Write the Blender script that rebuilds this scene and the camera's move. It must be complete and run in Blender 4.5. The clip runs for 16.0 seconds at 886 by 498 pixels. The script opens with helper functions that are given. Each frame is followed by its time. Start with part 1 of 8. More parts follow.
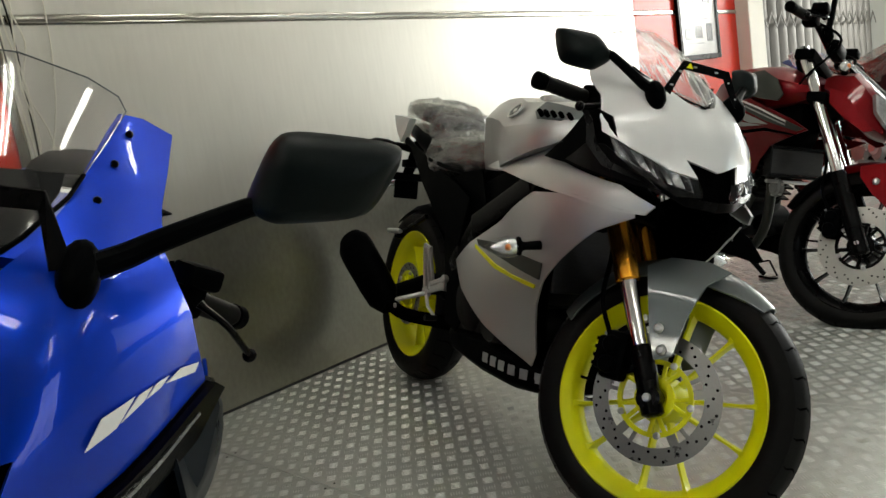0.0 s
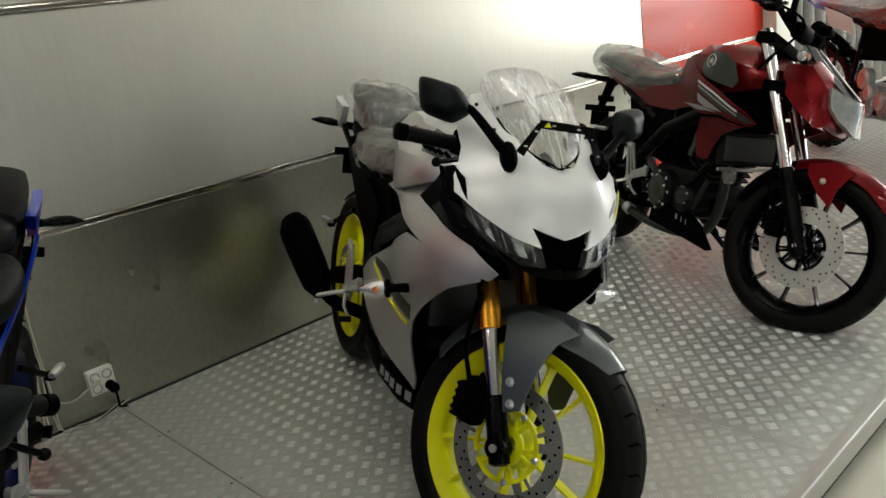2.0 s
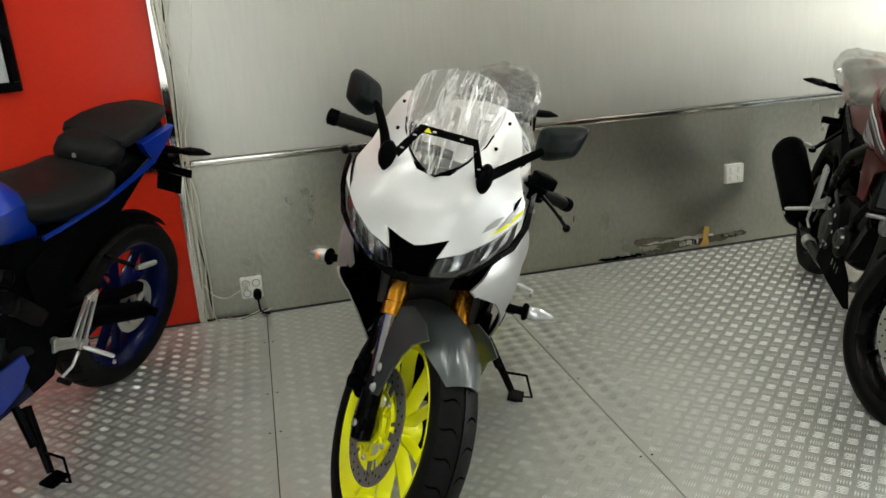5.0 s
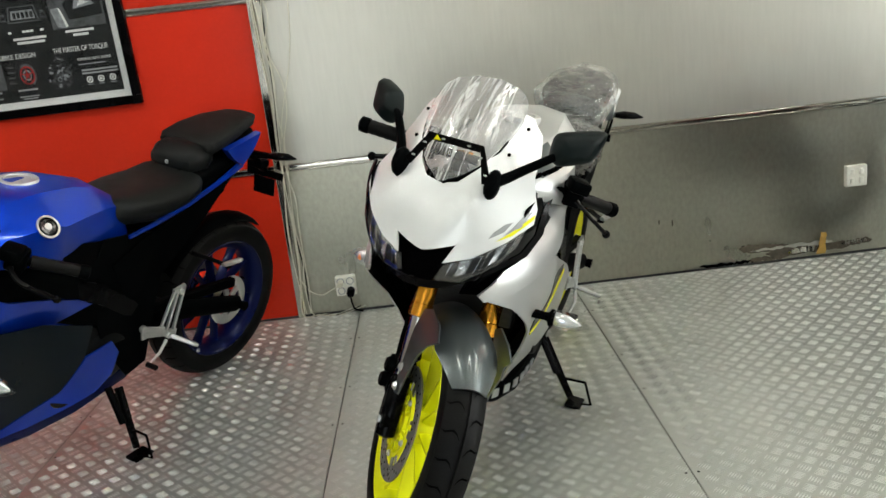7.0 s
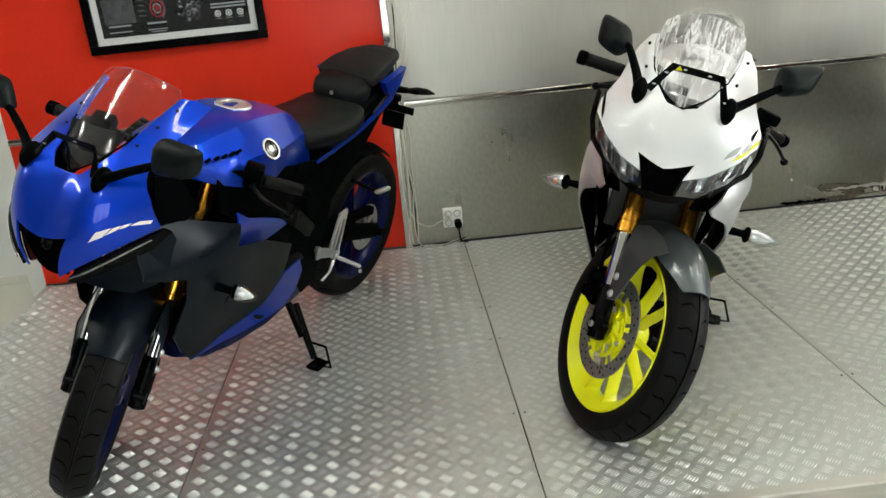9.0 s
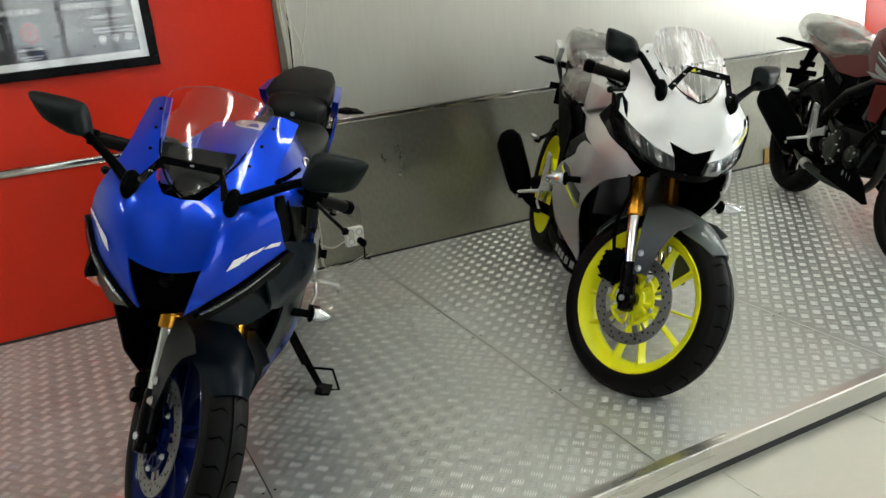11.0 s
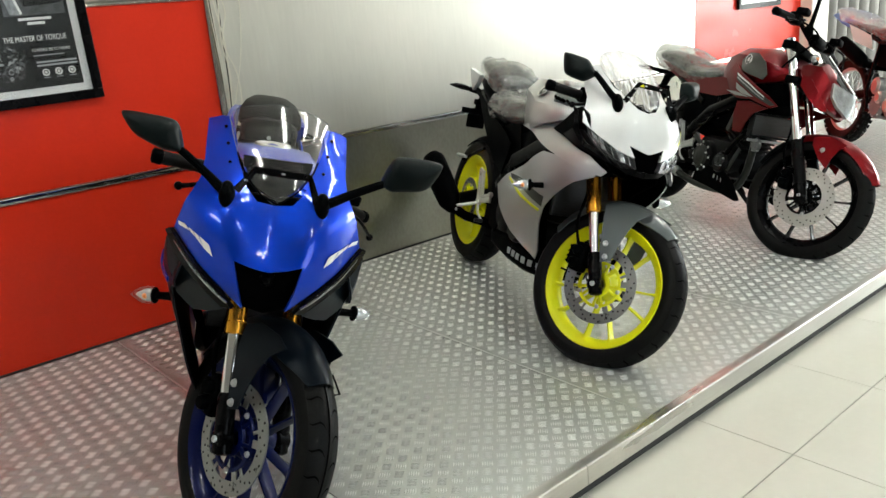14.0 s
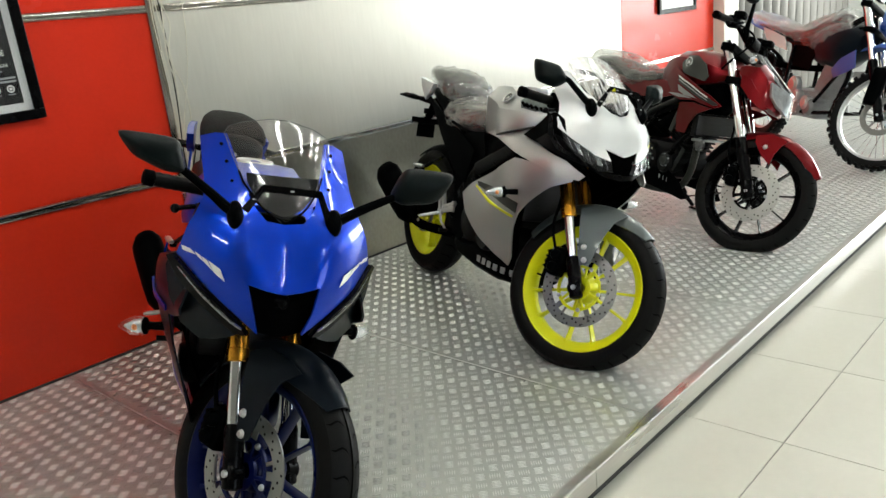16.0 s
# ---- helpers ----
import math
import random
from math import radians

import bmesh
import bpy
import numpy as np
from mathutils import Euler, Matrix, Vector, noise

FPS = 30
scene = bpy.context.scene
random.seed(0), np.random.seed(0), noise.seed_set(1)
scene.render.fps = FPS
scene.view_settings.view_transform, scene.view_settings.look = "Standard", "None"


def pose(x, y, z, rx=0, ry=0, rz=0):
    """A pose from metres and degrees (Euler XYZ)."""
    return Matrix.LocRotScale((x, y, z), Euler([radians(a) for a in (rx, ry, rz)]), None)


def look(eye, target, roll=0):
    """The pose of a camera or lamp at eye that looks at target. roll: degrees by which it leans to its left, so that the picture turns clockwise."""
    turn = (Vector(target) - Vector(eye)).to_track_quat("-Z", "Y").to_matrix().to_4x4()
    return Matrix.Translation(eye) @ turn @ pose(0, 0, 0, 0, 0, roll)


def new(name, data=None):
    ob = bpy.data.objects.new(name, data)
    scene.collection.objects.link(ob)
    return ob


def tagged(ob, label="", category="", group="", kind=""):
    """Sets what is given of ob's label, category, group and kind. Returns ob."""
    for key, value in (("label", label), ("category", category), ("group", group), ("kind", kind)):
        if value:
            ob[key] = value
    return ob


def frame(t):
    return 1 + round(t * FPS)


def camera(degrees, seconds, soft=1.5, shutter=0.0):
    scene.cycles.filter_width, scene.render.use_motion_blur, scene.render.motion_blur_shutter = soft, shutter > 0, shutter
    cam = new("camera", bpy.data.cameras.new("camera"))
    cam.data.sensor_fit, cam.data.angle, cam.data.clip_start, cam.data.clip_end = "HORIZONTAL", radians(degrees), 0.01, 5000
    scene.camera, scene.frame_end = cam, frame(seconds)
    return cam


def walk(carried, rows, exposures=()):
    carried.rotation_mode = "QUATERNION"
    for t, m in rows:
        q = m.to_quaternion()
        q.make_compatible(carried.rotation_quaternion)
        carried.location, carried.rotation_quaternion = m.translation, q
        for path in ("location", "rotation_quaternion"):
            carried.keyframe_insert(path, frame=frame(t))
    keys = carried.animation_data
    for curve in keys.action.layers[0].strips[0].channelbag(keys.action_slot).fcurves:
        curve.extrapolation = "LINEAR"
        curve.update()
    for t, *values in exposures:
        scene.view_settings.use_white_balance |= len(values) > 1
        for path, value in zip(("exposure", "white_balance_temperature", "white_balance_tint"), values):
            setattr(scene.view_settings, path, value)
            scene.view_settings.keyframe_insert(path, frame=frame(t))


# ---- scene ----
cam = camera(58.4, 16.0)
ROWS = [
    (0.0, -0.922, -2.467, 0.915, 80.54, 8.56, -48.32),
    (0.5, -0.884, -2.531, 0.938, 78.57, 9.42, -48.73),
    (1.0, -0.821, -2.658, 1.037, 75.76, 9.53, -47.63),
    (1.5, -0.742, -2.725, 1.144, 74.32, 8.77, -46.54),
    (2.0, -0.567, -2.757, 1.191, 73.14, 7.94, -44.27),
    (2.5, -0.394, -2.873, 1.182, 72.92, 6.91, -38.37),
    (3.0, -0.284, -3.026, 1.187, 73.49, 4.14, -31.25),
    (5.5, 0.498, -3.353, 1.143, 74.35, 5.10, -8.88),
    (6.0, 0.621, -3.381, 1.139, 74.86, 5.52, -4.10),
    (6.5, 0.653, -3.386, 1.137, 75.17, 6.21, -2.64),
    (7.0, 0.646, -3.391, 1.140, 75.02, 6.35, -1.96),
    (7.5, 0.567, -3.449, 1.157, 74.40, 5.78, 0.05),
    (8.0, 0.365, -3.548, 1.164, 73.06, 5.55, 0.69),
    (8.5, 0.190, -3.590, 1.176, 71.85, 5.36, -0.62),
    (11.0, -0.962, -3.436, 1.227, 71.48, 4.73, -27.17),
    (11.5, -1.188, -3.475, 1.252, 72.52, 5.03, -31.33),
    (12.0, -1.272, -3.483, 1.249, 73.19, 4.61, -33.77),
    (12.5, -1.457, -3.410, 1.252, 73.13, 4.80, -36.92),
    (13.0, -1.540, -3.384, 1.259, 73.52, 4.96, -39.76),
    (13.5, -1.568, -3.371, 1.249, 73.38, 4.73, -40.85),
    (14.0, -1.578, -3.340, 1.243, 73.07, 4.70, -41.14),
    (14.5, -1.547, -3.264, 1.240, 72.54, 4.47, -41.57),
    (15.0, -1.622, -3.179, 1.243, 72.30, 4.89, -44.11),
    (15.5, -1.700, -3.144, 1.257, 72.67, 5.50, -47.25),
    (16.0, -1.719, -3.145, 1.260, 73.09, 5.60, -48.16),
]
EXPOSURES = [(0.0, 0.02, 6600, 7), (0.5, -0.10, 6700, 7), (1.0, -0.02, 6600, 7), (1.5, -0.05, 6600, 7), (3.0, 0.14, 6600, 7), (5.5, 0.52, 6450, 6), (6.5, 0.67, 6430, 6), (8.5, 0.75, 6400, 6), (11.0, 0.56, 6330, 5), (12.5, 0.93, 6330, 5), (14.0, 0.82, 6300, 5), (15.0, 0.88, 6300, 5), (16.0, 0.7, 6300, 5)]
walk(cam, [(t, pose(x, y, z, rx, ry, rz)) for t, x, y, z, rx, ry, rz in ROWS], EXPOSURES)

# world: bright overcast daylight outside the open end of the showroom
world = bpy.data.worlds.new("showroom_world")
world.use_nodes = True
scene.world = world
sky = world.node_tree.nodes.new("ShaderNodeTexSky")
sky.sky_type, sky.sun_disc = "NISHITA", False
sky.sun_elevation, sky.sun_rotation = radians(48), radians(100)
world.node_tree.links.new(sky.outputs[0], world.node_tree.nodes["Background"].inputs[0])
world.node_tree.nodes["Background"].inputs[1].default_value = 0.15


def sun(strength, direction, angle):
    data = bpy.data.lights.new("sun", "SUN")
    data.energy, data.angle, data.color = strength, radians(angle), (1.0, 0.95, 0.88)
    ob = new("sun", data)
    ob.matrix_world = look((0, 0, 20), Vector((0, 0, 20)) + Vector(direction))


sun(0.6, (-0.75, 0.25, -0.9), 30)


def area(name, centre, aim, width, height, watts, colour=(1, 1, 1)):
    data = bpy.data.lights.new(name, "AREA")
    data.shape, data.size, data.size_y, data.energy, data.color = "RECTANGLE", width, height, watts, colour
    ob = new(name, data)
    ob.matrix_world = look(centre, aim)


# daylight in the open front at the far end
area("daylight_opening", (9.7, -3.2, 1.5), (4.8, -1.2, 0.0), 3.0, 2.5, 340, (1.0, 0.99, 0.96))
# daylight in the shop window opposite the platform
area("daylight_window", (-0.3, -7.12, 1.25), (-0.3, 0.0, 1.1), 1.6, 2.3, 26, (0.97, 0.99, 1.0))


# ---- materials ----
def node_of(k, kind, **inputs):
    n = k.node_tree.nodes.new(kind)
    for key, value in inputs.items():
        n.inputs[key.replace("_", " ")].default_value = value
    return n


def surface(name, colour, rough=0.5, metal=0.0, spread=0.12, grain=180.0, blotch=3.0, bump=0.05, coat=0.0, stretch=(1, 1, 1), vary=0.08, random_piece=0.0, depth=0.002, spec=0.5):
    """A node material: base colour varied at two scales, uneven gloss and a fine relief."""
    k = bpy.data.materials.new(name)
    k.use_nodes = True
    link, b = k.node_tree.links.new, k.node_tree.nodes["Principled BSDF"]
    place = node_of(k, "ShaderNodeTexCoord")
    scaled = node_of(k, "ShaderNodeMapping")
    scaled.inputs["Scale"].default_value = stretch
    link(place.outputs["Object"], scaled.inputs["Vector"])
    fine = node_of(k, "ShaderNodeTexNoise", Scale=grain, Detail=4.0)
    wide = node_of(k, "ShaderNodeTexNoise", Scale=blotch, Detail=5.0, Roughness=0.6)
    link(scaled.outputs[0], fine.inputs["Vector"])
    link(scaled.outputs[0], wide.inputs["Vector"])
    both = node_of(k, "ShaderNodeMath")
    both.operation = "ADD"
    link(fine.outputs["Fac"], both.inputs[0])
    link(wide.outputs["Fac"], both.inputs[1])
    level = both.outputs[0]
    if random_piece:
        info = node_of(k, "ShaderNodeObjectInfo")
        more = node_of(k, "ShaderNodeMath")
        more.operation, more.inputs[1].default_value = "MULTIPLY_ADD", random_piece
        link(info.outputs["Random"], more.inputs[0])
        link(level, more.inputs[2])
        level = more.outputs[0]
    ramp = node_of(k, "ShaderNodeMapRange")
    ramp.inputs["From Min"].default_value, ramp.inputs["From Max"].default_value = 0.6, 1.4 + random_piece
    ramp.inputs["To Min"].default_value, ramp.inputs["To Max"].default_value = 1 - spread, 1 + spread
    link(level, ramp.inputs["Value"])
    tint = node_of(k, "ShaderNodeVectorMath")
    tint.operation = "SCALE"
    tint.inputs[0].default_value = colour
    link(ramp.outputs[0], tint.inputs["Scale"])
    link(tint.outputs[0], b.inputs["Base Color"])
    gloss = node_of(k, "ShaderNodeMapRange")
    gloss.inputs["From Min"].default_value, gloss.inputs["From Max"].default_value = 0.3, 0.7
    gloss.inputs["To Min"].default_value, gloss.inputs["To Max"].default_value = max(0.02, rough - vary), min(1, rough + vary)
    link(wide.outputs["Fac"], gloss.inputs["Value"])
    link(gloss.outputs[0], b.inputs["Roughness"])
    b.inputs["Metallic"].default_value, b.inputs["Specular IOR Level"].default_value = metal, spec
    b.inputs["Coat Weight"].default_value, b.inputs["Coat Roughness"].default_value = coat, 0.04
    if bump:
        relief = node_of(k, "ShaderNodeBump", Strength=bump, Distance=depth)
        link(fine.outputs["Fac"], relief.inputs["Height"])
        link(relief.outputs[0], b.inputs["Normal"])
    return k


def lamp_material(name, colour, strength):
    k = bpy.data.materials.new(name)
    k.use_nodes = True
    b = k.node_tree.nodes["Principled BSDF"]
    b.inputs["Emission Color"].default_value, b.inputs["Emission Strength"].default_value = (*colour, 1), strength
    return k


def clear(name, colour, rough=0.03, film=0.1, crumple=0.0, scale=9.0, tilt=(1, 1, 1), crease=0.5, limit=0.20, sharp=(0.0, 0.03), ior=1.45):
    """Thin clear plastic: a see-through sheet with a glossy skin, creased where it is wrapping film."""
    k = bpy.data.materials.new(name)
    k.use_nodes = True
    tree = k.node_tree
    link = tree.links.new
    out = tree.nodes["Material Output"]
    tree.nodes.remove(tree.nodes["Principled BSDF"])
    gloss = node_of(k, "ShaderNodeBsdfGlossy", Roughness=rough)
    gloss.inputs["Color"].default_value = (1, 1, 1, 1)
    through_it = node_of(k, "ShaderNodeBsdfTransparent")
    through_it.inputs["Color"].default_value = (*colour, 1)
    rim = node_of(k, "ShaderNodeFresnel", IOR=ior)
    mix = node_of(k, "ShaderNodeMixShader")
    if crumple:
        place = node_of(k, "ShaderNodeTexCoord")
        scaled = node_of(k, "ShaderNodeMapping")
        scaled.inputs["Scale"].default_value = tilt
        wave = node_of(k, "ShaderNodeTexNoise", Scale=scale, Detail=4.0, Distortion=0.5, Roughness=0.55)
        link(place.outputs["Object"], scaled.inputs["Vector"])
        link(scaled.outputs[0], wave.inputs["Vector"])
        centred = node_of(k, "ShaderNodeMath")
        centred.operation, centred.inputs[1].default_value = "SUBTRACT", 0.5
        link(wave.outputs["Fac"], centred.inputs[0])
        ridge = node_of(k, "ShaderNodeMath")
        ridge.operation = "ABSOLUTE"
        link(centred.outputs[0], ridge.inputs[0])
        relief = node_of(k, "ShaderNodeBump", Strength=1.0, Distance=crumple)
        link(ridge.outputs[0], relief.inputs["Height"])
        link(relief.outputs[0], gloss.inputs["Normal"])
        link(relief.outputs[0], rim.inputs["Normal"])
        milk = node_of(k, "ShaderNodeBsdfDiffuse")
        milk.inputs["Color"].default_value = (0.85, 0.85, 0.85, 1)
        haze = node_of(k, "ShaderNodeMixShader")
        edge = node_of(k, "ShaderNodeMapRange")
        edge.inputs["From Min"].default_value, edge.inputs["From Max"].default_value = sharp
        edge.inputs["To Min"].default_value, edge.inputs["To Max"].default_value = crease, film
        link(ridge.outputs[0], edge.inputs["Value"])
        link(edge.outputs[0], haze.inputs[0])
        link(through_it.outputs[0], haze.inputs[1])
        link(milk.outputs[0], haze.inputs[2])
        link(haze.outputs[0], mix.inputs[1])
    else:
        link(through_it.outputs[0], mix.inputs[1])
    skin_gloss = node_of(k, "ShaderNodeMath")
    skin_gloss.operation, skin_gloss.inputs[1].default_value = "MINIMUM", limit
    link(rim.outputs[0], skin_gloss.inputs[0])
    link(skin_gloss.outputs[0], mix.inputs[0])
    link(gloss.outputs[0], mix.inputs[2])
    link(mix.outputs[0], out.inputs["Surface"])
    return k


STEEL = surface("brushed_stainless", (0.56, 0.546, 0.49), 0.42, 0.92, 0.06, 60, 1.6, 0.012, stretch=(1, 1, 0.10), vary=0.05)
# lowest row of the steel wall: darker and blotchier than the panels above
STEEL_LOW = surface("darker_stainless", (0.36, 0.352, 0.295), 0.30, 0.95, 0.16, 60, 1.3, 0.012, stretch=(1, 1, 0.6), vary=0.06)
RED_PANEL = surface("red_panel", (0.56, 0.028, 0.012), 0.24, 0, 0.05, 60, 1.5, 0.01, vary=0.05, spec=0.14)
CHROME = surface("chrome_strip", (0.50, 0.48, 0.43), 0.14, 1.0, 0.06, 60, 8, 0.02, vary=0.06)
PLATE = surface("aluminium_tread_plate", (0.56, 0.575, 0.55), 0.43, 0.66, 0.14, 240, 2.6, 0.05, vary=0.07, random_piece=0.25)
TREAD = surface("worn_tread_bars", (0.74, 0.755, 0.73), 0.38, 0.6, 0.08, 120, 5, 0.03, vary=0.06)
TRIM = surface("aluminium_trim", (0.62, 0.61, 0.58), 0.32, 0.9, 0.08, 120, 6, 0.03, vary=0.06, stretch=(0.1, 1, 1))
TILE = surface("cream_tile", (0.60, 0.585, 0.51), 0.36, 0, 0.03, 40, 3, 0.0, vary=0.0, random_piece=0.05, spec=0.4)
GROUT = surface("dark_grout", (0.07, 0.066, 0.058), 0.85, 0, 0.2, 300, 9, 0.2)
PLASTER = surface("cream_plaster", (0.74, 0.72, 0.64), 0.7, 0, 0.05, 150, 2, 0.08)
DIM_WALL = surface("dim_grey_paint", (0.20, 0.20, 0.19), 0.6, 0, 0.06, 150, 2, 0.06)
WHITE_WALL = surface("white_paint", (0.78, 0.79, 0.76), 0.6, 0, 0.04, 150, 2, 0.06)
CEILING = surface("ceiling_board", (0.48, 0.48, 0.46), 0.8, 0, 0.04, 120, 2, 0.06)
# near-black of the platform base and of the shadow strip at the wall foot
SHADOW_GAP = surface("black_base_and_foot_shadow", (0.03, 0.03, 0.03), 0.7, 0, 0.2, 100, 6, 0.1)
SHUTTER = surface("grey_folding_steel", (0.13, 0.123, 0.11), 0.45, 0.4, 0.15, 150, 5, 0.08)
BLACK_PAINT = surface("satin_black_paint", (0.0012, 0.0012, 0.0015), 0.26, 0, 0.2, 200, 8, 0.03, spec=0.07)
MATT_BLACK = surface("matt_black_plastic", (0.0013, 0.0016, 0.0018), 0.40, 0, 0.2, 420, 9, 0.08, spec=0.008)
SOFT_BLACK = surface("deep_black_cavity", (0.0012, 0.0012, 0.0013), 0.7, 0, 0.2, 200, 8, 0.05, spec=0.0)
RUBBER = surface("tyre_rubber", (0.0045, 0.0045, 0.0045), 0.50, 0, 0.25, 300, 12, 0.12, spec=0.10)
VINYL = surface("black_seat_vinyl", (0.0065, 0.0075, 0.0075), 0.42, 0, 0.15, 700, 10, 0.25, spec=0.11)
VINYL_FINE = surface("black_textured_vinyl", (0.007, 0.0075, 0.0075), 0.6, 0, 0.15, 900, 10, 0.4, spec=0.12)
BLUE = surface("gloss_racing_blue", (0.0005, 0.036, 0.47), 0.36, 0.62, 0.06, 900, 3, 0.0, coat=0.6, vary=0.03, spec=0.05)
BLUE_DARK = surface("wheel_blue", (0.0008, 0.0045, 0.055), 0.34, 0.2, 0.08, 600, 6, 0.0, coat=0.2, spec=0.1)
NAVY = surface("matt_navy_black", (0.0022, 0.0052, 0.0095), 0.34, 0.12, 0.12, 600, 5, 0.02, spec=0.13)
PEARL = surface("pearl_white_silver", (0.80, 0.82, 0.825), 0.34, 0.12, 0.03, 900, 4, 0.0, coat=0.5, vary=0.03)
SILVER = surface("matt_silver_paint", (0.52, 0.53, 0.535), 0.42, 0.8, 0.05, 1200, 5, 0.0, coat=0.15, vary=0.04)
GREY_GLOSS = surface("dark_grey_metallic", (0.095, 0.112, 0.116), 0.34, 0.55, 0.05, 900, 5, 0.0, coat=0.6, vary=0.02)
LIME = surface("fluorescent_lime", (0.80, 0.80, 0.004), 0.40, 0, 0.05, 500, 8, 0.0, coat=0.1, spec=0.3)
GOLD = surface("gold_anodised", (0.80, 0.36, 0.035), 0.20, 0.95, 0.06, 300, 9, 0.0, stretch=(1, 1, 0.2))
STANCHION = surface("hard_chrome_tube", (0.82, 0.82, 0.82), 0.07, 1.0, 0.04, 200, 9, 0.0)
ALLOY = surface("cast_alloy", (0.56, 0.57, 0.57), 0.36, 0.85, 0.12, 260, 14, 0.08)
DISC = surface("ground_brake_disc", (0.25, 0.25, 0.24), 0.34, 0.6, 0.12, 300, 20, 0.05)
PALE_DISC = surface("new_pale_brake_disc", (0.46, 0.455, 0.43), 0.40, 0.5, 0.10, 300, 14, 0.04)
MIRROR_PLASTIC = surface("grained_mirror_plastic", (0.0030, 0.0060, 0.0062), 0.42, 0, 0.2, 500, 9, 0.06, spec=0.10)
CASE_GREY = surface("pale_engine_casting", (0.24, 0.24, 0.245), 0.42, 0.5, 0.3, 200, 14, 0.15)
ENGINE_GREY = surface("dark_engine_metal", (0.007, 0.007, 0.0075), 0.42, 0.2, 0.3, 200, 12, 0.15, spec=0.1)
LAMP_BOWL = surface("dark_lamp_inside", (0.030, 0.031, 0.033), 0.12, 0.5, 0.5, 45, 25, 0.6)
RADIATOR = surface("radiator_core", (0.05, 0.05, 0.052), 0.45, 0.5, 0.3, 60, 12, 0.3, stretch=(1, 1, 14))
SCREEN = clear("clear_screen", (0.95, 0.95, 0.955), 0.05, limit=0.075)
FILM = clear("creased_clear_film", (0.93, 0.93, 0.93), 0.12, 0.13, 0.008, 7.0, (0.55, 6.5, 0.55), 0.62, sharp=(0.0, 0.035))
FILM_SEAT = clear("crumpled_clear_film", (0.9, 0.91, 0.9), 0.11, 0.06, 0.016, 11.0, (1, 1.5, 1), 0.16, limit=0.55, sharp=(0.0, 0.06), ior=2.1)
LENS = clear("clear_lens", (0.95, 0.96, 0.97), 0.03)
DULL_GLASS = clear("dull_picture_glass", (0.92, 0.92, 0.92), 0.25, limit=0.014)
LAMP_FACET = surface("lamp_facets", (0.30, 0.31, 0.32), 0.10, 0.9, 0.5, 90, 40, 1.0, depth=0.006)
REFLECTOR = surface("lamp_reflector", (0.84, 0.85, 0.86), 0.16, 0.7, 0.3, 60, 25, 0.3)
AMBER = surface("amber_bulb", (0.75, 0.22, 0.05), 0.3, 0, 0.1, 80, 20, 0.1)
RED_LENS = surface("red_tail_lens", (0.30, 0.008, 0.010), 0.15, 0, 0.1, 80, 20, 0.1)
MIRROR_GLASS = surface("mirror_glass", (0.85, 0.86, 0.88), 0.02, 1.0, 0.01, 10, 3, 0.0, vary=0.01)
CANDY_RED = surface("metallic_candy_red", (0.135, 0.0025, 0.005), 0.36, 0.6, 0.08, 900, 4, 0.0, coat=0.3, spec=0.1, vary=0.03)
DARK_GREEN_GREY = surface("graphite_panel", (0.026, 0.029, 0.026), 0.35, 0.3, 0.1, 500, 6, 0.0)
DECAL_GREY = surface("grey_decal", (0.34, 0.35, 0.36), 0.4, 0.2, 0.05, 200, 8, 0.0)
DECAL_WHITE = surface("white_decal", (0.80, 0.81, 0.80), 0.4, 0, 0.03, 200, 8, 0.0)
WR_BLUE = surface("off_road_blue_plastic", (0.025, 0.070, 0.28), 0.32, 0, 0.06, 300, 5, 0.02)
SOCKET_WHITE = surface("white_socket_plastic", (0.80, 0.79, 0.72), 0.35, 0, 0.05, 150, 14, 0.02)
CABLE_WHITE = surface("white_cable_sheath", (0.62, 0.60, 0.50), 0.45, 0, 0.1, 150, 14, 0.03)
BACKING = surface("brown_backing_board", (0.075, 0.062, 0.042), 0.7, 0, 0.6, 60, 14, 0.2)
TAPE = surface("yellow_tape", (0.46, 0.28, 0.06), 0.5, 0, 0.15, 90, 14, 0.1)
POSTER_DARK = surface("dark_poster_print", (0.016, 0.017, 0.018), 0.12, 0, 0.5, 30, 9, 0.0)
POSTER_GREY = surface("grey_poster_print", (0.085, 0.088, 0.092), 0.12, 0, 0.6, 40, 16, 0.0)
POSTER_LIGHT = surface("pale_poster_print", (0.26, 0.27, 0.28), 0.12, 0, 0.5, 60, 16, 0.0)
POSTER_RED = surface("red_poster_print", (0.34, 0.03, 0.03), 0.12, 0, 0.6, 40, 16, 0.0)
PAPER = surface("white_poster_paper", (0.80, 0.80, 0.78), 0.14, 0, 0.03, 60, 5, 0.0)
TUBE_LIGHT = lamp_material("fluorescent_tube_glow", (1.0, 0.97, 0.90), 31.0)


# ---- mesh tools ----
def mesh_of(name, bm, material, smooth=True, more=()):
    me = bpy.data.meshes.new(name)
    bmesh.ops.recalc_face_normals(bm, faces=bm.faces)
    if smooth:
        for f in bm.faces:
            f.smooth = True
        for e in bm.edges:
            fs = e.link_faces
            if len(fs) != 2 or e.calc_face_angle(0) > 0.6:
                e.smooth = False
            elif e.calc_face_angle(0) > 0.3 and not 0.1 < (fs[0].calc_area() + 1e-12) / (fs[1].calc_area() + 1e-12) < 10:
                e.smooth = False
    bm.to_mesh(me)
    bm.free()
    for k in (material, *more):
        me.materials.append(k)
    return me


def part(name, bm, material, parent, label="", more=(), smooth=True):
    ob = new(name, mesh_of(name, bm, material, smooth, more))
    ob.parent = parent
    return tagged(ob, label)


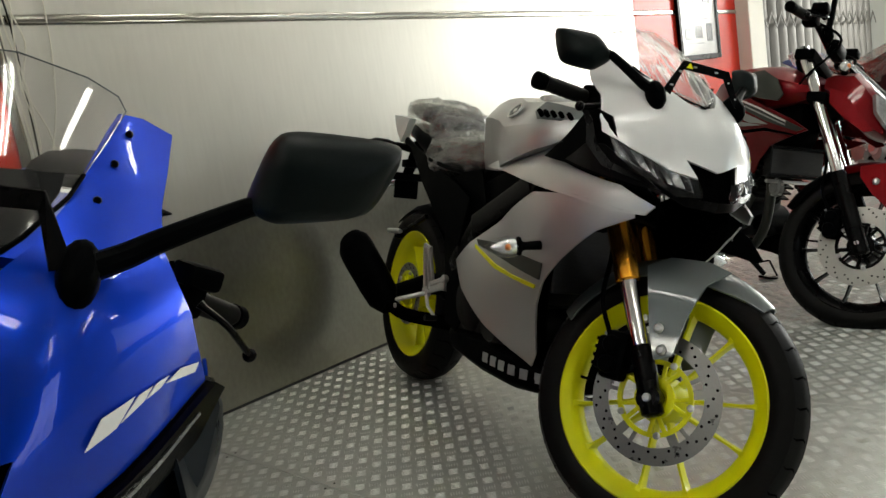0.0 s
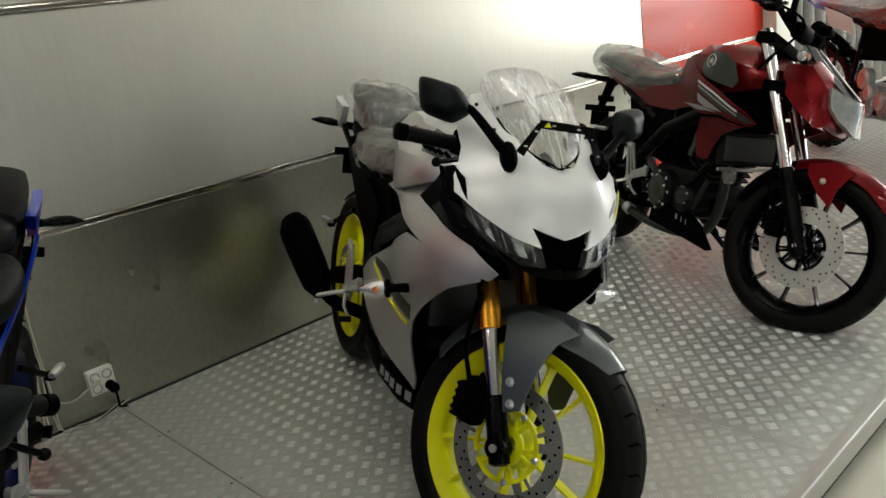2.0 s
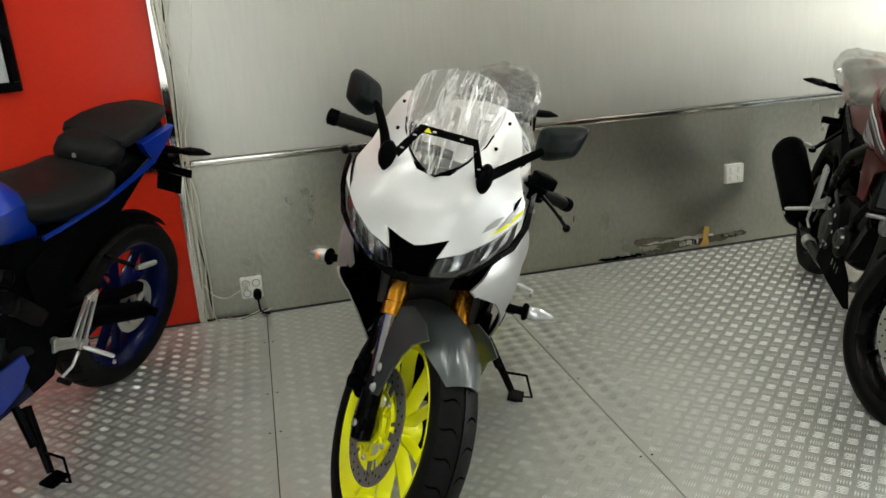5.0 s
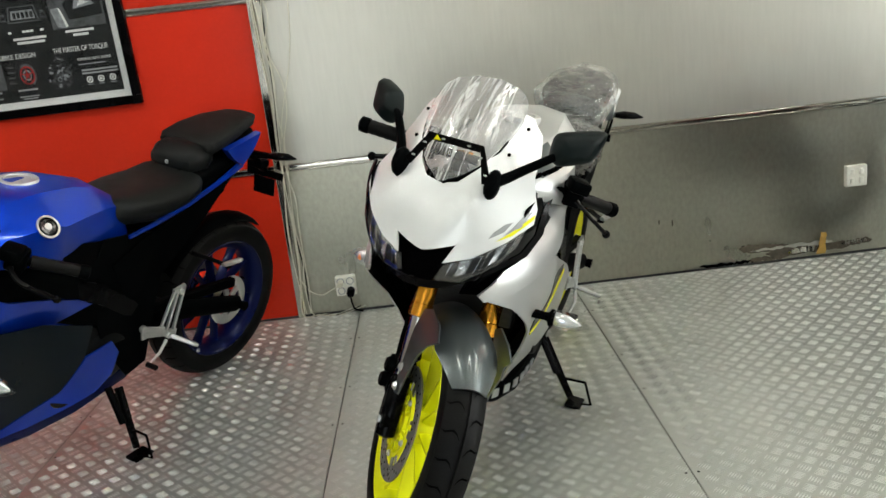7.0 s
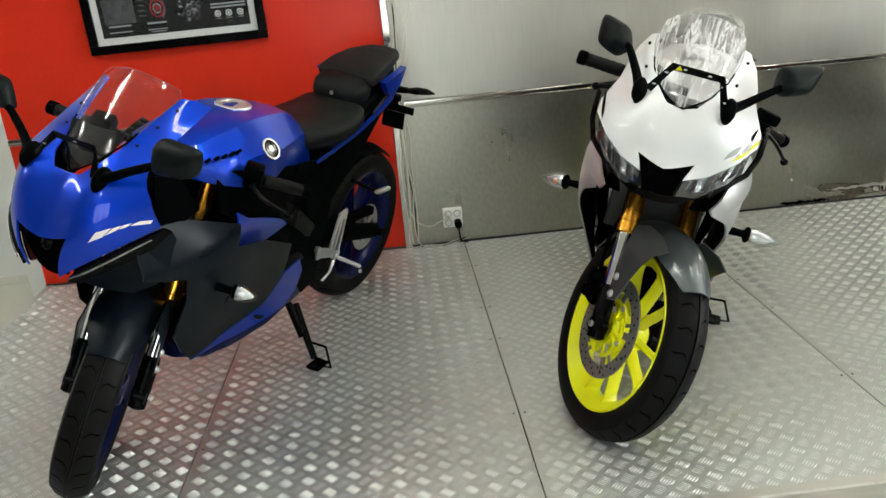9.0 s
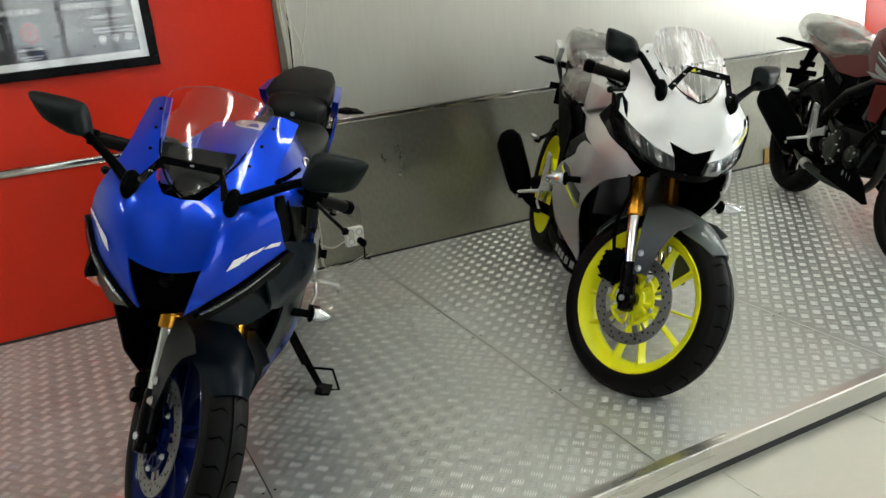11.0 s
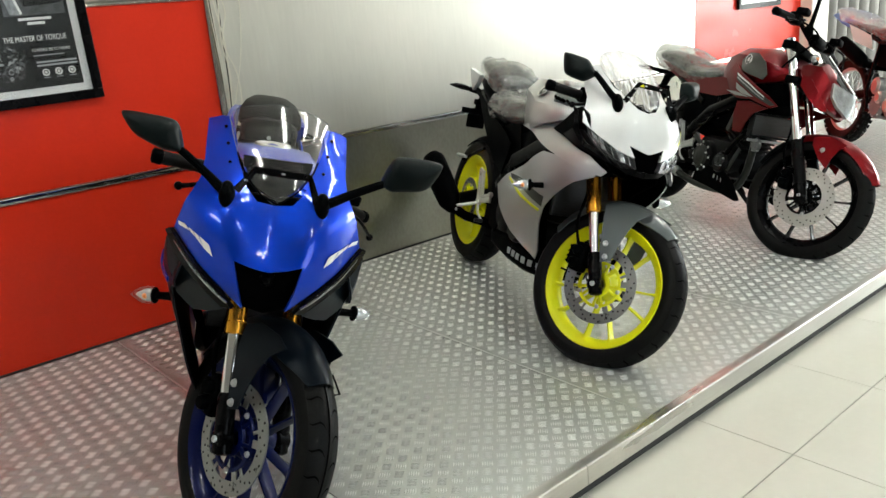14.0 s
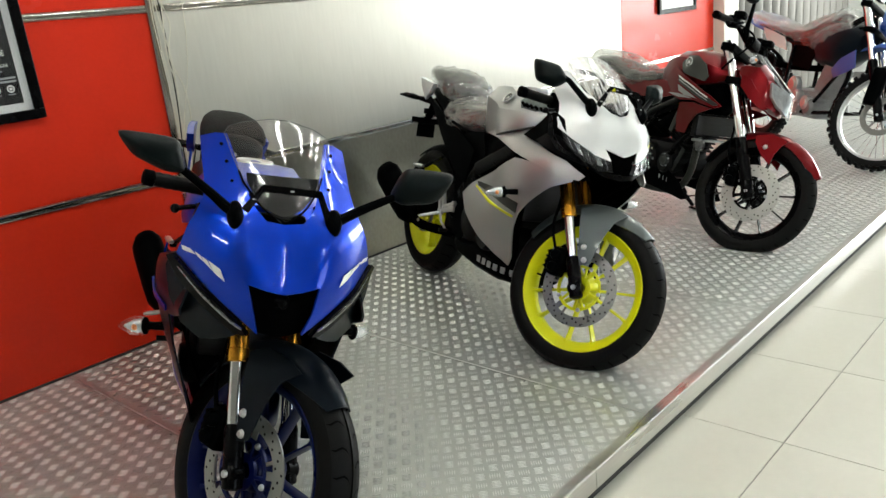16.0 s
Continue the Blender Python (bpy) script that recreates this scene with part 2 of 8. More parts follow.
def thing(name, label, category, m, group=""):
    ob = new(name)
    ob.empty_display_size = 0.1
    ob.matrix_world = m
    return tagged(ob, label, category, group)


def solid(name, bm, material, label="", category="", group="", kind="", smooth=True, more=()):
    return tagged(new(name, mesh_of(name, bm, material, smooth, more)), label, category, group, kind)


def block(bm, lo, hi, bevel=0.0, m=None, mat_index=0):
    made = bmesh.ops.create_cube(bm, size=1)["verts"]
    for v in made:
        v.co = Vector([lo[i] + (v.co[i] + 0.5) * (hi[i] - lo[i]) for i in range(3)])
    if bevel:
        edges = list({e for v in made for e in v.link_edges})
        made = [v for v in bmesh.ops.bevel(bm, geom=edges, offset=bevel, segments=2, affect="EDGES", profile=0.5)["verts"]] + [v for v in made if v.is_valid]
        made = list(set(made))
    if m is not None:
        bmesh.ops.transform(bm, matrix=m, verts=made)
    if mat_index:
        for f in {f for v in made for f in v.link_faces}:
            f.material_index = mat_index
    return made


def tube(bm, points, radius, sides=10, caps=True, squash=1.0):
    """A round bar along points; radius is a number or one for each point."""
    pts = [Vector(p) for p in points]
    radii = radius if isinstance(radius, (list, tuple)) else [radius] * len(pts)
    rings, side = [], None
    for i, p in enumerate(pts):
        d = (pts[min(i + 1, len(pts) - 1)] - pts[max(i - 1, 0)]).normalized()
        if side is None:
            side = d.cross(Vector((0, 0, 1)) if abs(d.z) < 0.9 else Vector((0, 1, 0))).normalized()
        side = (side - d * side.dot(d)).normalized()
        up = d.cross(side)
        rings.append([bm.verts.new(p + radii[i] * (math.cos(a) * side + squash * math.sin(a) * up)) for a in (2 * math.pi * j / sides for j in range(sides))])
    skin(bm, rings, caps)
    return [v for r in rings for v in r]


def skin(bm, rings, caps=True, closed=False):
    n = len(rings[0])
    for a, b in list(zip(rings, rings[1:])) + ([(rings[-1], rings[0])] if closed else []):
        for j in range(n):
            bm.faces.new((a[j], a[(j + 1) % n], b[(j + 1) % n], b[j]))
    if caps and not closed:
        bm.faces.new(rings[0][::-1])
        bm.faces.new(rings[-1])


def spline(points, steps=6):
    """A smooth line through points (Catmull-Rom)."""
    p = [Vector(q) for q in points]
    p = [2 * p[0] - p[1]] + p + [2 * p[-1] - p[-2]]
    out = []
    for i in range(1, len(p) - 2):
        for s in range(steps):
            t = s / steps
            out.append(0.5 * (2 * p[i] + (p[i + 1] - p[i - 1]) * t + (2 * p[i - 1] - 5 * p[i] + 4 * p[i + 1] - p[i + 2]) * t * t + (3 * p[i] - p[i - 1] - 3 * p[i + 1] + p[i + 2]) * t ** 3))
    return out + [p[-2]]


def lathe(bm, profile, sides, m=None, closed=False, mat_index=0):
    """Turns a profile of (radius, along) round the y axis."""
    rings = [[bm.verts.new((r * math.cos(a), y, r * math.sin(a))) for a in (2 * math.pi * j / sides for j in range(sides))] for r, y in profile]
    before = set(bm.faces)
    skin(bm, rings, not closed and profile[0][0] > 1e-6, closed)
    verts = [v for r in rings for v in r]
    if m is not None:
        bmesh.ops.transform(bm, matrix=m, verts=verts)
    if mat_index:
        for f in set(bm.faces) - before:
            f.material_index = mat_index
    return verts


def thin_plate(points):
    """A smooth height field c(a, b) through points (a, b, c)."""
    p = np.array(points, float)
    n = len(p)

    def base(d2):
        return np.where(d2 > 1e-12, d2 * np.log(np.maximum(d2, 1e-12)), 0.0)

    d2 = ((p[:, None, :2] - p[None, :, :2]) ** 2).sum(-1)
    left = np.zeros((n + 3, n + 3))
    left[:n, :n] = base(d2) + 1e-4 * np.eye(n)
    left[:n, n], left[:n, n + 1:] = 1, p[:, :2]
    left[n, :n], left[n + 1:, :n] = 1, p[:, :2].T
    w = np.linalg.solve(left, np.concatenate([p[:, 2], np.zeros(3)]))

    def height(a, b):
        q = base((p[:, 0] - a) ** 2 + (p[:, 1] - b) ** 2)
        return float(q @ w[:n] + w[n] + w[n + 1] * a + w[n + 2] * b)

    return height


def sheet(outline, step=0.025):
    """A flat polygon in (a, b), cut into a grid, as a bmesh in the xy plane."""
    bm = bmesh.new()
    bm.faces.new([bm.verts.new((a, b, 0)) for a, b in outline])
    for axis in (0, 1):
        vals = [q[axis] for q in outline]
        cut = min(vals) + step
        while cut < max(vals) - step * 0.3:
            no = Vector((1, 0, 0)) if axis == 0 else Vector((0, 1, 0))
            bmesh.ops.bisect_plane(bm, geom=bm.verts[:] + bm.edges[:] + bm.faces[:], plane_co=no * cut, plane_no=no, dist=1e-5)
            cut += step
    bmesh.ops.triangulate(bm, faces=[f for f in bm.faces if len(f.verts) > 4])
    return bm


def thicken(bm, t):
    bmesh.ops.recalc_face_normals(bm, faces=bm.faces)
    if t:
        bmesh.ops.solidify(bm, geom=bm.faces[:], thickness=t)


def side_panel(outline, width, sign, thick=0.005, out=0.0, step=0.025):
    """A body panel drawn in side view (x, z) and laid on the half width y = width(x, z)."""
    bm = sheet(outline, step)
    for v in bm.verts:
        x, z = v.co.x, v.co.y
        v.co = Vector((x, sign * (width(x, z) + out), z))
    thicken(bm, thick)
    return bm


def front_panel(outline, nose, thick=0.005, out=0.0, step=0.02, mirror=False):
    """A body panel drawn in front view (y, z) and laid on x = nose(|y|, z)."""
    bm = sheet([(-y if mirror else y, z) for y, z in outline], step)
    for v in bm.verts:
        y, z = v.co.x, v.co.y
        v.co = Vector((nose(abs(y), z) + out, y, z))
    thicken(bm, thick)
    return bm



def loft(sections, sides=20, power=2.4, bm=None):
    """A body along x through sections (x, z low, z high, half width, squareness)."""
    bm = bm or bmesh.new()
    rings = []
    for x, lo, hi, w, *rest in sections:
        p = rest[0] if rest else power
        mid, h = (lo + hi) / 2, (hi - lo) / 2
        ring = []
        for j in range(sides):
            a = 2 * math.pi * j / sides
            c, s = math.cos(a), math.sin(a)
            ring.append(bm.verts.new((x, w * math.copysign(abs(c) ** (2 / p), c), mid + h * math.copysign(abs(s) ** (2 / p), s))))
        rings.append(ring)
    skin(bm, rings)
    return bm


def faceted(sections, bm=None):
    """A body along x through half profiles (x, [(y, z) from the under edge to the top middle]), mirrored."""
    bm = bm or bmesh.new()
    rings = []
    for x, half in sections:
        pts = [(y, z) for y, z in half] + [(-y, z) for y, z in half[-2::-1]]
        rings.append([bm.verts.new((x, y, z)) for y, z in pts])
    skin(bm, rings)
    return bm


def flat_bar(bm, a, b, wide, thick):
    """A flat bar from a to b, standing on edge: wide in the xz plane, thick along y."""
    a, b = Vector(a), Vector(b)
    d = (b - a).normalized()
    n = d.cross(Vector((0, 1, 0))).normalized()
    t = n.cross(d)
    rings = [[bm.verts.new(p + n * wide * u * g + t * thick * v) for u, v in ((-0.5, -0.35), (-0.35, -0.5), (0.35, -0.5), (0.5, -0.35), (0.5, 0.35), (0.35, 0.5), (-0.35, 0.5), (-0.5, 0.35))] for p, g in ((a, 1.0), (b, 1.0))]
    skin(bm, rings)


def creased(points, line, kink):
    """A height field like thin_plate, folded along the line a = line(b)."""
    smooth = thin_plate([(a, b, c + kink * abs(abs(a) - line(b))) for a, b, c in points])
    return lambda a, b: smooth(a, b) - kink * abs(abs(a) - line(b))


def writing(text, size, m, material, parent=None, name="lettering", thick=0.0006, label=""):
    """Text in the built-in font, as a mesh."""
    curve = bpy.data.curves.new("text", "FONT")
    curve.body, curve.size, curve.extrude, curve.align_x, curve.align_y = text, size, thick, "CENTER", "CENTER"
    holder = bpy.data.objects.new("text", curve)
    me = bpy.data.meshes.new_from_object(holder)
    bpy.data.objects.remove(holder)
    bpy.data.curves.remove(curve)
    me.materials.clear()
    me.materials.append(material)
    me.transform(m)
    ob = new(name, me)
    if parent:
        ob.parent = parent
    return tagged(ob, label)


# ---- the showroom ----
FLOOR = -0.095
X0, X1, DEPTH = -1.69, 7.4, 2.09
STRIPS = (0.674, 1.374, 2.074)


def box_part(name, lo, hi, material, parent=None, bevel=0.0, label="", kind="structure"):
    bm = bmesh.new()
    block(bm, lo, hi, bevel)
    ob = part(name, bm, material, parent, label)
    if parent is None:
        tagged(ob, kind=kind)
    return ob


# walls behind the platform, built up of panels between bright strips
def clad_wall(name, x0, x1, material, label, piece, low_material=None):
    wall = solid(name, joined_box((x0, 0.012, FLOOR - 0.1), (x1, 0.14, 2.95)), PLASTER, label, "wall", kind="structure")
    rows = [FLOOR, *STRIPS, 2.9]
    for lo, hi in zip(rows, rows[1:]):
        bm = bmesh.new()
        block(bm, (x0 + 0.002, 0.0, lo + (0.0145 if lo > 0 else 0)), (x1 - 0.002, 0.0125, hi - 0.0145), 0.0015)
        part(piece, bm, low_material if low_material and lo < 0 else material, wall, "darker steel panel" if low_material and lo < 0 else "")
    for z in STRIPS:
        bm = bmesh.new()
        block(bm, (x0 + 0.002, -0.007, z - 0.013), (x1 - 0.002, 0.013, z + 0.013), 0.004)
        block(bm, (x0 + 0.002, -0.010, z - 0.013), (x1 - 0.002, 0.0, z - 0.008), 0.002)
        part("chrome_strip", bm, CHROME, wall, "polished chrome strip")
    # dark strip added along the wall foot, standing in for its shadowed gap
    bm = bmesh.new()
    block(bm, (x0 + 0.002, -0.0055, 0.0005), (x1 - 0.002, 0.001, 0.009), 0.001)
    part("foot_shadow_strip", bm, SHADOW_GAP, wall, "dark strip painting the shadowed gap at the foot")
    return wall


def joined_box(lo, hi, bevel=0.0):
    bm = bmesh.new()
    block(bm, lo, hi, bevel)
    return bm


clad_wall("wall_red", -1.70, -0.002, RED_PANEL, "glossy red panelled wall with chrome strips", "red_panel")
clad_wall("wall_steel", 0.0, 3.775, STEEL, "brushed stainless steel panelled wall, darker below", "steel_panel", STEEL_LOW)
clad_wall("wall_red_far", 3.777, 5.40, RED_PANEL, "glossy red panelled wall with chrome strips", "red_panel")
trim = solid("trim", joined_box((-0.016, -0.012, FLOOR), (0.016, 0.002, 2.9), 0.003), CHROME, "chrome corner strip between wall panels", "trim", kind="structure")
solid("wall_pillar", joined_box((5.402, -0.10, FLOOR), (5.72, 0.30, 2.95), 0.01), PLASTER, "cream painted pillar", "pillar", kind="structure")
solid("wall_left_back", joined_box((-7.0, 0.52, FLOOR), (-1.702, 0.66, 2.95)), WHITE_WALL, "plain white wall", "wall", kind="structure")
solid("wall_left_return", joined_box((-1.84, 0.142, FLOOR), (-1.704, 0.518, 2.95)), WHITE_WALL, "plain white wall return", "wall", kind="structure")
solid("wall_left", joined_box((-7.15, -7.0, FLOOR), (-7.0, 0.66, 2.95)), WHITE_WALL, "plain white wall", "wall", kind="structure")
solid("wall_front", joined_box((-7.0, -7.15, FLOOR), (-1.15, -7.0, 2.95)), DIM_WALL, "plain grey wall opposite the platform", "wall", kind="structure")
solid("wall_front_end", joined_box((0.55, -7.15, FLOOR), (6.0, -7.0, 2.95)), DIM_WALL, "plain grey wall opposite the platform", "wall", kind="structure")
solid("wall_front_over", joined_box((-1.148, -7.15, 2.45), (0.548, -7.0, 2.95)), DIM_WALL, "plain grey wall over the shop window", "wall", kind="structure")
window = thing("window_1", "tall shop window with slim metal mullions", "window", pose(0, -7.06, FLOOR))
tagged(window, kind="structure")
for x in (-1.12, -0.57, -0.03, 0.52):
    box_part("mullion", (x - 0.028, -0.03, 0.0), (x + 0.028, 0.04, 2.54), TRIM, window, 0.004)
for z in (0.03, 1.95, 2.51):
    box_part("rail", (-1.146, -0.026, z - 0.025), (0.546, 0.034, z + 0.025), TRIM, window, 0.004)
solid("wall_grille_back", joined_box((5.722, 0.55, FLOOR), (10.0, 0.66, 2.95)), WHITE_WALL, "pale wall behind the folding grille", "wall", kind="structure")
solid("wall_end", joined_box((10.002, -3.0, FLOOR), (10.14, 0.66, 2.95)), WHITE_WALL, "plain white end wall beside the open front", "wall", kind="structure")
solid("ceiling", joined_box((-7.1, -7.1, 2.95), (10.0, 0.66, 3.07)), CEILING, "white ceiling", "ceiling", kind="structure")

# tiled shop floor
ground = solid("floor", joined_box((-7.2, -7.2, FLOOR - 0.12), (14.0, 0.7, FLOOR - 0.004)), GROUT, "cream tiled shop floor with thin dark joints", "floor", kind="structure")
solid("ground", joined_box((-60, -60, FLOOR - 0.3), (60, 60, FLOOR - 0.125)), GROUT, "pale paved ground outside", "ground", kind="structure")
TILE_SIDE = 0.556
tile_mesh = mesh_of("tile", joined_box((0.0014, 0.0014, -0.006), (TILE_SIDE - 0.0014, TILE_SIDE - 0.0014, 0.0), 0.0008), TILE)
for i in range(-12, 16):
    for j in range(-8, 6):
        x, y = 0.469 + i * TILE_SIDE, -2.40 + j * TILE_SIDE
        if y < -1.9 or x < -1.8 or x > 7.3:
            ob = new("tile", tile_mesh)
            ob.parent = ground
            ob.location = (x, y, FLOOR)

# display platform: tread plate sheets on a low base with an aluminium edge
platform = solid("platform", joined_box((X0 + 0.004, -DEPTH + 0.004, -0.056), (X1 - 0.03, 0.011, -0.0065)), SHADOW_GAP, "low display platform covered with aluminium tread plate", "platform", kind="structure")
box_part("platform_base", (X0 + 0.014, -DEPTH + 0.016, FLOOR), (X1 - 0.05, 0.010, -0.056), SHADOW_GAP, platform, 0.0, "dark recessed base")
SEAMS = [X0 + 0.004, -0.65, 0.262, 1.222, 3.14, 5.06, 6.98, X1 - 0.004]
for k, (a, b) in enumerate(zip(SEAMS, SEAMS[1:])):
    bm = bmesh.new()
    block(bm, (a + 0.0018, -DEPTH + 0.0238, -0.006), (b - 0.0018, -0.0058, 0.0003 * (k % 3)), 0.0006)
    part("floor_plate", bm, PLATE, platform)


def tread(x0, x1, y0, y1, pitch):
    """Raised bars in groups of five, the groups turned by turns; all in one mesh."""
    bars = []
    for kind in (0, 1):
        nx, ny = int((x1 - x0) / pitch), int((y1 - y0) / pitch)
        gx, gy = np.meshgrid(np.arange(nx), np.arange(ny), indexing="ij")
        cx = x0 + (gx.ravel() + 0.25 + 0.5 * kind) * pitch
        cy = y0 + (gy.ravel() + 0.25 + 0.5 * kind) * pitch
        clear_of = (np.abs(cx[:, None] - np.array(SEAMS)[None]).min(1) > 0.018)
        cx, cy = cx[clear_of], cy[clear_of]
        a = math.radians(45 if kind == 0 else 135)
        u, v = np.array([math.cos(a), math.sin(a)]), np.array([-math.sin(a), math.cos(a)])
        for s in range(-2, 3):
            bars.append((cx + v[0] * s * 0.0068, cy + v[1] * s * 0.0068, u, v))
    lows, faces, base = [], [], 0
    for cx, cy, u, v in bars:
        n = len(cx)
        co = np.zeros((n, 8, 3))
        for q, (p, w, z) in enumerate(((-0.0150, 0, 0), (0, -0.0024, 0), (0.0150, 0, 0), (0, 0.0024, 0), (-0.0105, 0, 0.0016), (0, -0.0011, 0.0018), (0.0105, 0, 0.0016), (0, 0.0011, 0.0018))):
            co[:, q, 0], co[:, q, 1], co[:, q, 2] = cx + u[0] * p + v[0] * w, cy + u[1] * p + v[1] * w, z
        lows.append(co.reshape(-1, 3))
        quad = np.array([[4, 5, 6, 7], [0, 1, 5, 4], [1, 2, 6, 5], [2, 3, 7, 6], [3, 0, 4, 7]])
        faces.append((quad[None] + 8 * np.arange(n)[:, None, None] + base).reshape(-1, 4))
        base += 8 * n
    co, fs = np.concatenate(lows), np.concatenate(faces)
    me = bpy.data.meshes.new("tread_bars")
    me.from_pydata(co.tolist(), [], fs.tolist())
    me.materials.append(TREAD)
    ob = new("tread_bars", me)
    ob.parent = platform
    return tagged(ob, "worn raised tread bars", kind="stuff")


tread(X0 + 0.01, X1 - 0.02, -DEPTH + 0.03, -0.01, 0.0585)

for a, b in ((X0 - 0.002, -0.09), (-0.087, 3.4), (3.403, X1)):
    edge = bmesh.new()
    rings = [[edge.verts.new((x, -DEPTH + y, z)) for y, z in ((0.003, -0.058), (0, -0.058), (0, 0.0004), (0.0032, 0.0036), (0.034, 0.0036), (0.034, 0.0012), (0.003, 0.0012))] for x in (a, b)]
    skin(edge, rings)
    part("edge_trim", edge, TRIM, platform, "aluminium angle edging")
edge = bmesh.new()
block(edge, (X0 - 0.002, -DEPTH + 0.004, -0.058), (X0 + 0.001, -0.002, 0.0035), 0.0008)
block(edge, (X0 - 0.002, -DEPTH + 0.004, 0.0012), (X0 + 0.026, -0.002, 0.0036), 0.0006)
part("edge_trim", edge, TRIM, platform, "aluminium angle edging")
bm = bmesh.new()
for x in SEAMS[1:-1]:
    for y in (-0.35, -0.82, -1.10, -1.60):
        for s in (-0.016, 0.016):
            lathe(bm, [(0.0001, 0.0014), (0.003, 0.0012), (0.0036, 0.0)], 8, Matrix.Translation((x + s, y, 0.0008)) @ pose(0, 0, 0, 90))
part("screw", bm, ENGINE_GREY, platform, "dark screw heads along the plate joints")

# folding steel grille beside the pillar
grille = thing("folding_grille", "grey folding steel security grille, closed", "grille", pose(5.74, 0.12, FLOOR))
slat = None
for i in range(34):
    bm = bmesh.new()
    s = 0.03 if i % 2 else -0.03
    pts = [(-0.052, -s), (0.0, s * 0.2 - 0.008), (0.052, s)]
    rings = []
    for z in (0.0, 2.85):
        rings.append([bm.verts.new((x, y, z)) for x, y in pts] + [bm.verts.new((x, y + 0.006, z)) for x, y in pts[::-1]])
    skin(bm, rings)
    ob = part("slat", bm, SHUTTER, grille)
    ob.location = (0.06 + i * 0.118, 0, 0)
for z in (0.35, 1.35, 2.35):
    for i in range(0, 33, 2):
        bm = bmesh.new()
        rings = [[bm.verts.new((0.06 + (i + k) * 0.118, y, z + 0.12 * (k % 2) + h)) for y, h in ((-0.047, -0.012), (-0.042, -0.012), (-0.042, 0.012), (-0.047, 0.012))] for k in (0, 1, 2)]
        skin(bm, rings)
        part("lattice_bar", bm, SHUTTER, grille)

# fluorescent fittings under the ceiling
for x, y, turn in ((-1.5, -1.75, 90), (0.1, -1.75, 90), (1.7, -1.75, 90), (3.3, -1.75, 90), (4.9, -1.75, 90), (-0.7, -4.4, 90), (1.7, -4.4, 90), (4.1, -4.4, 90), (-3.4, -1.2, 90)):
    fitting = thing("ceiling_light", "white ceiling fitting with two fluorescent tubes", "light", pose(x, y, 2.945, 0, 0, turn), "ceiling lights")
    bm = bmesh.new()
    block(bm, (-0.63, -0.09, -0.05), (0.63, 0.09, 0.0), 0.006)
    part("housing", bm, WHITE_WALL, fitting)
    for s in (-0.055, 0.055):
        bm = bmesh.new()
        tube(bm, [(-0.6, s, -0.072), (0.6, s, -0.072)], 0.013, 10)
        part("tube", bm, TUBE_LIGHT, fitting, "lit fluorescent tube")
        bm = bmesh.new()
        block(bm, (-0.625, s - 0.016, -0.088), (-0.6, s + 0.016, -0.048), 0.003)
        block(bm, (0.6, s - 0.016, -0.088), (0.625, s + 0.016, -0.048), 0.003)
        part("tube_holder", bm, SOCKET_WHITE, fitting)


# ---- motorcycles: common pieces, in metres; x ahead, y to the rider's left, z up ----
AX, AZ, RAKE = 1.356, 0.257, 25.5


def steering(angle, ax=AX, az=AZ, trail=0.042):
    """The turn of the forks about the steering head, by degrees to the left."""
    d = Vector((-math.sin(radians(RAKE)), 0, math.cos(radians(RAKE))))
    base = Vector((ax - trail, 0, az))
    return Matrix.Translation(base) @ Matrix.Rotation(radians(angle), 4, d) @ Matrix.Translation(-base), d


def turned(bm, m):
    bmesh.ops.transform(bm, matrix=m, verts=bm.verts[:])
    return bm


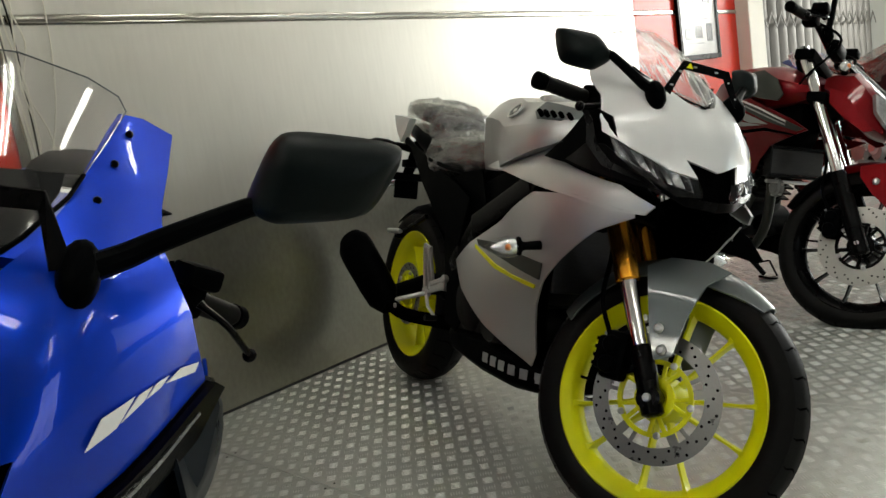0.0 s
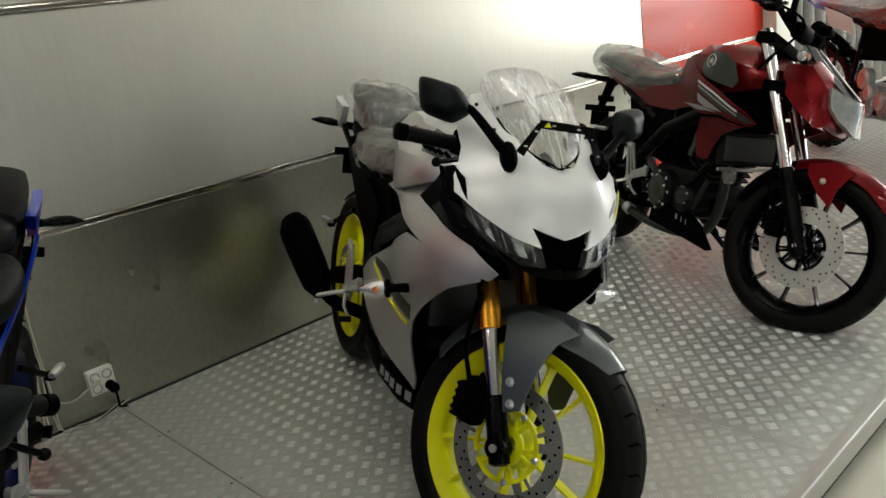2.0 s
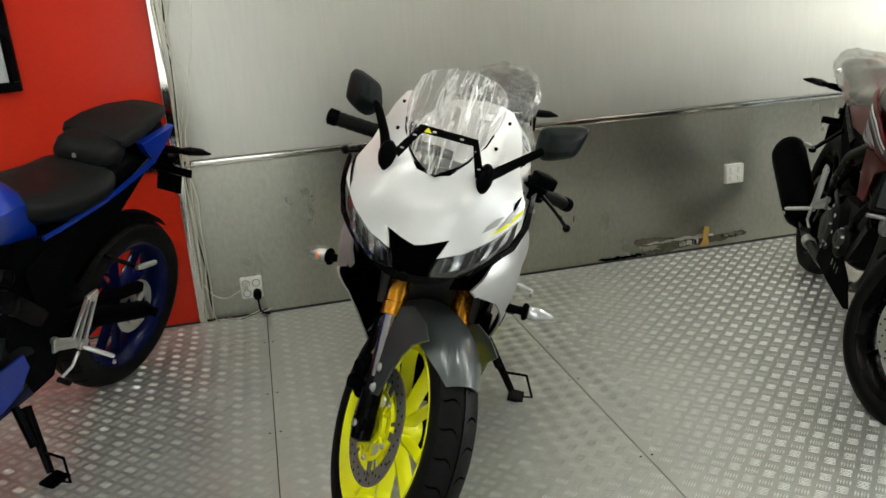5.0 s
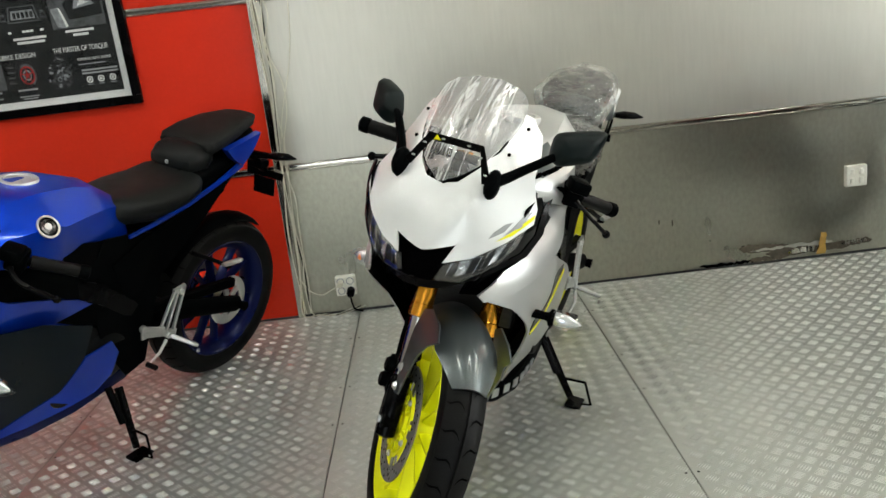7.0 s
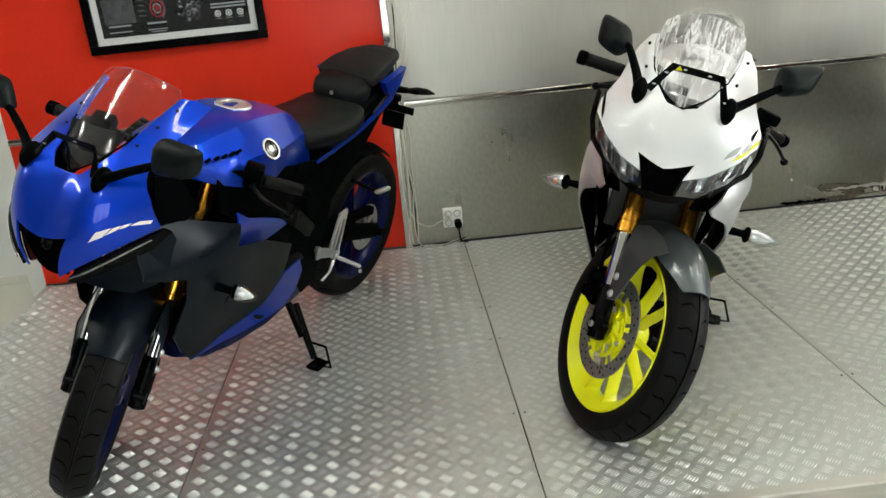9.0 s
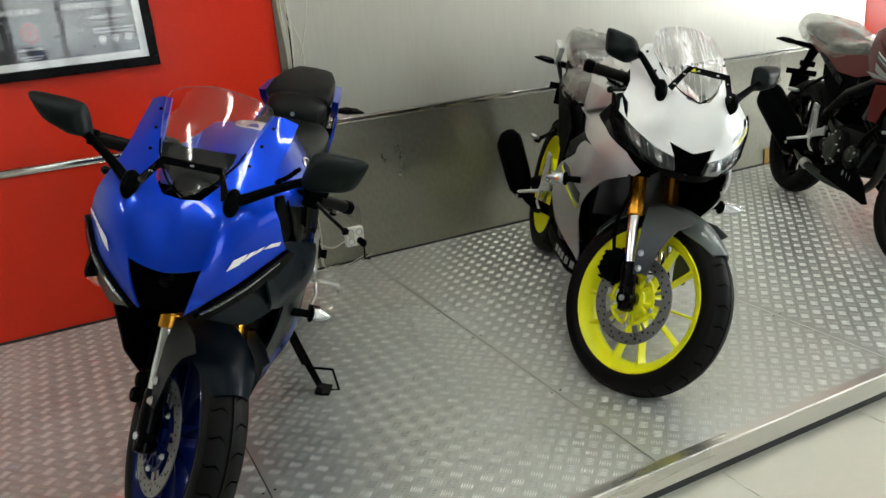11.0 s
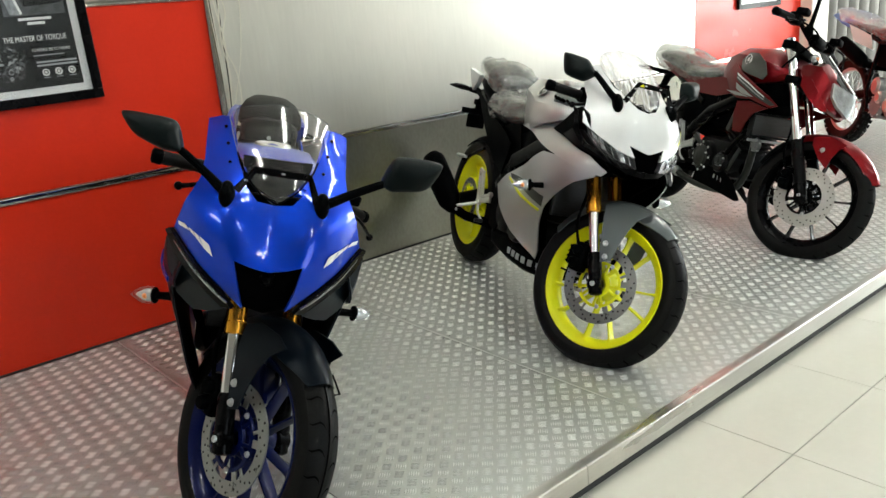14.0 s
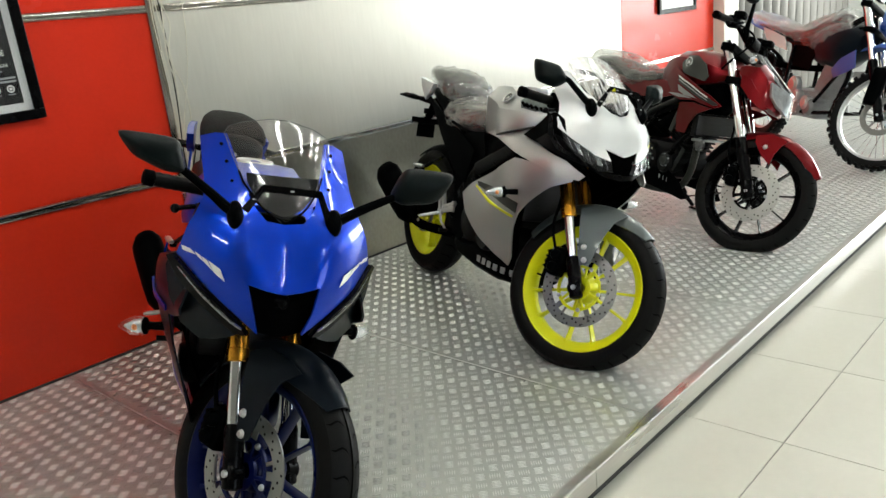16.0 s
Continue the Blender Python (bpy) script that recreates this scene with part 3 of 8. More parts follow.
def wheel(parent, name, m, tyre_r, tyre_w, rim_material, spokes, rim_r=0.222, disc_r=0.0, disc_side=-1, disc_y=0.058, spoke_pair=0.0, spoke_w=0.012, grooves=True, phase=0.2, rim_label="", carrier_material=None, disc_w=0.036, disc_material=DISC):
    """A cast wheel with its tyre; the axle lies along y."""
    w = tyre_w * 0.36
    bm = bmesh.new()
    lathe(bm, [(rim_r, -w - 0.008), (rim_r + 0.006, -w - 0.004), (rim_r + 0.004, -w + 0.004), (rim_r - 0.016, -w * 0.55), (rim_r - 0.020, 0), (rim_r - 0.016, w * 0.55), (rim_r + 0.004, w - 0.004), (rim_r + 0.006, w + 0.004), (rim_r, w + 0.008), (rim_r - 0.010, w + 0.002), (rim_r - 0.030, w * 0.5), (rim_r - 0.034, 0), (rim_r - 0.030, -w * 0.5), (rim_r - 0.010, -w - 0.002)], 64, closed=True)
    hub = part(name, turned(bm, m), rim_material, parent, rim_label)
    bm = bmesh.new()
    lathe(bm, [(0.018, -0.045), (0.040, -0.045), (0.052, -0.020), (0.052, 0.020), (0.040, 0.045), (0.018, 0.045)], 28, closed=True)
    part("hub", turned(bm, m), rim_material, hub)
    for i in range(spokes):
        bm = bmesh.new()
        c = Matrix.Rotation(-(2 * math.pi * i / spokes + phase), 4, "Y")
        r0, r1 = 0.046, rim_r - 0.024
        lean_to = spoke_pair * (1 if i % 2 else -1)
        verts = []
        for r, t, d, off in ((r0, spoke_w * 1.5, 0.022, 0.0), (r0 + 0.03, spoke_w, 0.019, lean_to * 0.3), (r1 - 0.035, spoke_w * 0.8, 0.018, lean_to * 0.85), (r1 - 0.012, spoke_w * 1.1, 0.020, lean_to * 0.95), (r1, spoke_w * 2.6, 0.026, lean_to)):
            verts.append([bm.verts.new(c @ Vector((r, y, off + z))) for y, z in ((-d, -t * 0.55), (-d * 0.4, -t), (d * 0.4, -t), (d, -t * 0.55), (d, t * 0.55), (d * 0.4, t), (-d * 0.4, t), (-d, t * 0.55))])
        skin(bm, verts)
        part("spoke", turned(bm, m), rim_material, hub)
    bm = bmesh.new()
    h = tyre_r - rim_r
    prof = [(rim_r - 0.004, -w - 0.002), (rim_r + h * 0.18, -tyre_w * 0.46), (rim_r + h * 0.45, -tyre_w * 0.5), (rim_r + h * 0.72, -tyre_w * 0.44), (rim_r + h * 0.9, -tyre_w * 0.28), (tyre_r - 0.0015, -tyre_w * 0.12)]
    mid = [(tyre_r, -0.0035), (tyre_r - 0.004, -0.0025), (tyre_r - 0.004, 0.0025), (tyre_r, 0.0035)] if grooves else [(tyre_r, 0)]
    lathe(bm, prof + mid + [(r, -y) for r, y in prof[::-1]] + [(rim_r - 0.012, w * 0.6), (rim_r - 0.012, -w * 0.6)], 72, closed=True)
    if grooves:
        for i in range(30):
            for s in (-1, 1):
                a = 2 * math.pi * (i + 0.25 * s) / 30
                line = []
                for q in range(6):
                    t = q / 5
                    y = tyre_w * (0.07 + 0.36 * t)
                    r = rim_r + h * np.interp(y / tyre_w, (0.12, 0.28, 0.44, 0.5), (0.995, 0.9, 0.72, 0.45))
                    b = a + 0.085 * t + 0.03 * math.sin(t * 5)
                    line.append(Vector(((r + 0.0004) * math.cos(b), s * y, (r + 0.0004) * math.sin(b))))
                rings = []
                for q, p in enumerate(line):
                    o = Vector((-p.z, 0, p.x)).normalized() * (0.0022 if 0 < q < 5 else 0.0004)
                    rings.append((bm.verts.new(p - o), bm.verts.new(p + o)))
                for (a0, a1), (b0, b1) in zip(rings, rings[1:]):
                    f = bm.faces.new((a0, a1, b1, b0))
                    f.material_index = 1
    part("tyre", turned(bm, m), RUBBER, hub, "black road tyre with angled tread grooves", (SOFT_BLACK,))
    if disc_r:
        y = disc_side * disc_y
        bm = bmesh.new()
        lathe(bm, [(disc_r, y - 0.002), (disc_r, y + 0.002), (disc_r - disc_w, y + 0.002), (disc_r - disc_w, y - 0.002)], 56, closed=True)
        for i in range(48):
            for q, r in enumerate((disc_r - 0.008, disc_r - 0.018, disc_r - 0.028)):
                if (i + q) % 3 == 0:
                    a = 2 * math.pi * i / 48
                    lathe(bm, [(0.0001, 0.0), (0.0034, 0.0)], 8, Matrix.Translation((r * math.cos(a), y + disc_side * 0.0024, r * math.sin(a))), mat_index=1)
        part("brake_disc", turned(bm, m), disc_material, hub, "drilled steel brake disc", (SOFT_BLACK,))
        bm = bmesh.new()
        lathe(bm, [(0.028, y - 0.005), (0.044, y - 0.005), (0.044, y + 0.005), (0.028, y + 0.005)], 24, closed=True)
        lathe(bm, [(0.072, y - 0.004), (0.082, y - 0.004), (0.082, y + 0.004), (0.072, y + 0.004)], 30, closed=True)
        part("disc_carrier", turned(bm, m), carrier_material or rim_material, hub)
        for i in range(5):
            for side in (-1, 1):
                bm = bmesh.new()
                c = Matrix.Rotation(-2 * math.pi * (i + 0.10 * side) / 5, 4, "Y") @ Matrix.Translation((0.040, 0, 0)) @ Matrix.Rotation(-0.22 * side, 4, "Y")
                for v in block(bm, (0.0, y - 0.004, -0.0045), (0.040, y + 0.004, 0.0045), 0.0015):
                    v.co = c @ v.co
                part("carrier_arm", turned(bm, m), carrier_material or rim_material, hub)
        for i in range(10 if disc_r - disc_w > 0.084 else 0):
            bm = bmesh.new()
            c = Matrix.Rotation(-2 * math.pi * (i + 0.3) / 10, 4, "Y")
            for v in block(bm, (0.080, y - 0.0018, -0.0045 if i % 2 else -0.010), (disc_r - disc_w + 0.004, y + 0.0018, 0.0045 if i % 2 else 0.010), 0.0012):
                v.co = c @ (Matrix.Rotation(0.16 * (1 if i % 2 else -1), 4, "Y") @ v.co)
            part("disc_arm", turned(bm, m), disc_material, hub)
        for i in range(5):
            c = Matrix.Rotation(-2 * math.pi * i / 5, 4, "Y")
            bm = bmesh.new()
            lathe(bm, [(0.0001, disc_side * 0.007), (0.0045, disc_side * 0.007), (0.0075, disc_side * 0.004), (0.008, 0.0)], 10, c @ Matrix.Translation((0.078, y + disc_side * 0.004, 0)))
            part("disc_bolt", turned(bm, m), ALLOY, hub, "bright disc bolt")
    bm = bmesh.new()
    tube(bm, [(-(rim_r - 0.03), 0, 0.0), (-(rim_r - 0.03) + 0.004, -0.02, 0.0), (-(rim_r - 0.075), -0.028, 0)], 0.004, 6)
    part("valve", turned(bm, m), MATT_BLACK, hub)
    return hub


def fork(parent, st, half, upper, lower_z, chrome_z, top_z, upper_label, r_lower=0.024, r_tube=0.0195, r_upper=0.026, ax=AX, az=AZ):
    """Two fork legs: a black foot, a chromed tube, a wider upper tube and, at the top, clamps."""
    d = Vector((-math.sin(radians(RAKE)), 0, math.cos(radians(RAKE))))

    def at(z, y):
        return Vector((ax, y, az)) + d * ((z - az) / d.z)

    for s in (-1, 1):
        bm = bmesh.new()
        tube(bm, [at(az - 0.035, s * half), at(az - 0.03, s * half), at(lower_z - 0.012, s * half), at(lower_z, s * half)], [r_lower * 0.6, r_lower, r_lower, r_lower * 0.85], 16)
        lathe(bm, [(0.0001, -0.022), (0.020, -0.022), (0.026, -0.016), (0.026, 0.016), (0.0001, 0.022)], 16, Matrix.Translation(at(az, s * half)))
        leg = part("fork_leg", turned(bm, st), BLACK_PAINT, parent, "black fork foot")
        bm = bmesh.new()
        lathe(bm, [(0.0001, -0.006), (0.008, -0.006), (0.010, 0.0), (0.010, 0.012), (0.0001, 0.012)][::-1], 8, Matrix.Translation(at(az, s * (half + 0.022))))
        part("axle_nut", turned(bm, st), ALLOY, leg, "bright axle nut")
        bm = bmesh.new()
        tube(bm, [at(lower_z - 0.02, s * half), at(chrome_z + 0.02, s * half)], r_tube, 16)
        part("fork_tube", turned(bm, st), STANCHION, leg, "polished chrome fork tube")
        bm = bmesh.new()
        tube(bm, [at(chrome_z, s * half), at(chrome_z + 0.002, s * half), at(chrome_z + 0.028, s * half), at(chrome_z + 0.030, s * half), at(top_z, s * half)], [r_upper * 0.9, r_upper * 1.06, r_upper * 1.06, r_upper, r_upper], 18)
        part("upper_tube", turned(bm, st), upper, leg, upper_label)
    bm = bmesh.new()
    for z, h in ((top_z - 0.03, 0.02), (top_z - 0.19, 0.018)):
        c = at(z, 0)
        block(bm, (c.x - 0.03, -half - 0.034, c.z - h), (c.x + 0.04, half + 0.034, c.z + h), 0.008)
    tube(bm, [at(top_z - 0.2, 0) + Vector((-0.03, 0, 0)), at(top_z - 0.01, 0) + Vector((-0.03, 0, 0))], 0.028, 14)
    part("fork_clamp", turned(bm, st), MATT_BLACK, parent)
    return at


def caliper(parent, st, centre):
    """A sliding brake caliper: body, bridge, carrier plate, pins, bolts and hose."""
    bm = bmesh.new()
    x, y, z = centre
    block(bm, (x - 0.040, y - 0.026, z - 0.060), (x + 0.014, y + 0.028, z + 0.046), 0.012)
    block(bm, (x - 0.052, y - 0.034, z - 0.044), (x - 0.012, y + 0.032, z + 0.030), 0.010)
    body = part("brake_caliper", turned(bm, st), MATT_BLACK, parent, "black brake caliper")
    for k in (-0.030, 0.014):
        bm = bmesh.new()
        lathe(bm, [(0.0001, -0.046), (0.015, -0.046), (0.019, -0.040), (0.020, -0.02)], 16, Matrix.Translation((x - 0.018, y + 0.002, z + k)))
        part("piston_cap", turned(bm, st), MATT_BLACK, body)
    for k in range(4):
        bm = bmesh.new()
        block(bm, (x - 0.055, y - 0.030, z - 0.038 + 0.018 * k), (x - 0.045, y + 0.028, z - 0.030 + 0.018 * k), 0.002)
        part("rib", turned(bm, st), MATT_BLACK, body)
    bm = bmesh.new()
    flat_bar(bm, (x - 0.020, y + 0.012, z + 0.040), (x + 0.030, y + 0.012, z + 0.088), 0.026, 0.010)
    flat_bar(bm, (x + 0.004, y + 0.012, z - 0.030), (x + 0.046, y + 0.012, z - 0.006), 0.026, 0.010)
    part("caliper_bracket", turned(bm, st), BLACK_PAINT, body, "black caliper bracket")
    for dx, dz, r in ((0.028, 0.086, 0.0095), (0.012, 0.058, 0.0075), (0.040, -0.008, 0.0085), (-0.046, 0.036, 0.006)):
        bm = bmesh.new()
        lathe(bm, [(0.0001, -0.008), (r * 0.7, -0.008), (r, -0.004), (r, 0.004)], 10, Matrix.Translation((x + dx, y + 0.002, z + dz)))
        part("bolt", turned(bm, st), ALLOY, body, "bright caliper bolt")
    bm = bmesh.new()
    tube(bm, spline([(x - 0.03, y - 0.02, z + 0.03), (x - 0.07, y - 0.02, z + 0.11), (x - 0.08, y - 0.012, z + 0.22), (x - 0.14, y + 0.03, z + 0.38)], 5), 0.0055, 8)
    part("brake_hose", turned(bm, st), MATT_BLACK, body, "black brake hose")


def indicator(parent, root, tip, name="indicator"):
    """A turn signal on a short rubber stalk."""
    a, b = Vector(root), Vector(tip)
    d = (b - a).normalized()
    up = Vector((0, 0, 1))
    fore = up.cross(d).normalized()
    up = d.cross(fore)
    bm = bmesh.new()
    tube(bm, [a, a + d * 0.035, a + d * 0.05], [0.014, 0.012, 0.016], 10, squash=0.8)
    stalk = part(name, bm, MATT_BLACK, parent, "black rubber turn signal stalk")
    rest = (b - a).length - 0.045

    def pod(name, grow, u0, u1, material, label, off):
        bm = bmesh.new()
        rings = []
        for t, w, h in ((0, 0.015, 0.017), (0.12, 0.020, 0.023), (0.35, 0.022, 0.025), (0.6, 0.018, 0.021), (0.82, 0.010, 0.012), (1.0, 0.003, 0.004)):
            c = a + d * (0.045 + rest * (u0 + (u1 - u0) * t)) + fore * off
            rings.append([bm.verts.new(c + grow * (w * math.cos(q) * fore + h * math.sin(q) * up)) for q in (2 * math.pi * j / 12 for j in range(12))])
        skin(bm, rings)
        return part(name, bm, material, stalk, label)

    pod("reflector", 0.74, 0.03, 0.80, REFLECTOR, "silvered reflector", 0.0)
    pod("housing", 0.90, -0.02, 0.22, MATT_BLACK, "black housing", 0.0)
    pod("lens", 1.0, 0.0, 1.0, LENS, "clear lens", 0.0)
    bm = bmesh.new()
    bmesh.ops.create_uvsphere(bm, u_segments=10, v_segments=8, radius=0.008, matrix=Matrix.Translation(a + d * (0.045 + rest * 0.36) + fore * 0.012))
    part("bulb", bm, AMBER, stalk, "amber bulb")
    return stalk


def mirror(parent, base, elbow, corners, sign):
    """A mirror: foot, arm and a housing whose outline runs from the arm over the top to the outer end and back below."""
    base, elbow = Vector(base), Vector(elbow)
    pts = [Vector(p) for p in corners]
    bm = bmesh.new()
    rings = []
    n = Vector((0.75, sign * 0.25, 0.62)).normalized()
    s = n.cross(Vector((0, 1, 0))).normalized()
    t = n.cross(s)
    for d, g in ((-0.012, 1.0), (0.006, 1.0), (0.016, 0.8), (0.022, 0.45)):
        rings.append([bm.verts.new(base + n * d + g * (0.033 * math.cos(q) * s + 0.017 * math.sin(q) * t)) for q in (2 * math.pi * j / 16 for j in range(16))])
    skin(bm, rings)
    foot = part("mirror_foot", bm, MATT_BLACK, parent, "black rubber mirror foot")
    centre = sum(pts, Vector()) / len(pts)
    back = Vector()
    for a, b in zip(pts, pts[1:] + pts[:1]):
        back += (a - centre).cross(b - centre)
    back.normalize()
    if back.x > 0:
        back.negate()
    line = [p - back * (p - centre).dot(back) for p in pts]
    for cut in (0.13, 0.22, 0.25):
        line = [q for a, b in zip(line, line[1:] + line[:1]) for q in (a.lerp(b, cut), b.lerp(a, cut))]
    inner = pts[0].lerp(centre, 0.30) - back * 0.012
    bm = bmesh.new()
    path = spline([base + n * 0.008, base.lerp(elbow, 0.5), elbow, pts[0] - back * 0.008, inner], 5)
    tube(bm, path, [0.0125 - 0.0045 * i / (len(path) - 1) for i in range(len(path))], 10)
    part("arm", bm, MATT_BLACK, foot)

    def ring(bm, depth, grow, slide=0.0):
        c = centre.lerp(pts[0], slide)
        return [bm.verts.new(c + (p - centre) * grow + back * depth) for p in line]

    bm = bmesh.new()
    skin(bm, [ring(bm, 0.006, 0.955), ring(bm, 0.010, 0.99), ring(bm, 0.004, 1.03), ring(bm, -0.010, 1.00, 0.02), ring(bm, -0.024, 0.84, 0.08), ring(bm, -0.033, 0.58, 0.16), ring(bm, -0.036, 0.30, 0.22)])
    part("mirror_head", bm, MIRROR_PLASTIC, foot, "black plastic mirror housing")
    bm = bmesh.new()
    skin(bm, [ring(bm, 0.0065, 0.93), ring(bm, 0.0085, 0.93)])
    part("mirror_glass", bm, MIRROR_GLASS, foot, "mirror glass")


def clip_on(parent, st, root, end, lever_tip, sign):
    """One handlebar half with grip, bar end, switch block, lever and its holder."""
    root, end = Vector(root), Vector(end)
    d = (end - root).normalized()
    bm = bmesh.new()
    tube(bm, [root, end - d * 0.12], 0.011, 12)
    bar = part("handlebar", turned(bm, st), MATT_BLACK, parent)
    bm = bmesh.new()
    pts, rad = [], []
    for i in range(13):
        pts.append(end - d * (0.125 - 0.0095 * i))
        rad.append(0.0175 if i % 2 else 0.0163)
    tube(bm, pts, rad, 14)
    part("grip", turned(bm, st), RUBBER, bar, "ribbed rubber grip")
    bm = bmesh.new()
    tube(bm, [end - d * 0.012, end - d * 0.008, end + d * 0.012, end + d * 0.016], [0.014, 0.019, 0.019, 0.012], 14)
    part("bar_end", turned(bm, st), MATT_BLACK, bar)
    c = end - d * 0.155
    bm = bmesh.new()
    block(bm, (-0.026, -0.024, -0.026), (0.026, 0.024, 0.030), 0.009, Matrix.Translation(c))
    block(bm, (0.0, -0.030, 0.018), (0.055, 0.022, 0.050), 0.008, Matrix.Translation(c))
    part("switch_block", turned(bm, st), MATT_BLACK, bar)
    tip = Vector(lever_tip)
    p0 = c + Vector((0.045, 0, 0.0))
    bm = bmesh.new()
    line = spline([p0, p0.lerp(tip, 0.3) + Vector((0.025, 0, 0)), p0.lerp(tip, 0.75) + Vector((0.012, 0, 0)), tip], 5)
    tube(bm, line, [0.010] + [0.007] * (len(line) - 2) + [0.006], 8, squash=0.7)
    bmesh.ops.create_uvsphere(bm, u_segments=10, v_segments=8, radius=0.0105, matrix=Matrix.Translation(tip))
    part("lever", turned(bm, st), BLACK_PAINT, bar, "black hand lever")


def side_stand(parent, foot, pivot):
    bm = bmesh.new()
    a, b = Vector(pivot), Vector(foot)
    d = (b - a).normalized()
    tube(bm, [a, b - d * 0.02], [0.015, 0.011], 10)
    block(bm, (b.x - 0.035, b.y - 0.02, b.z - 0.004), (b.x + 0.035, b.y + 0.03, b.z + 0.006), 0.003)
    m = a.lerp(b, 0.62)
    tube(bm, [m, m + Vector((0.01, 0.075, 0.012)), b + Vector((0.0, 0.055, 0.01)), b + Vector((0, 0.02, 0.002))], 0.0045, 6)
    tube(bm, [a + Vector((0.04, 0.0, 0.02)), a.lerp(b, 0.5) + Vector((0.02, 0, 0))], 0.012, 8)
    part("side_stand", bm, BLACK_PAINT, parent, "black side stand, folded out")


def chain_of(*pts):
    return [Vector(p) for p in pts]


def silencer(parent, front, rear, r, cap=ALLOY):
    a, b = Vector(front), Vector(rear)
    d = (b - a).normalized()
    bm = bmesh.new()
    tube(bm, [a, a + d * 0.05, a + d * 0.12, b - d * 0.05, b - d * 0.02, b], [r * 0.5, r * 0.92, r, r * 1.04, r * 1.0, r * 0.82], 20, squash=1.28)
    body = part("silencer", bm, MATT_BLACK, parent, "matt black exhaust silencer")
    bm = bmesh.new()
    tube(bm, [b - d * 0.004, b + d * 0.012, b + d * 0.016], [r * 0.80, r * 0.72, r * 0.4], 18, squash=1.28)
    part("end_cap", bm, cap, body, "bare metal end cap")
    bm = bmesh.new()
    tube(bm, spline([a + Vector((0.55, 0.13, 0.06)), a + Vector((0.42, 0.13, 0.0)), a + Vector((0.22, 0.10, -0.01)), a + Vector((0.07, 0.03, -0.01)), a + d * 0.03], 5), 0.022, 12)
    part("exhaust_pipe", bm, SOFT_BLACK, body)
    return body


def peg_hanger(parent, sign, apex, front, hub):
    """Bright cast foot-rest plate with slots, peg and pedal."""
    a, f, h = Vector(apex), Vector(front), Vector(hub)
    bm = bmesh.new()
    o = Vector((0.026, 0, -0.004))
    for p, q, w in ((a, h + Vector((-0.02, 0, 0.01)), 0.010), (a + o, h + Vector((0.012, 0, 0.012)), 0.009), (a + o * 1.7, h + Vector((0.035, 0, 0.035)), 0.008), (a, a + o * 1.9, 0.016), (h + Vector((-0.03, 0, 0.0)), f + Vector((0.0, 0, -0.02)), 0.022), (h + Vector((0.02, 0, 0.03)), f, 0.014), (f + Vector((0, 0, -0.035)), f + Vector((0, 0, 0.01)), 0.016)):
        flat_bar(bm, p, q, w, 0.010)
    for p in (h, f, a.lerp(h, 0.08) + o * 0.5):
        lathe(bm, [(0.0001, -0.009), (0.009, -0.009), (0.012, -0.006), (0.012, 0.006), (0.009, 0.009), (0.0001, 0.009)], 12, Matrix.Translation(p))
    plate = part("footrest_bracket", bm, ALLOY, parent, "bright cast footrest bracket")
    bm = bmesh.new()
    e = h + Vector((-0.045, sign * 0.085, -0.030))
    tube(bm, [h, h.lerp(e, 0.12), h.lerp(e, 0.15), h.lerp(e, 0.92), e], [0.006, 0.007, 0.0095, 0.0085, 0.006], 10, squash=0.8)
    lathe(bm, [(0.0001, 0), (0.005, 0), (0.006, 0.01), (0.0001, 0.014)], 8, Matrix.Translation(e + Vector((0, 0, -0.012))) @ pose(0, 0, 0, -90))
    part("footrest", bm, ALLOY, plate, "bright ribbed footrest")
    bm = bmesh.new()
    g = h + Vector((0.10, sign * 0.012, -0.062))
    tube(bm, [h + Vector((0.02, sign * 0.01, -0.008)), h.lerp(g, 0.6) + Vector((0, sign * 0.014, 0.004)), g], [0.006, 0.005, 0.005], 8)
    part("pedal", bm, ALLOY, plate)
    bm = bmesh.new()
    tube(bm, [g + Vector((0, -sign * 0.004, 0)), g + Vector((0.0, sign * 0.034, 0))], [0.009, 0.009], 10)
    part("pedal_rubber", bm, RUBBER, plate, "black rubber pedal tip")


def passenger_peg(parent, sign, top, foot):
    """A thin cast stay with the passenger's peg folded up."""
    t, p = Vector(top), Vector(foot)
    bm = bmesh.new()
    flat_bar(bm, t, p, 0.014, 0.012)
    lathe(bm, [(0.0001, -0.012), (0.011, -0.012), (0.014, 0.0), (0.011, 0.012), (0.0001, 0.012)], 12, Matrix.Translation(p))
    stay = part("passenger_stay", bm, BLACK_PAINT, parent, "black passenger footrest stay")
    bm = bmesh.new()
    tube(bm, [p + Vector((0.03, sign * 0.008, 0.012)), p + Vector((0.012, sign * 0.012, 0.012)), p + Vector((-0.045, sign * 0.018, 0.010)), p + Vector((-0.056, sign * 0.018, 0.010))], [0.009, 0.012, 0.0115, 0.006], 10, squash=0.75)
    part("passenger_footrest", bm, ALLOY, stay, "folded alloy passenger footrest")


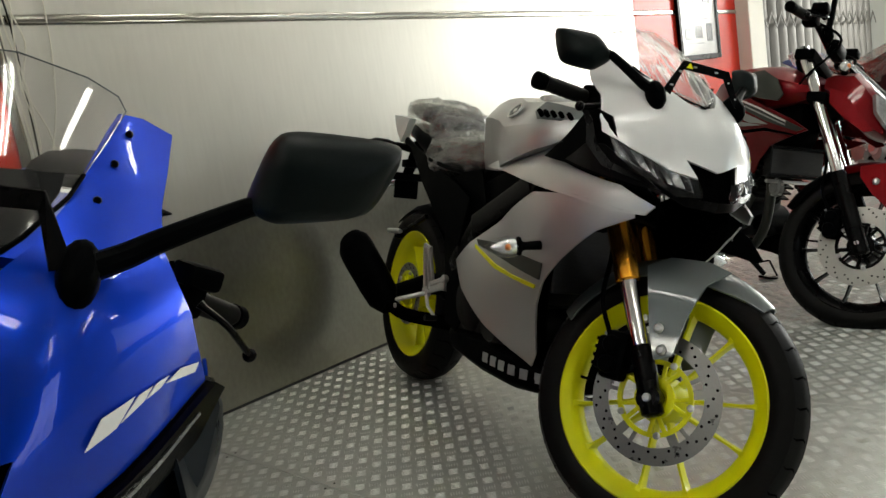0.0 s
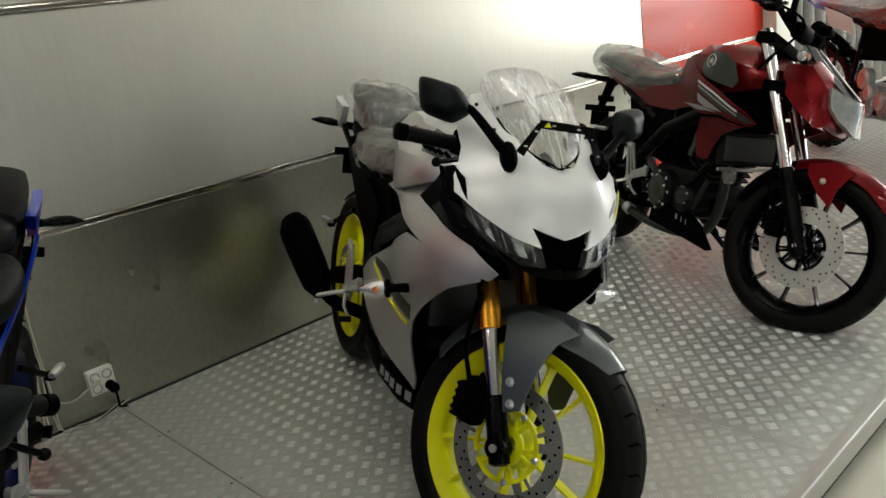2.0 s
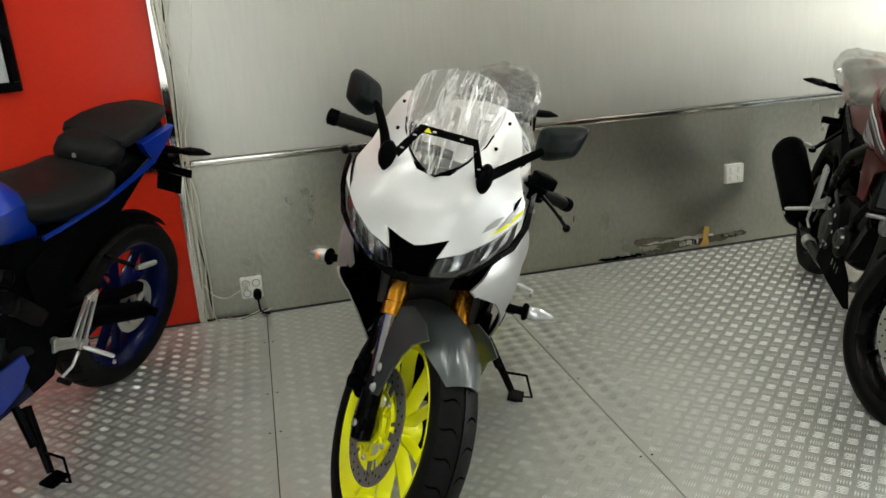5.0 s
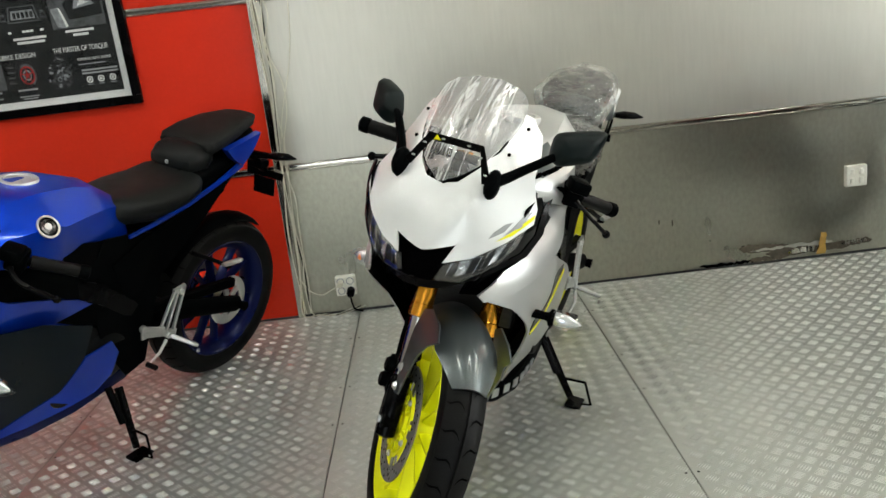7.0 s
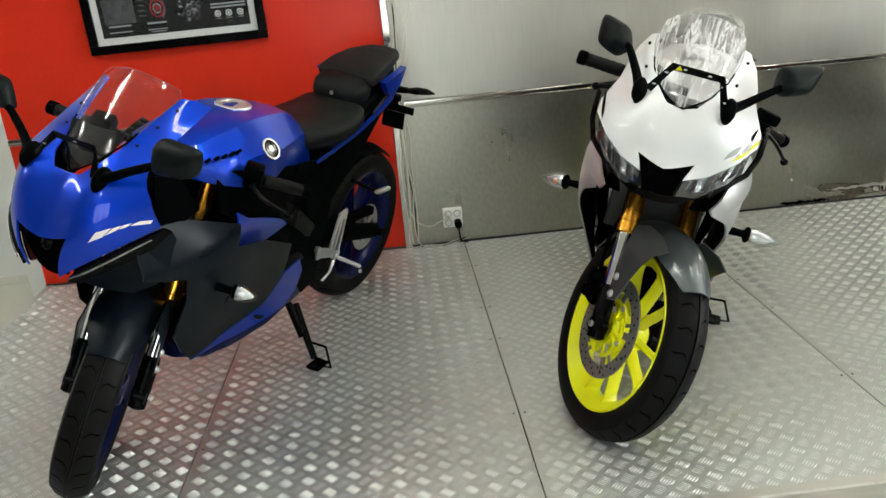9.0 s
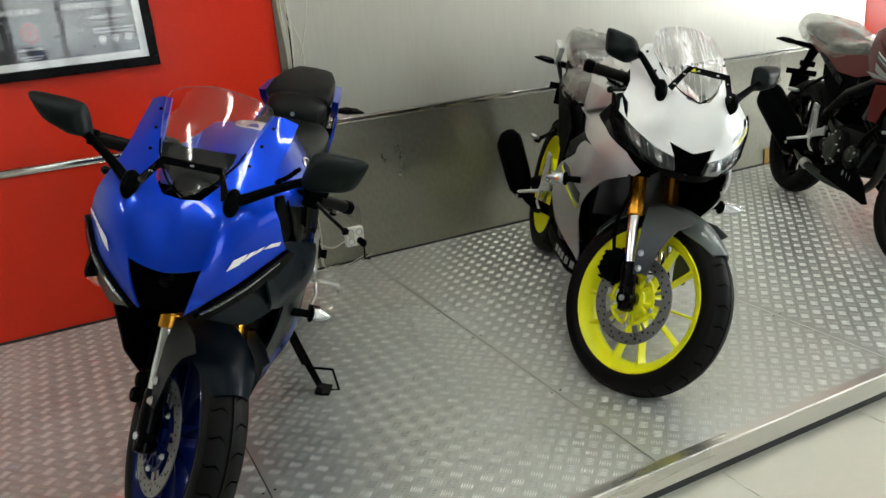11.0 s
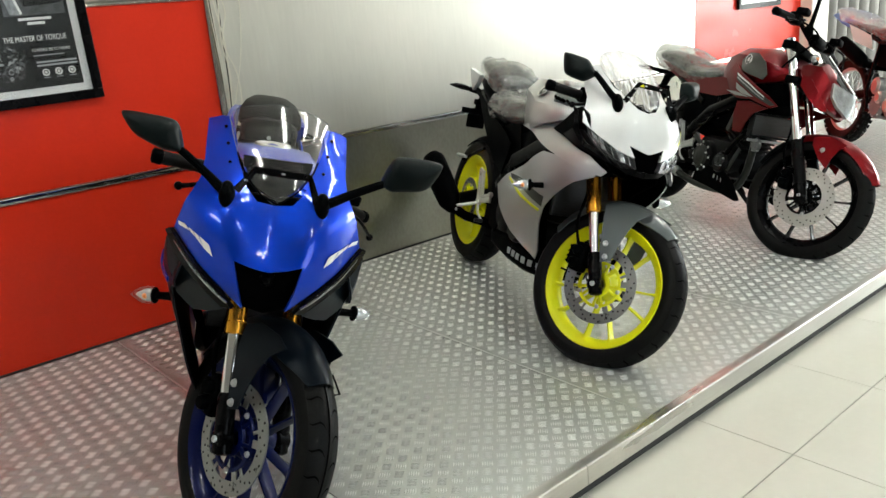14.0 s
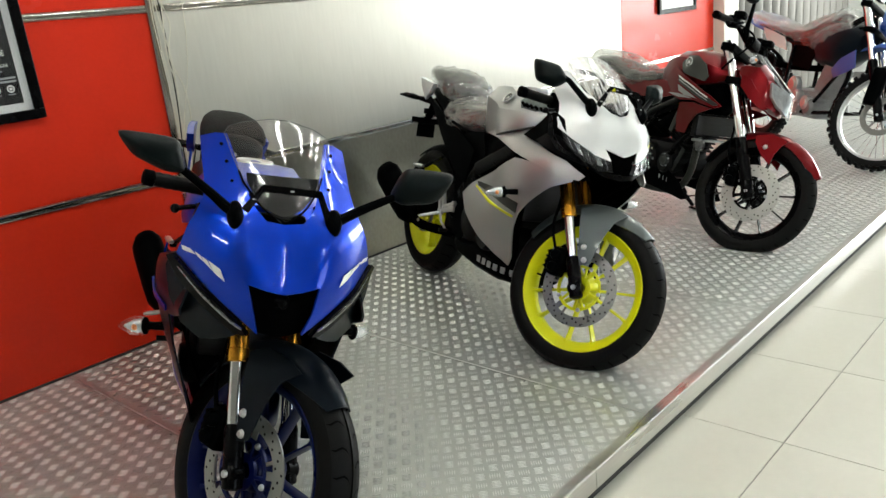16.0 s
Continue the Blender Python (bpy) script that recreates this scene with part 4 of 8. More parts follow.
def tail_hanger(parent, x, z, spread, drop=0.14):
    """Rear mudguard with number plate holder, two indicators and tail lamp."""
    bm = bmesh.new()
    tube(bm, [(x + 0.20, 0, z + 0.045), (x + 0.05, 0, z + 0.0), (x - 0.02, 0, z - 0.03)], [0.05, 0.035, 0.03], 10, squash=0.5)
    tube(bm, [(x - 0.02, 0, z - 0.02), (x - 0.10, 0, z - drop)], [0.03, 0.022], 8, squash=0.5)
    guard = part("rear_mudguard", bm, MATT_BLACK, parent)
    bm = bmesh.new()
    block(bm, (x - 0.115, -0.085, z - drop - 0.03), (x - 0.105, 0.085, z - drop + 0.0), 0.003)
    block(bm, (x - 0.11, -0.05, z - drop - 0.10), (x - 0.104, 0.05, z - drop - 0.03), 0.003)
    block(bm, (x - 0.09, -0.035, z - drop + 0.02), (x - 0.04, 0.035, z - drop + 0.05), 0.006)
    part("plate_holder", bm, MATT_BLACK, guard, "empty black number plate holder")
    for s in (-1, 1):
        bm = bmesh.new()
        tube(bm, [(x, s * 0.03, z - 0.012), (x, s * (spread - 0.1), z - 0.004)], [0.016, 0.012], 8)
        a = Vector((x, s * (spread - 0.1), z - 0.004))
        tube(bm, [a, a + Vector((-0.01, s * 0.03, 0.004)), a + Vector((-0.02, s * 0.07, 0.008)), a + Vector((-0.03, s * 0.1, 0.006))], [0.014, 0.022, 0.018, 0.004], 10, squash=0.7)
        part("rear_indicator", bm, BLACK_PAINT, guard, "dark rear turn signal")
    bm = bmesh.new()
    block(bm, (x + 0.0, -0.045, z + 0.03), (x + 0.03, 0.045, z + 0.06), 0.01)
    part("tail_lamp", bm, RED_LENS, guard, "dark red tail lamp")


def badge(parent, centre, normal, r, ring_material=REFLECTOR):
    """A round tank badge: dark disc, bright rim and a plain bright centre."""
    n = Vector(normal).normalized()
    m = Matrix.Translation(Vector(centre)) @ n.to_track_quat("Y", "Z").to_matrix().to_4x4()
    bm = bmesh.new()
    lathe(bm, [(0.0001, 0.0025), (r * 0.80, 0.0025), (r, 0.0)], 24, m)
    disc = part("badge", bm, BLACK_PAINT, parent, "round tank badge with bright rim")
    bm = bmesh.new()
    lathe(bm, [(r * 0.80, 0.002), (r * 0.82, 0.0042), (r * 0.98, 0.0042), (r, 0.001)], 28, m, closed=True)
    part("badge_rim", bm, ring_material, disc)
    bm = bmesh.new()
    lathe(bm, [(0.0001, 0.004), (r * 0.30, 0.004), (r * 0.34, 0.002), (r * 0.62, 0.002), (r * 0.64, 0.0025)], 18, m)
    part("badge_centre", bm, ring_material, disc)


def sport_bike(spec):
    """A fully faired small sport motorcycle."""
    root = thing("sport_motorcycle", spec["label"], "motorcycle", spec["pose"], "motorcycles on the platform")
    st, d = steering(spec["steer"])
    blue = spec["blue"]
    rear_x, rear_r = 0.065, 0.308
    # wheels
    wheel(root, "front_wheel", st @ Matrix.Translation((AX, 0, AZ + 0.003)), 0.293, 0.104, spec["rim"], 10, disc_r=0.139, disc_y=0.056, spoke_pair=0.011, spoke_w=0.0052, phase=spec["phase"], rim_label=spec["rim_label"], carrier_material=spec["carrier"])
    wheel(root, "rear_wheel", Matrix.Translation((rear_x, 0, rear_r)), rear_r, 0.14, spec["rim"], 10, disc_r=0.11, disc_y=0.07, spoke_pair=0.011, spoke_w=0.0055, rim_label=spec["rim_label"])
    bm = bmesh.new()
    lathe(bm, [(0.060, 0.070), (0.060, 0.076), (0.092, 0.076), (0.095, 0.074), (0.095, 0.072), (0.092, 0.070)], 40, Matrix.Translation((rear_x, 0, rear_r)), closed=True)
    for i in range(5):
        c = Matrix.Translation((rear_x, 0, rear_r)) @ Matrix.Rotation(2 * math.pi * i / 5, 4, "Y")
        for v in block(bm, (0.02, 0.068, -0.012), (0.066, 0.078, 0.012), 0.003):
            v.co = c @ v.co
    part("sprocket", bm, ALLOY, root, "bright rear chain sprocket")
    # forks
    fork(root, st, 0.086, GOLD, 0.358, 0.488, 0.86, "gold anodised upper fork tube")
    caliper(root, st, (AX - 0.085, -0.075, AZ + 0.075))
    # front mudguard: a bent shell with side arms
    bm = bmesh.new()
    rings = []
    arc = spec["fender_arc"]
    for i in range(15):
        t = i / 14
        a = radians(arc[0] + (arc[1] - arc[0]) * t)
        w = 0.074 * (1 - 0.50 * max(0, (0.26 - t) / 0.26) ** 1.5 - 0.06 * min(1, max(0, (t - 0.30) / 0.2)))
        r = 0.307 + 0.010 * math.sin(math.pi * t)
        row = []
        for j in range(11):
            u = -1 + j / 5
            dr = -(0.050 - 0.028 * max(0, (0.2 - t) / 0.2)) * abs(u) ** 2.0
            row.append(bm.verts.new((AX + (r + dr) * math.cos(a), w * 1.06 * u, AZ + (r + dr) * math.sin(a))))
        rings.append(row)
    for a, b in zip(rings, rings[1:]):
        for j in range(10):
            bm.faces.new((a[j], a[j + 1], b[j + 1], b[j]))
    thicken(bm, 0.004)
    fender = part("front_mudguard", turned(bm, st), spec["fender"], root, spec["fender_label"])
    for s in (-1, 1):
        outline = [(AX - 0.075, 0.530), (AX - 0.03, 0.558), (AX + 0.05, 0.562), (AX + 0.10, 0.548), (AX + 0.060, 0.51), (AX + 0.038, 0.43), (AX + 0.028, 0.352), (AX - 0.008, 0.335), (AX - 0.030, 0.385), (AX - 0.058, 0.48)]
        bm = side_panel(outline, lambda x, z: 0.080 + 0.022 * min(1, max(0, (0.575 - z) / 0.10)), s, 0.004)
        part("mudguard_arm", turned(bm, st), spec["fender"], fender)
        for bx, bz in ((AX - 0.012, 0.402), (AX + 0.004, 0.358)):
            bm = bmesh.new()
            lathe(bm, [(0.0001, -0.008), (0.006, -0.008), (0.0095, -0.003), (0.011, 0.0)], 12, Matrix.Translation((bx, s * 0.106, bz)) @ (Matrix.Identity(4) if s < 0 else Matrix.Rotation(math.pi, 4, "X")))
            part("bolt", turned(bm, st), ALLOY, fender, "bright mudguard bolt")
    # engine, frame and radiator
    bm = bmesh.new()
    block(bm, (0.52, -0.13, 0.26), (0.90, 0.13, 0.52), 0.05)
    block(bm, (0.80, -0.085, 0.40), (1.02, 0.085, 0.62), 0.03)
    lathe(bm, [(0.0001, -0.140), (0.07, -0.140), (0.085, -0.13), (0.085, 0.13), (0.07, 0.140), (0.0001, 0.140)], 22, Matrix.Translation((0.68, 0, 0.37)))
    lathe(bm, [(0.0001, -0.16), (0.05, -0.16), (0.06, -0.14), (0.06, 0.14), (0.05, 0.16), (0.0001, 0.16)], 22, Matrix.Translation((0.86, 0, 0.34)))
    part("engine", bm, ENGINE_GREY, root, "dark grey engine")
    bm = bmesh.new()
    for s in (-1, 1):
        flat_bar(bm, (1.12, s * 0.06, 0.80), (0.95, s * 0.128, 0.70), 0.055, 0.02)
        flat_bar(bm, (0.96, s * 0.127, 0.705), (0.70, s * 0.146, 0.585), 0.060, 0.02)
        flat_bar(bm, (0.72, s * 0.145, 0.595), (0.52, s * 0.122, 0.44), 0.055, 0.02)
        tube(bm, chain_of((0.55, s * 0.11, 0.62), (0.30, s * 0.10, 0.74), (0.0, s * 0.06, 0.84)), [0.024, 0.02, 0.018], 8)
    part("frame", bm, BLACK_PAINT, root, "black steel frame")
    for s in (-1, 1):
        part("frame_plate", side_panel([(0.42, 0.70), (0.56, 0.735), (0.68, 0.745), (0.74, 0.62), (0.72, 0.50), (0.70, 0.40), (0.62, 0.27), (0.54, 0.29), (0.50, 0.45), (0.46, 0.58)], lambda x, z: 0.128 + 0.02 * (0.75 - z), s), MATT_BLACK, root, "matt black frame plate")
    bm = bmesh.new()
    for s in (-1, 1):
        tube(bm, chain_of((0.50, s * 0.07, 0.40), (0.30, s * 0.095, 0.37), (rear_x, s * 0.115, rear_r)), [0.028, 0.026, 0.022], 10, squash=1.4)
        lathe(bm, [(0.0001, -0.01), (0.016, -0.01), (0.018, 0.01), (0.0001, 0.01)], 12, Matrix.Translation((rear_x, s * 0.145, rear_r)))
    block(bm, (0.36, -0.09, 0.33), (0.44, 0.09, 0.42), 0.02)
    part("swing_arm", bm, MATT_BLACK, root, "black swing arm")
    bm = bmesh.new()
    block(bm, (1.06, -0.13, 0.45), (1.10, 0.13, 0.66), 0.006, )
    part("radiator", bm, RADIATOR, root, "black radiator core")
    bm = bmesh.new()
    rings = []
    for i in range(9):
        a = radians(35 + 90 * i / 8)
        rings.append([bm.verts.new((rear_x + (rear_r + 0.022) * math.cos(a), 0.055 * u, rear_r + (rear_r + 0.022 - 0.03 * abs(u) ** 2) * math.sin(a))) for u in (-1, -0.6, 0, 0.6, 1)])
    for a, b in zip(rings, rings[1:]):
        for j in range(4):
            bm.faces.new((a[j], a[j + 1], b[j + 1], b[j]))
    thicken(bm, 0.004)
    part("rear_hugger", bm, MATT_BLACK, root)
    part("inner_mudguard", loft([(0.02, 0.80, 0.88, 0.05), (0.10, 0.72, 0.88, 0.08, 3.0), (0.26, 0.66, 0.84, 0.095, 3.0), (0.40, 0.50, 0.78, 0.10, 3.0), (0.52, 0.42, 0.74, 0.11, 3.0), (0.60, 0.44, 0.72, 0.09)], 20), SOFT_BLACK, root, "black inner rear mudguard")
    bm = bmesh.new()
    flat_bar(bm, (0.46, 0.085, 0.43), (0.06, 0.085, 0.385), 0.035, 0.03)
    part("chain_guard", bm, MATT_BLACK, root)
    silencer(root, (0.185, -0.182, 0.272), (-0.035, -0.262, 0.475), 0.053, MATT_BLACK)
    for s in (-1, 1):
        peg_hanger(root, s, (0.373, s * 0.150, 0.501), (0.563, s * 0.160, 0.417), (0.467, s * 0.170, 0.362))
        passenger_peg(root, s, (0.315, s * 0.130, 0.592), (0.192, s * 0.172, 0.522))
    side_stand(root, (0.70, 0.275, 0.078), (0.65, 0.14, 0.24))
    # tank, tail and seats
    bm = faceted(spec["tank_sections"])
    bmesh.ops.bevel(bm, geom=[e for e in bm.edges if e.calc_face_angle(0) > 0.25], offset=0.010, segments=3, affect="EDGES", profile=0.5)
    tank = part("fuel_tank", bm, spec["tank"], root, spec["tank_label"])
    part("frame_cover", loft([(0.55, 0.54, 0.72, 0.08), (0.66, 0.52, 0.765, 0.118, 3.0), (0.85, 0.52, 0.79, 0.128, 3.0), (1.04, 0.55, 0.83, 0.115, 3.0), (1.12, 0.62, 0.85, 0.07)], 20), MATT_BLACK, root, "matt black cover under the tank")
    bm = bmesh.new()
    lathe(bm, [(0.0001, 0.003), (0.034, 0.003), (0.036, 0.001), (0.0375, 0.0045), (0.050, 0.0045), (0.053, 0.0), (0.053, -0.012), (0.0001, -0.012)][::-1], 28, Matrix.Translation((spec["cap"][0], 0, spec["cap"][1])) @ pose(0, 0, 0, 90))
    part("filler_cap", bm, ALLOY, tank, "round alloy filler cap")
    for s in (-1, 1):
        bx, by, bz, br = spec["badge"]
        badge(root, (bx, s * by, bz), (0.0, s * 0.80, 0.60), br)
        bm = bmesh.new()
        for lift in (0.0, 0.004):
            for x, low, high in ((0.960, 0.55, 0.98), (1.010, 0.18, 0.96), (1.090, 0.12, 0.90), (1.128, 0.40, 0.80)):
                w0, z0, w1, z1 = (float(np.interp(x, (0.950, 1.040, 1.105, 1.150), v)) for v in ((0.176, 0.170, 0.146, 0.086), (0.850, 0.850, 0.850, 0.850), (0.105, 0.091, 0.070, 0.043), (0.916, 0.900, 0.886, 0.862)))
                for u in (low, high):
                    bm.verts.new((x, s * (w0 + (w1 - w0) * u + lift * 0.65), z0 + (z1 - z0) * u + lift * 0.75))
        bmesh.ops.convex_hull(bm, input=bm.verts[:])
        part("vent_panel", bm, spec["tank"] if blue else GREY_GLOSS, tank, "raised vent panel")
        for i in range(5):
            bm = bmesh.new()
            x = 1.015 + i * 0.022
            block(bm, (-0.006, -0.002, -0.02), (0.006, 0.007, 0.02), 0.001, Matrix.Translation((x, s * (0.152 - 0.0010 * i * i - 0.003 * i), 0.870 - 0.003 * i)) @ pose(0, 0, 0, s * -52, 25, s * -12))
            part("tank_vent", bm, SOFT_BLACK, tank, "black vent slot")
    rider = loft([(0.235, 0.780, 0.868, 0.100), (0.290, 0.748, 0.862, 0.136, 2.6), (0.36, 0.732, 0.848, 0.144, 2.6), (0.46, 0.728, 0.844, 0.146, 2.6), (0.56, 0.735, 0.838, 0.122), (0.63, 0.755, 0.842, 0.085), (0.67, 0.78, 0.838, 0.05)], 28)
    part("rider_seat", rider, VINYL, root, "black vinyl rider seat")
    rear = loft([(-0.090, 0.972, 0.992, 0.045, 2.8), (-0.05, 0.955, 0.997, 0.072, 3.4), (0.05, 0.932, 0.990, 0.098, 4.2), (0.14, 0.910, 0.972, 0.112, 4.4), (0.205, 0.898, 0.952, 0.114, 4.0), (0.222, 0.905, 0.938, 0.104)], 32)
    bolster = loft([(0.180, 0.850, 0.930, 0.090, 2.6), (0.215, 0.836, 0.940, 0.104, 2.8), (0.255, 0.830, 0.932, 0.100, 2.6), (0.285, 0.838, 0.912, 0.084, 2.4), (0.298, 0.860, 0.888, 0.048)], 28)
    hump = part("seat_bolster", bolster, VINYL, root, "padded black vinyl bolster behind the rider")
    bm = bmesh.new()
    lathe(bm, [(0.0001, -0.004), (0.006, -0.004), (0.008, 0.0)], 12, Matrix.Translation((0.2975, 0.0, 0.876)) @ pose(0, 0, 0, 0, 0, 90))
    part("seat_lock", bm, ALLOY, hump, "small round seat lock")
    part("tail_core", loft([(-0.10, 0.90, 0.935, 0.03), (-0.04, 0.865, 0.925, 0.07), (0.10, 0.82, 0.90, 0.10, 3.0), (0.30, 0.74, 0.86, 0.115, 3.0), (0.45, 0.68, 0.77, 0.11, 3.0)], 20), MATT_BLACK, root, "matt black tail underside")
    part("passenger_seat", rear, VINYL_FINE, root, "black vinyl passenger seat")
    tail_w = thin_plate([(-0.16, 0.90, 0.080), (-0.16, 0.96, 0.075), (0.0, 0.94, 0.116), (0.0, 0.86, 0.108), (0.15, 0.93, 0.128), (0.15, 0.82, 0.125), (0.32, 0.86, 0.135), (0.32, 0.72, 0.135), (0.5, 0.70, 0.14), (0.6, 0.62, 0.145)])
    for s in (-1, 1):
        bm = side_panel([(-0.045, 0.945), (0.05, 0.934), (0.157, 0.917), (0.118, 0.878), (0.06, 0.842), (0.0, 0.886)], tail_w, s, 0.024, 0.004)
        part("tail_cowl", bm, spec["tail"], root, spec["tail_label"])
        bm = side_panel([(0.095, 0.858), (0.20, 0.822), (0.34, 0.782), (0.50, 0.754), (0.60, 0.741), (0.60, 0.732), (0.50, 0.742), (0.34, 0.770), (0.18, 0.812), (0.062, 0.842)], tail_w, s, 0.008, 0.008)
        part("seat_trim", bm, BLUE if blue else MATT_BLACK, root, "narrow trim under the seat")
        bm = side_panel([(0.06, 0.855), (0.20, 0.80), (0.34, 0.76), (0.56, 0.70), (0.66, 0.66), (0.60, 0.52), (0.46, 0.56), (0.26, 0.70)], tail_w, s, out=-0.004)
        part("side_cover", bm, MATT_BLACK, root, "matt black side cover")
    tail_hanger(root, -0.11, 0.845, 0.20, 0.10)
    # bars and dash
    for s in (-1, 1):
        end = (1.045, s * 0.335, 0.838)
        tip = (1.138, s * 0.310, 0.798)
        clip_on(root, st, (1.155, s * 0.075, 0.872), end, tip, s)
    bm = bmesh.new()
    block(bm, (1.235, -0.080, 0.815), (1.262, 0.080, 0.866), 0.010)
    block(bm, (1.16, -0.11, 0.76), (1.27, 0.11, 0.835), 0.03)
    part("instrument_panel", bm, MATT_BLACK, root, "black instrument panel")
    if blue:
        half_v = [(0.016, 0.890), (0.044, 0.904), (0.064, 0.925), (0.078, 0.952), (0.080, 0.968)]
        bm = front_panel([(0.0, 0.886)] + half_v + [(-y, z) for y, z in half_v[::-1]], lambda y, z: spec["dash_x"] - 0.62 * (z - 0.886) - 1.6 * y * y, thick=0.004)
        part("dash_cover", bm, VINYL_FINE, root, "black textured dash cover under the screen")
    # fairing surfaces
    nose = spec["nose"]
    wide = spec["wide"]
    cowl = spec["cowl"]
    bm = front_panel(cowl + [(-y, z) for y, z in cowl[-2:0:-1]], nose)
    upper = part("upper_cowl", bm, spec["nose_paint"], root, spec["nose_label"])
    for s in (-1, 1):
        for y, z in spec["cowl_bolts"]:
            bm = bmesh.new()
            lathe(bm, [(0.0001, -0.003), (0.0036, -0.003), (0.0044, 0.0)][::-1], 8, Matrix.Translation((nose(y, z) + 0.003, s * y, z)) @ pose(0, 0, 0, 0, 0, 90))
            part("cowl_screw", bm, BLACK_PAINT, upper, "small black screw")
    bm = front_panel(spec["intake"], nose, out=-spec["intake_depth"], thick=0.004)
    part("air_intake", bm, SOFT_BLACK, root, "black recessed air intake")
    for flip in (False, True):
        part("nose_surround", front_panel(spec["chin"], nose, out=-0.012, mirror=flip), spec["chin_paint"], root, "black plastic nose surround")
    for mirrored in (False, True):
        bm = front_panel(spec["lamp"], nose, out=-0.004, thick=0.012, mirror=mirrored)
        lamp = part("headlight", bm, spec["lamp_back"], root, spec["lamp_label"])
        if not blue:
            for bowl in ([(0.060, 0.703), (0.112, 0.716), (0.122, 0.753), (0.066, 0.731)], [(0.121, 0.723), (0.160, 0.753), (0.173, 0.788), (0.131, 0.761)]):
                lift = lambda y, z, b=bowl: nose(y, z) - 0.004 - 0.10 * (z - sum(q[1] for q in b) / 4)
                part("lamp_bowl", front_panel(bowl, lift, out=0.003, thick=0.003, step=0.008, mirror=mirrored), LAMP_FACET, lamp, "silvered lamp bowl")
                low, high = (Vector(bowl[0]), Vector(bowl[1])), (Vector(bowl[3]), Vector(bowl[2]))
                for k in range(3):
                    u0, u1 = k / 3 + 0.02, (k + 1) / 3 - 0.02
                    strip = [low[0].lerp(low[1], u0), low[0].lerp(low[1], u1), high[0].lerp(high[1], u1), high[0].lerp(high[1], u0)]
                    mid = (strip[0] + strip[2]) / 2
                    strip = [tuple(mid + (q - mid) * 0.92) for q in strip]
                    tilt = lambda y, z, c=mid, g=(0.55, -0.25, 0.30)[k]: nose(y, z) - 0.004 - 0.30 * (z - c.y) + g * (y - c.x)
                    part("lamp_facet", front_panel(strip, tilt, out=0.0065, thick=0.002, step=0.008, mirror=mirrored), LAMP_BOWL if k != 1 else LAMP_FACET, lamp, "silvered lamp facet")
            bm = front_panel(spec["lamp"], nose, out=0.004, thick=0.003, mirror=mirrored)
            part("lens", bm, LENS, lamp, "clear headlight lens")
        else:
            bm = front_panel(spec["drl"], nose, out=0.013, thick=0.004, mirror=mirrored)
            part("light_strip", bm, LAMP_FACET, lamp, "slim silver daytime light strip")
    if blue:
        bm = bmesh.new()
        lathe(bm, [(0.0001, 0.010), (0.010, 0.008), (0.016, 0.0), (0.019, -0.002), (0.019, -0.03), (0.0001, -0.03)][::-1], 20, Matrix.Translation((nose(0, 0.722) - 0.024, 0, 0.722)) @ pose(0, 0, 0, 0, 0, -90))
        part("projector", bm, BLACK_PAINT, root, "round projector headlight in the intake")
    # windscreen
    scr = spec["screen"]
    bm = bmesh.new()
    rows = []
    for i in range(13):
        t = i / 12
        row = []
        for j in range(17):
            u = -1 + j / 8
            x, half, z = scr(t, abs(u))
            row.append(bm.verts.new((x, half * u, z)))
        rows.append(row)
    for a, b in zip(rows, rows[1:]):
        for j in range(16):
            bm.faces.new((a[j], a[j + 1], b[j + 1], b[j]))
    bmesh.ops.dissolve_degenerate(bm, dist=0.0004, edges=bm.edges[:])
    film = bm.copy() if not blue else None
    thicken(bm, 0.003)
    glass = part("windscreen", bm, SCREEN, root, "clear curved windscreen")
    glass.visible_shadow = False
    rim = [scr(t, 1.0) for t in [i / 12 for i in range(13)]]
    bm = bmesh.new()
    tube(bm, [(x, h, z) for x, h, z in rim] + [(x, -h, z) for x, h, z in rim[::-1]], 0.0009, 6)
    part("screen_edge", bm, DECAL_GREY if not blue else GREY_GLOSS, glass, "bright cut edge of the screen")
    foot_line = [scr(t, 1.0) for t in [i / 20 for i in range(9)]]
    bm = bmesh.new()
    tube(bm, [(x + 0.001, h, z) for x, h, z in foot_line[::-1]] + [(x + 0.001, -h, z) for x, h, z in foot_line[1:]], 0.0024, 6)
    part("screen_gasket", bm, MATT_BLACK, glass, "black rubber screen gasket")
    if film:
        for v in film.verts:
            v.co += Vector((0.006, 0, 0.004)) + Vector((0.004, 0, 0)) * noise.noise(v.co * 22)
        cover = part("protective_film", film, FILM, root, "creased clear protective film on the windscreen")
        cover.visible_shadow = False
    pts = spec["strap"]
    bm = bmesh.new()
    rings = []
    for i, q in enumerate(pts):
        q = Vector(q)
        d = (Vector(pts[min(i + 1, 3)]) - Vector(pts[max(i - 1, 0)])).normalized()
        side = Vector((0.35, 0, 1)) - d * Vector((0.35, 0, 1)).dot(d)
        if i in (0, 3):
            side = Vector((0.2, 1 if i == 0 else -1, 0.2)) - d * Vector((0.2, 1 if i == 0 else -1, 0.2)).dot(d)
            side *= -1
        side = side.normalized() * 0.0095
        out = d.cross(side).normalized() * 0.0012
        rings.append([bm.verts.new(q + side + out), bm.verts.new(q - side + out), bm.verts.new(q - side - out), bm.verts.new(q + side - out)])
    skin(bm, rings)
    strap = part("mirror_stay", bm, BLACK_PAINT, root, "flat black metal mirror stay with slots")
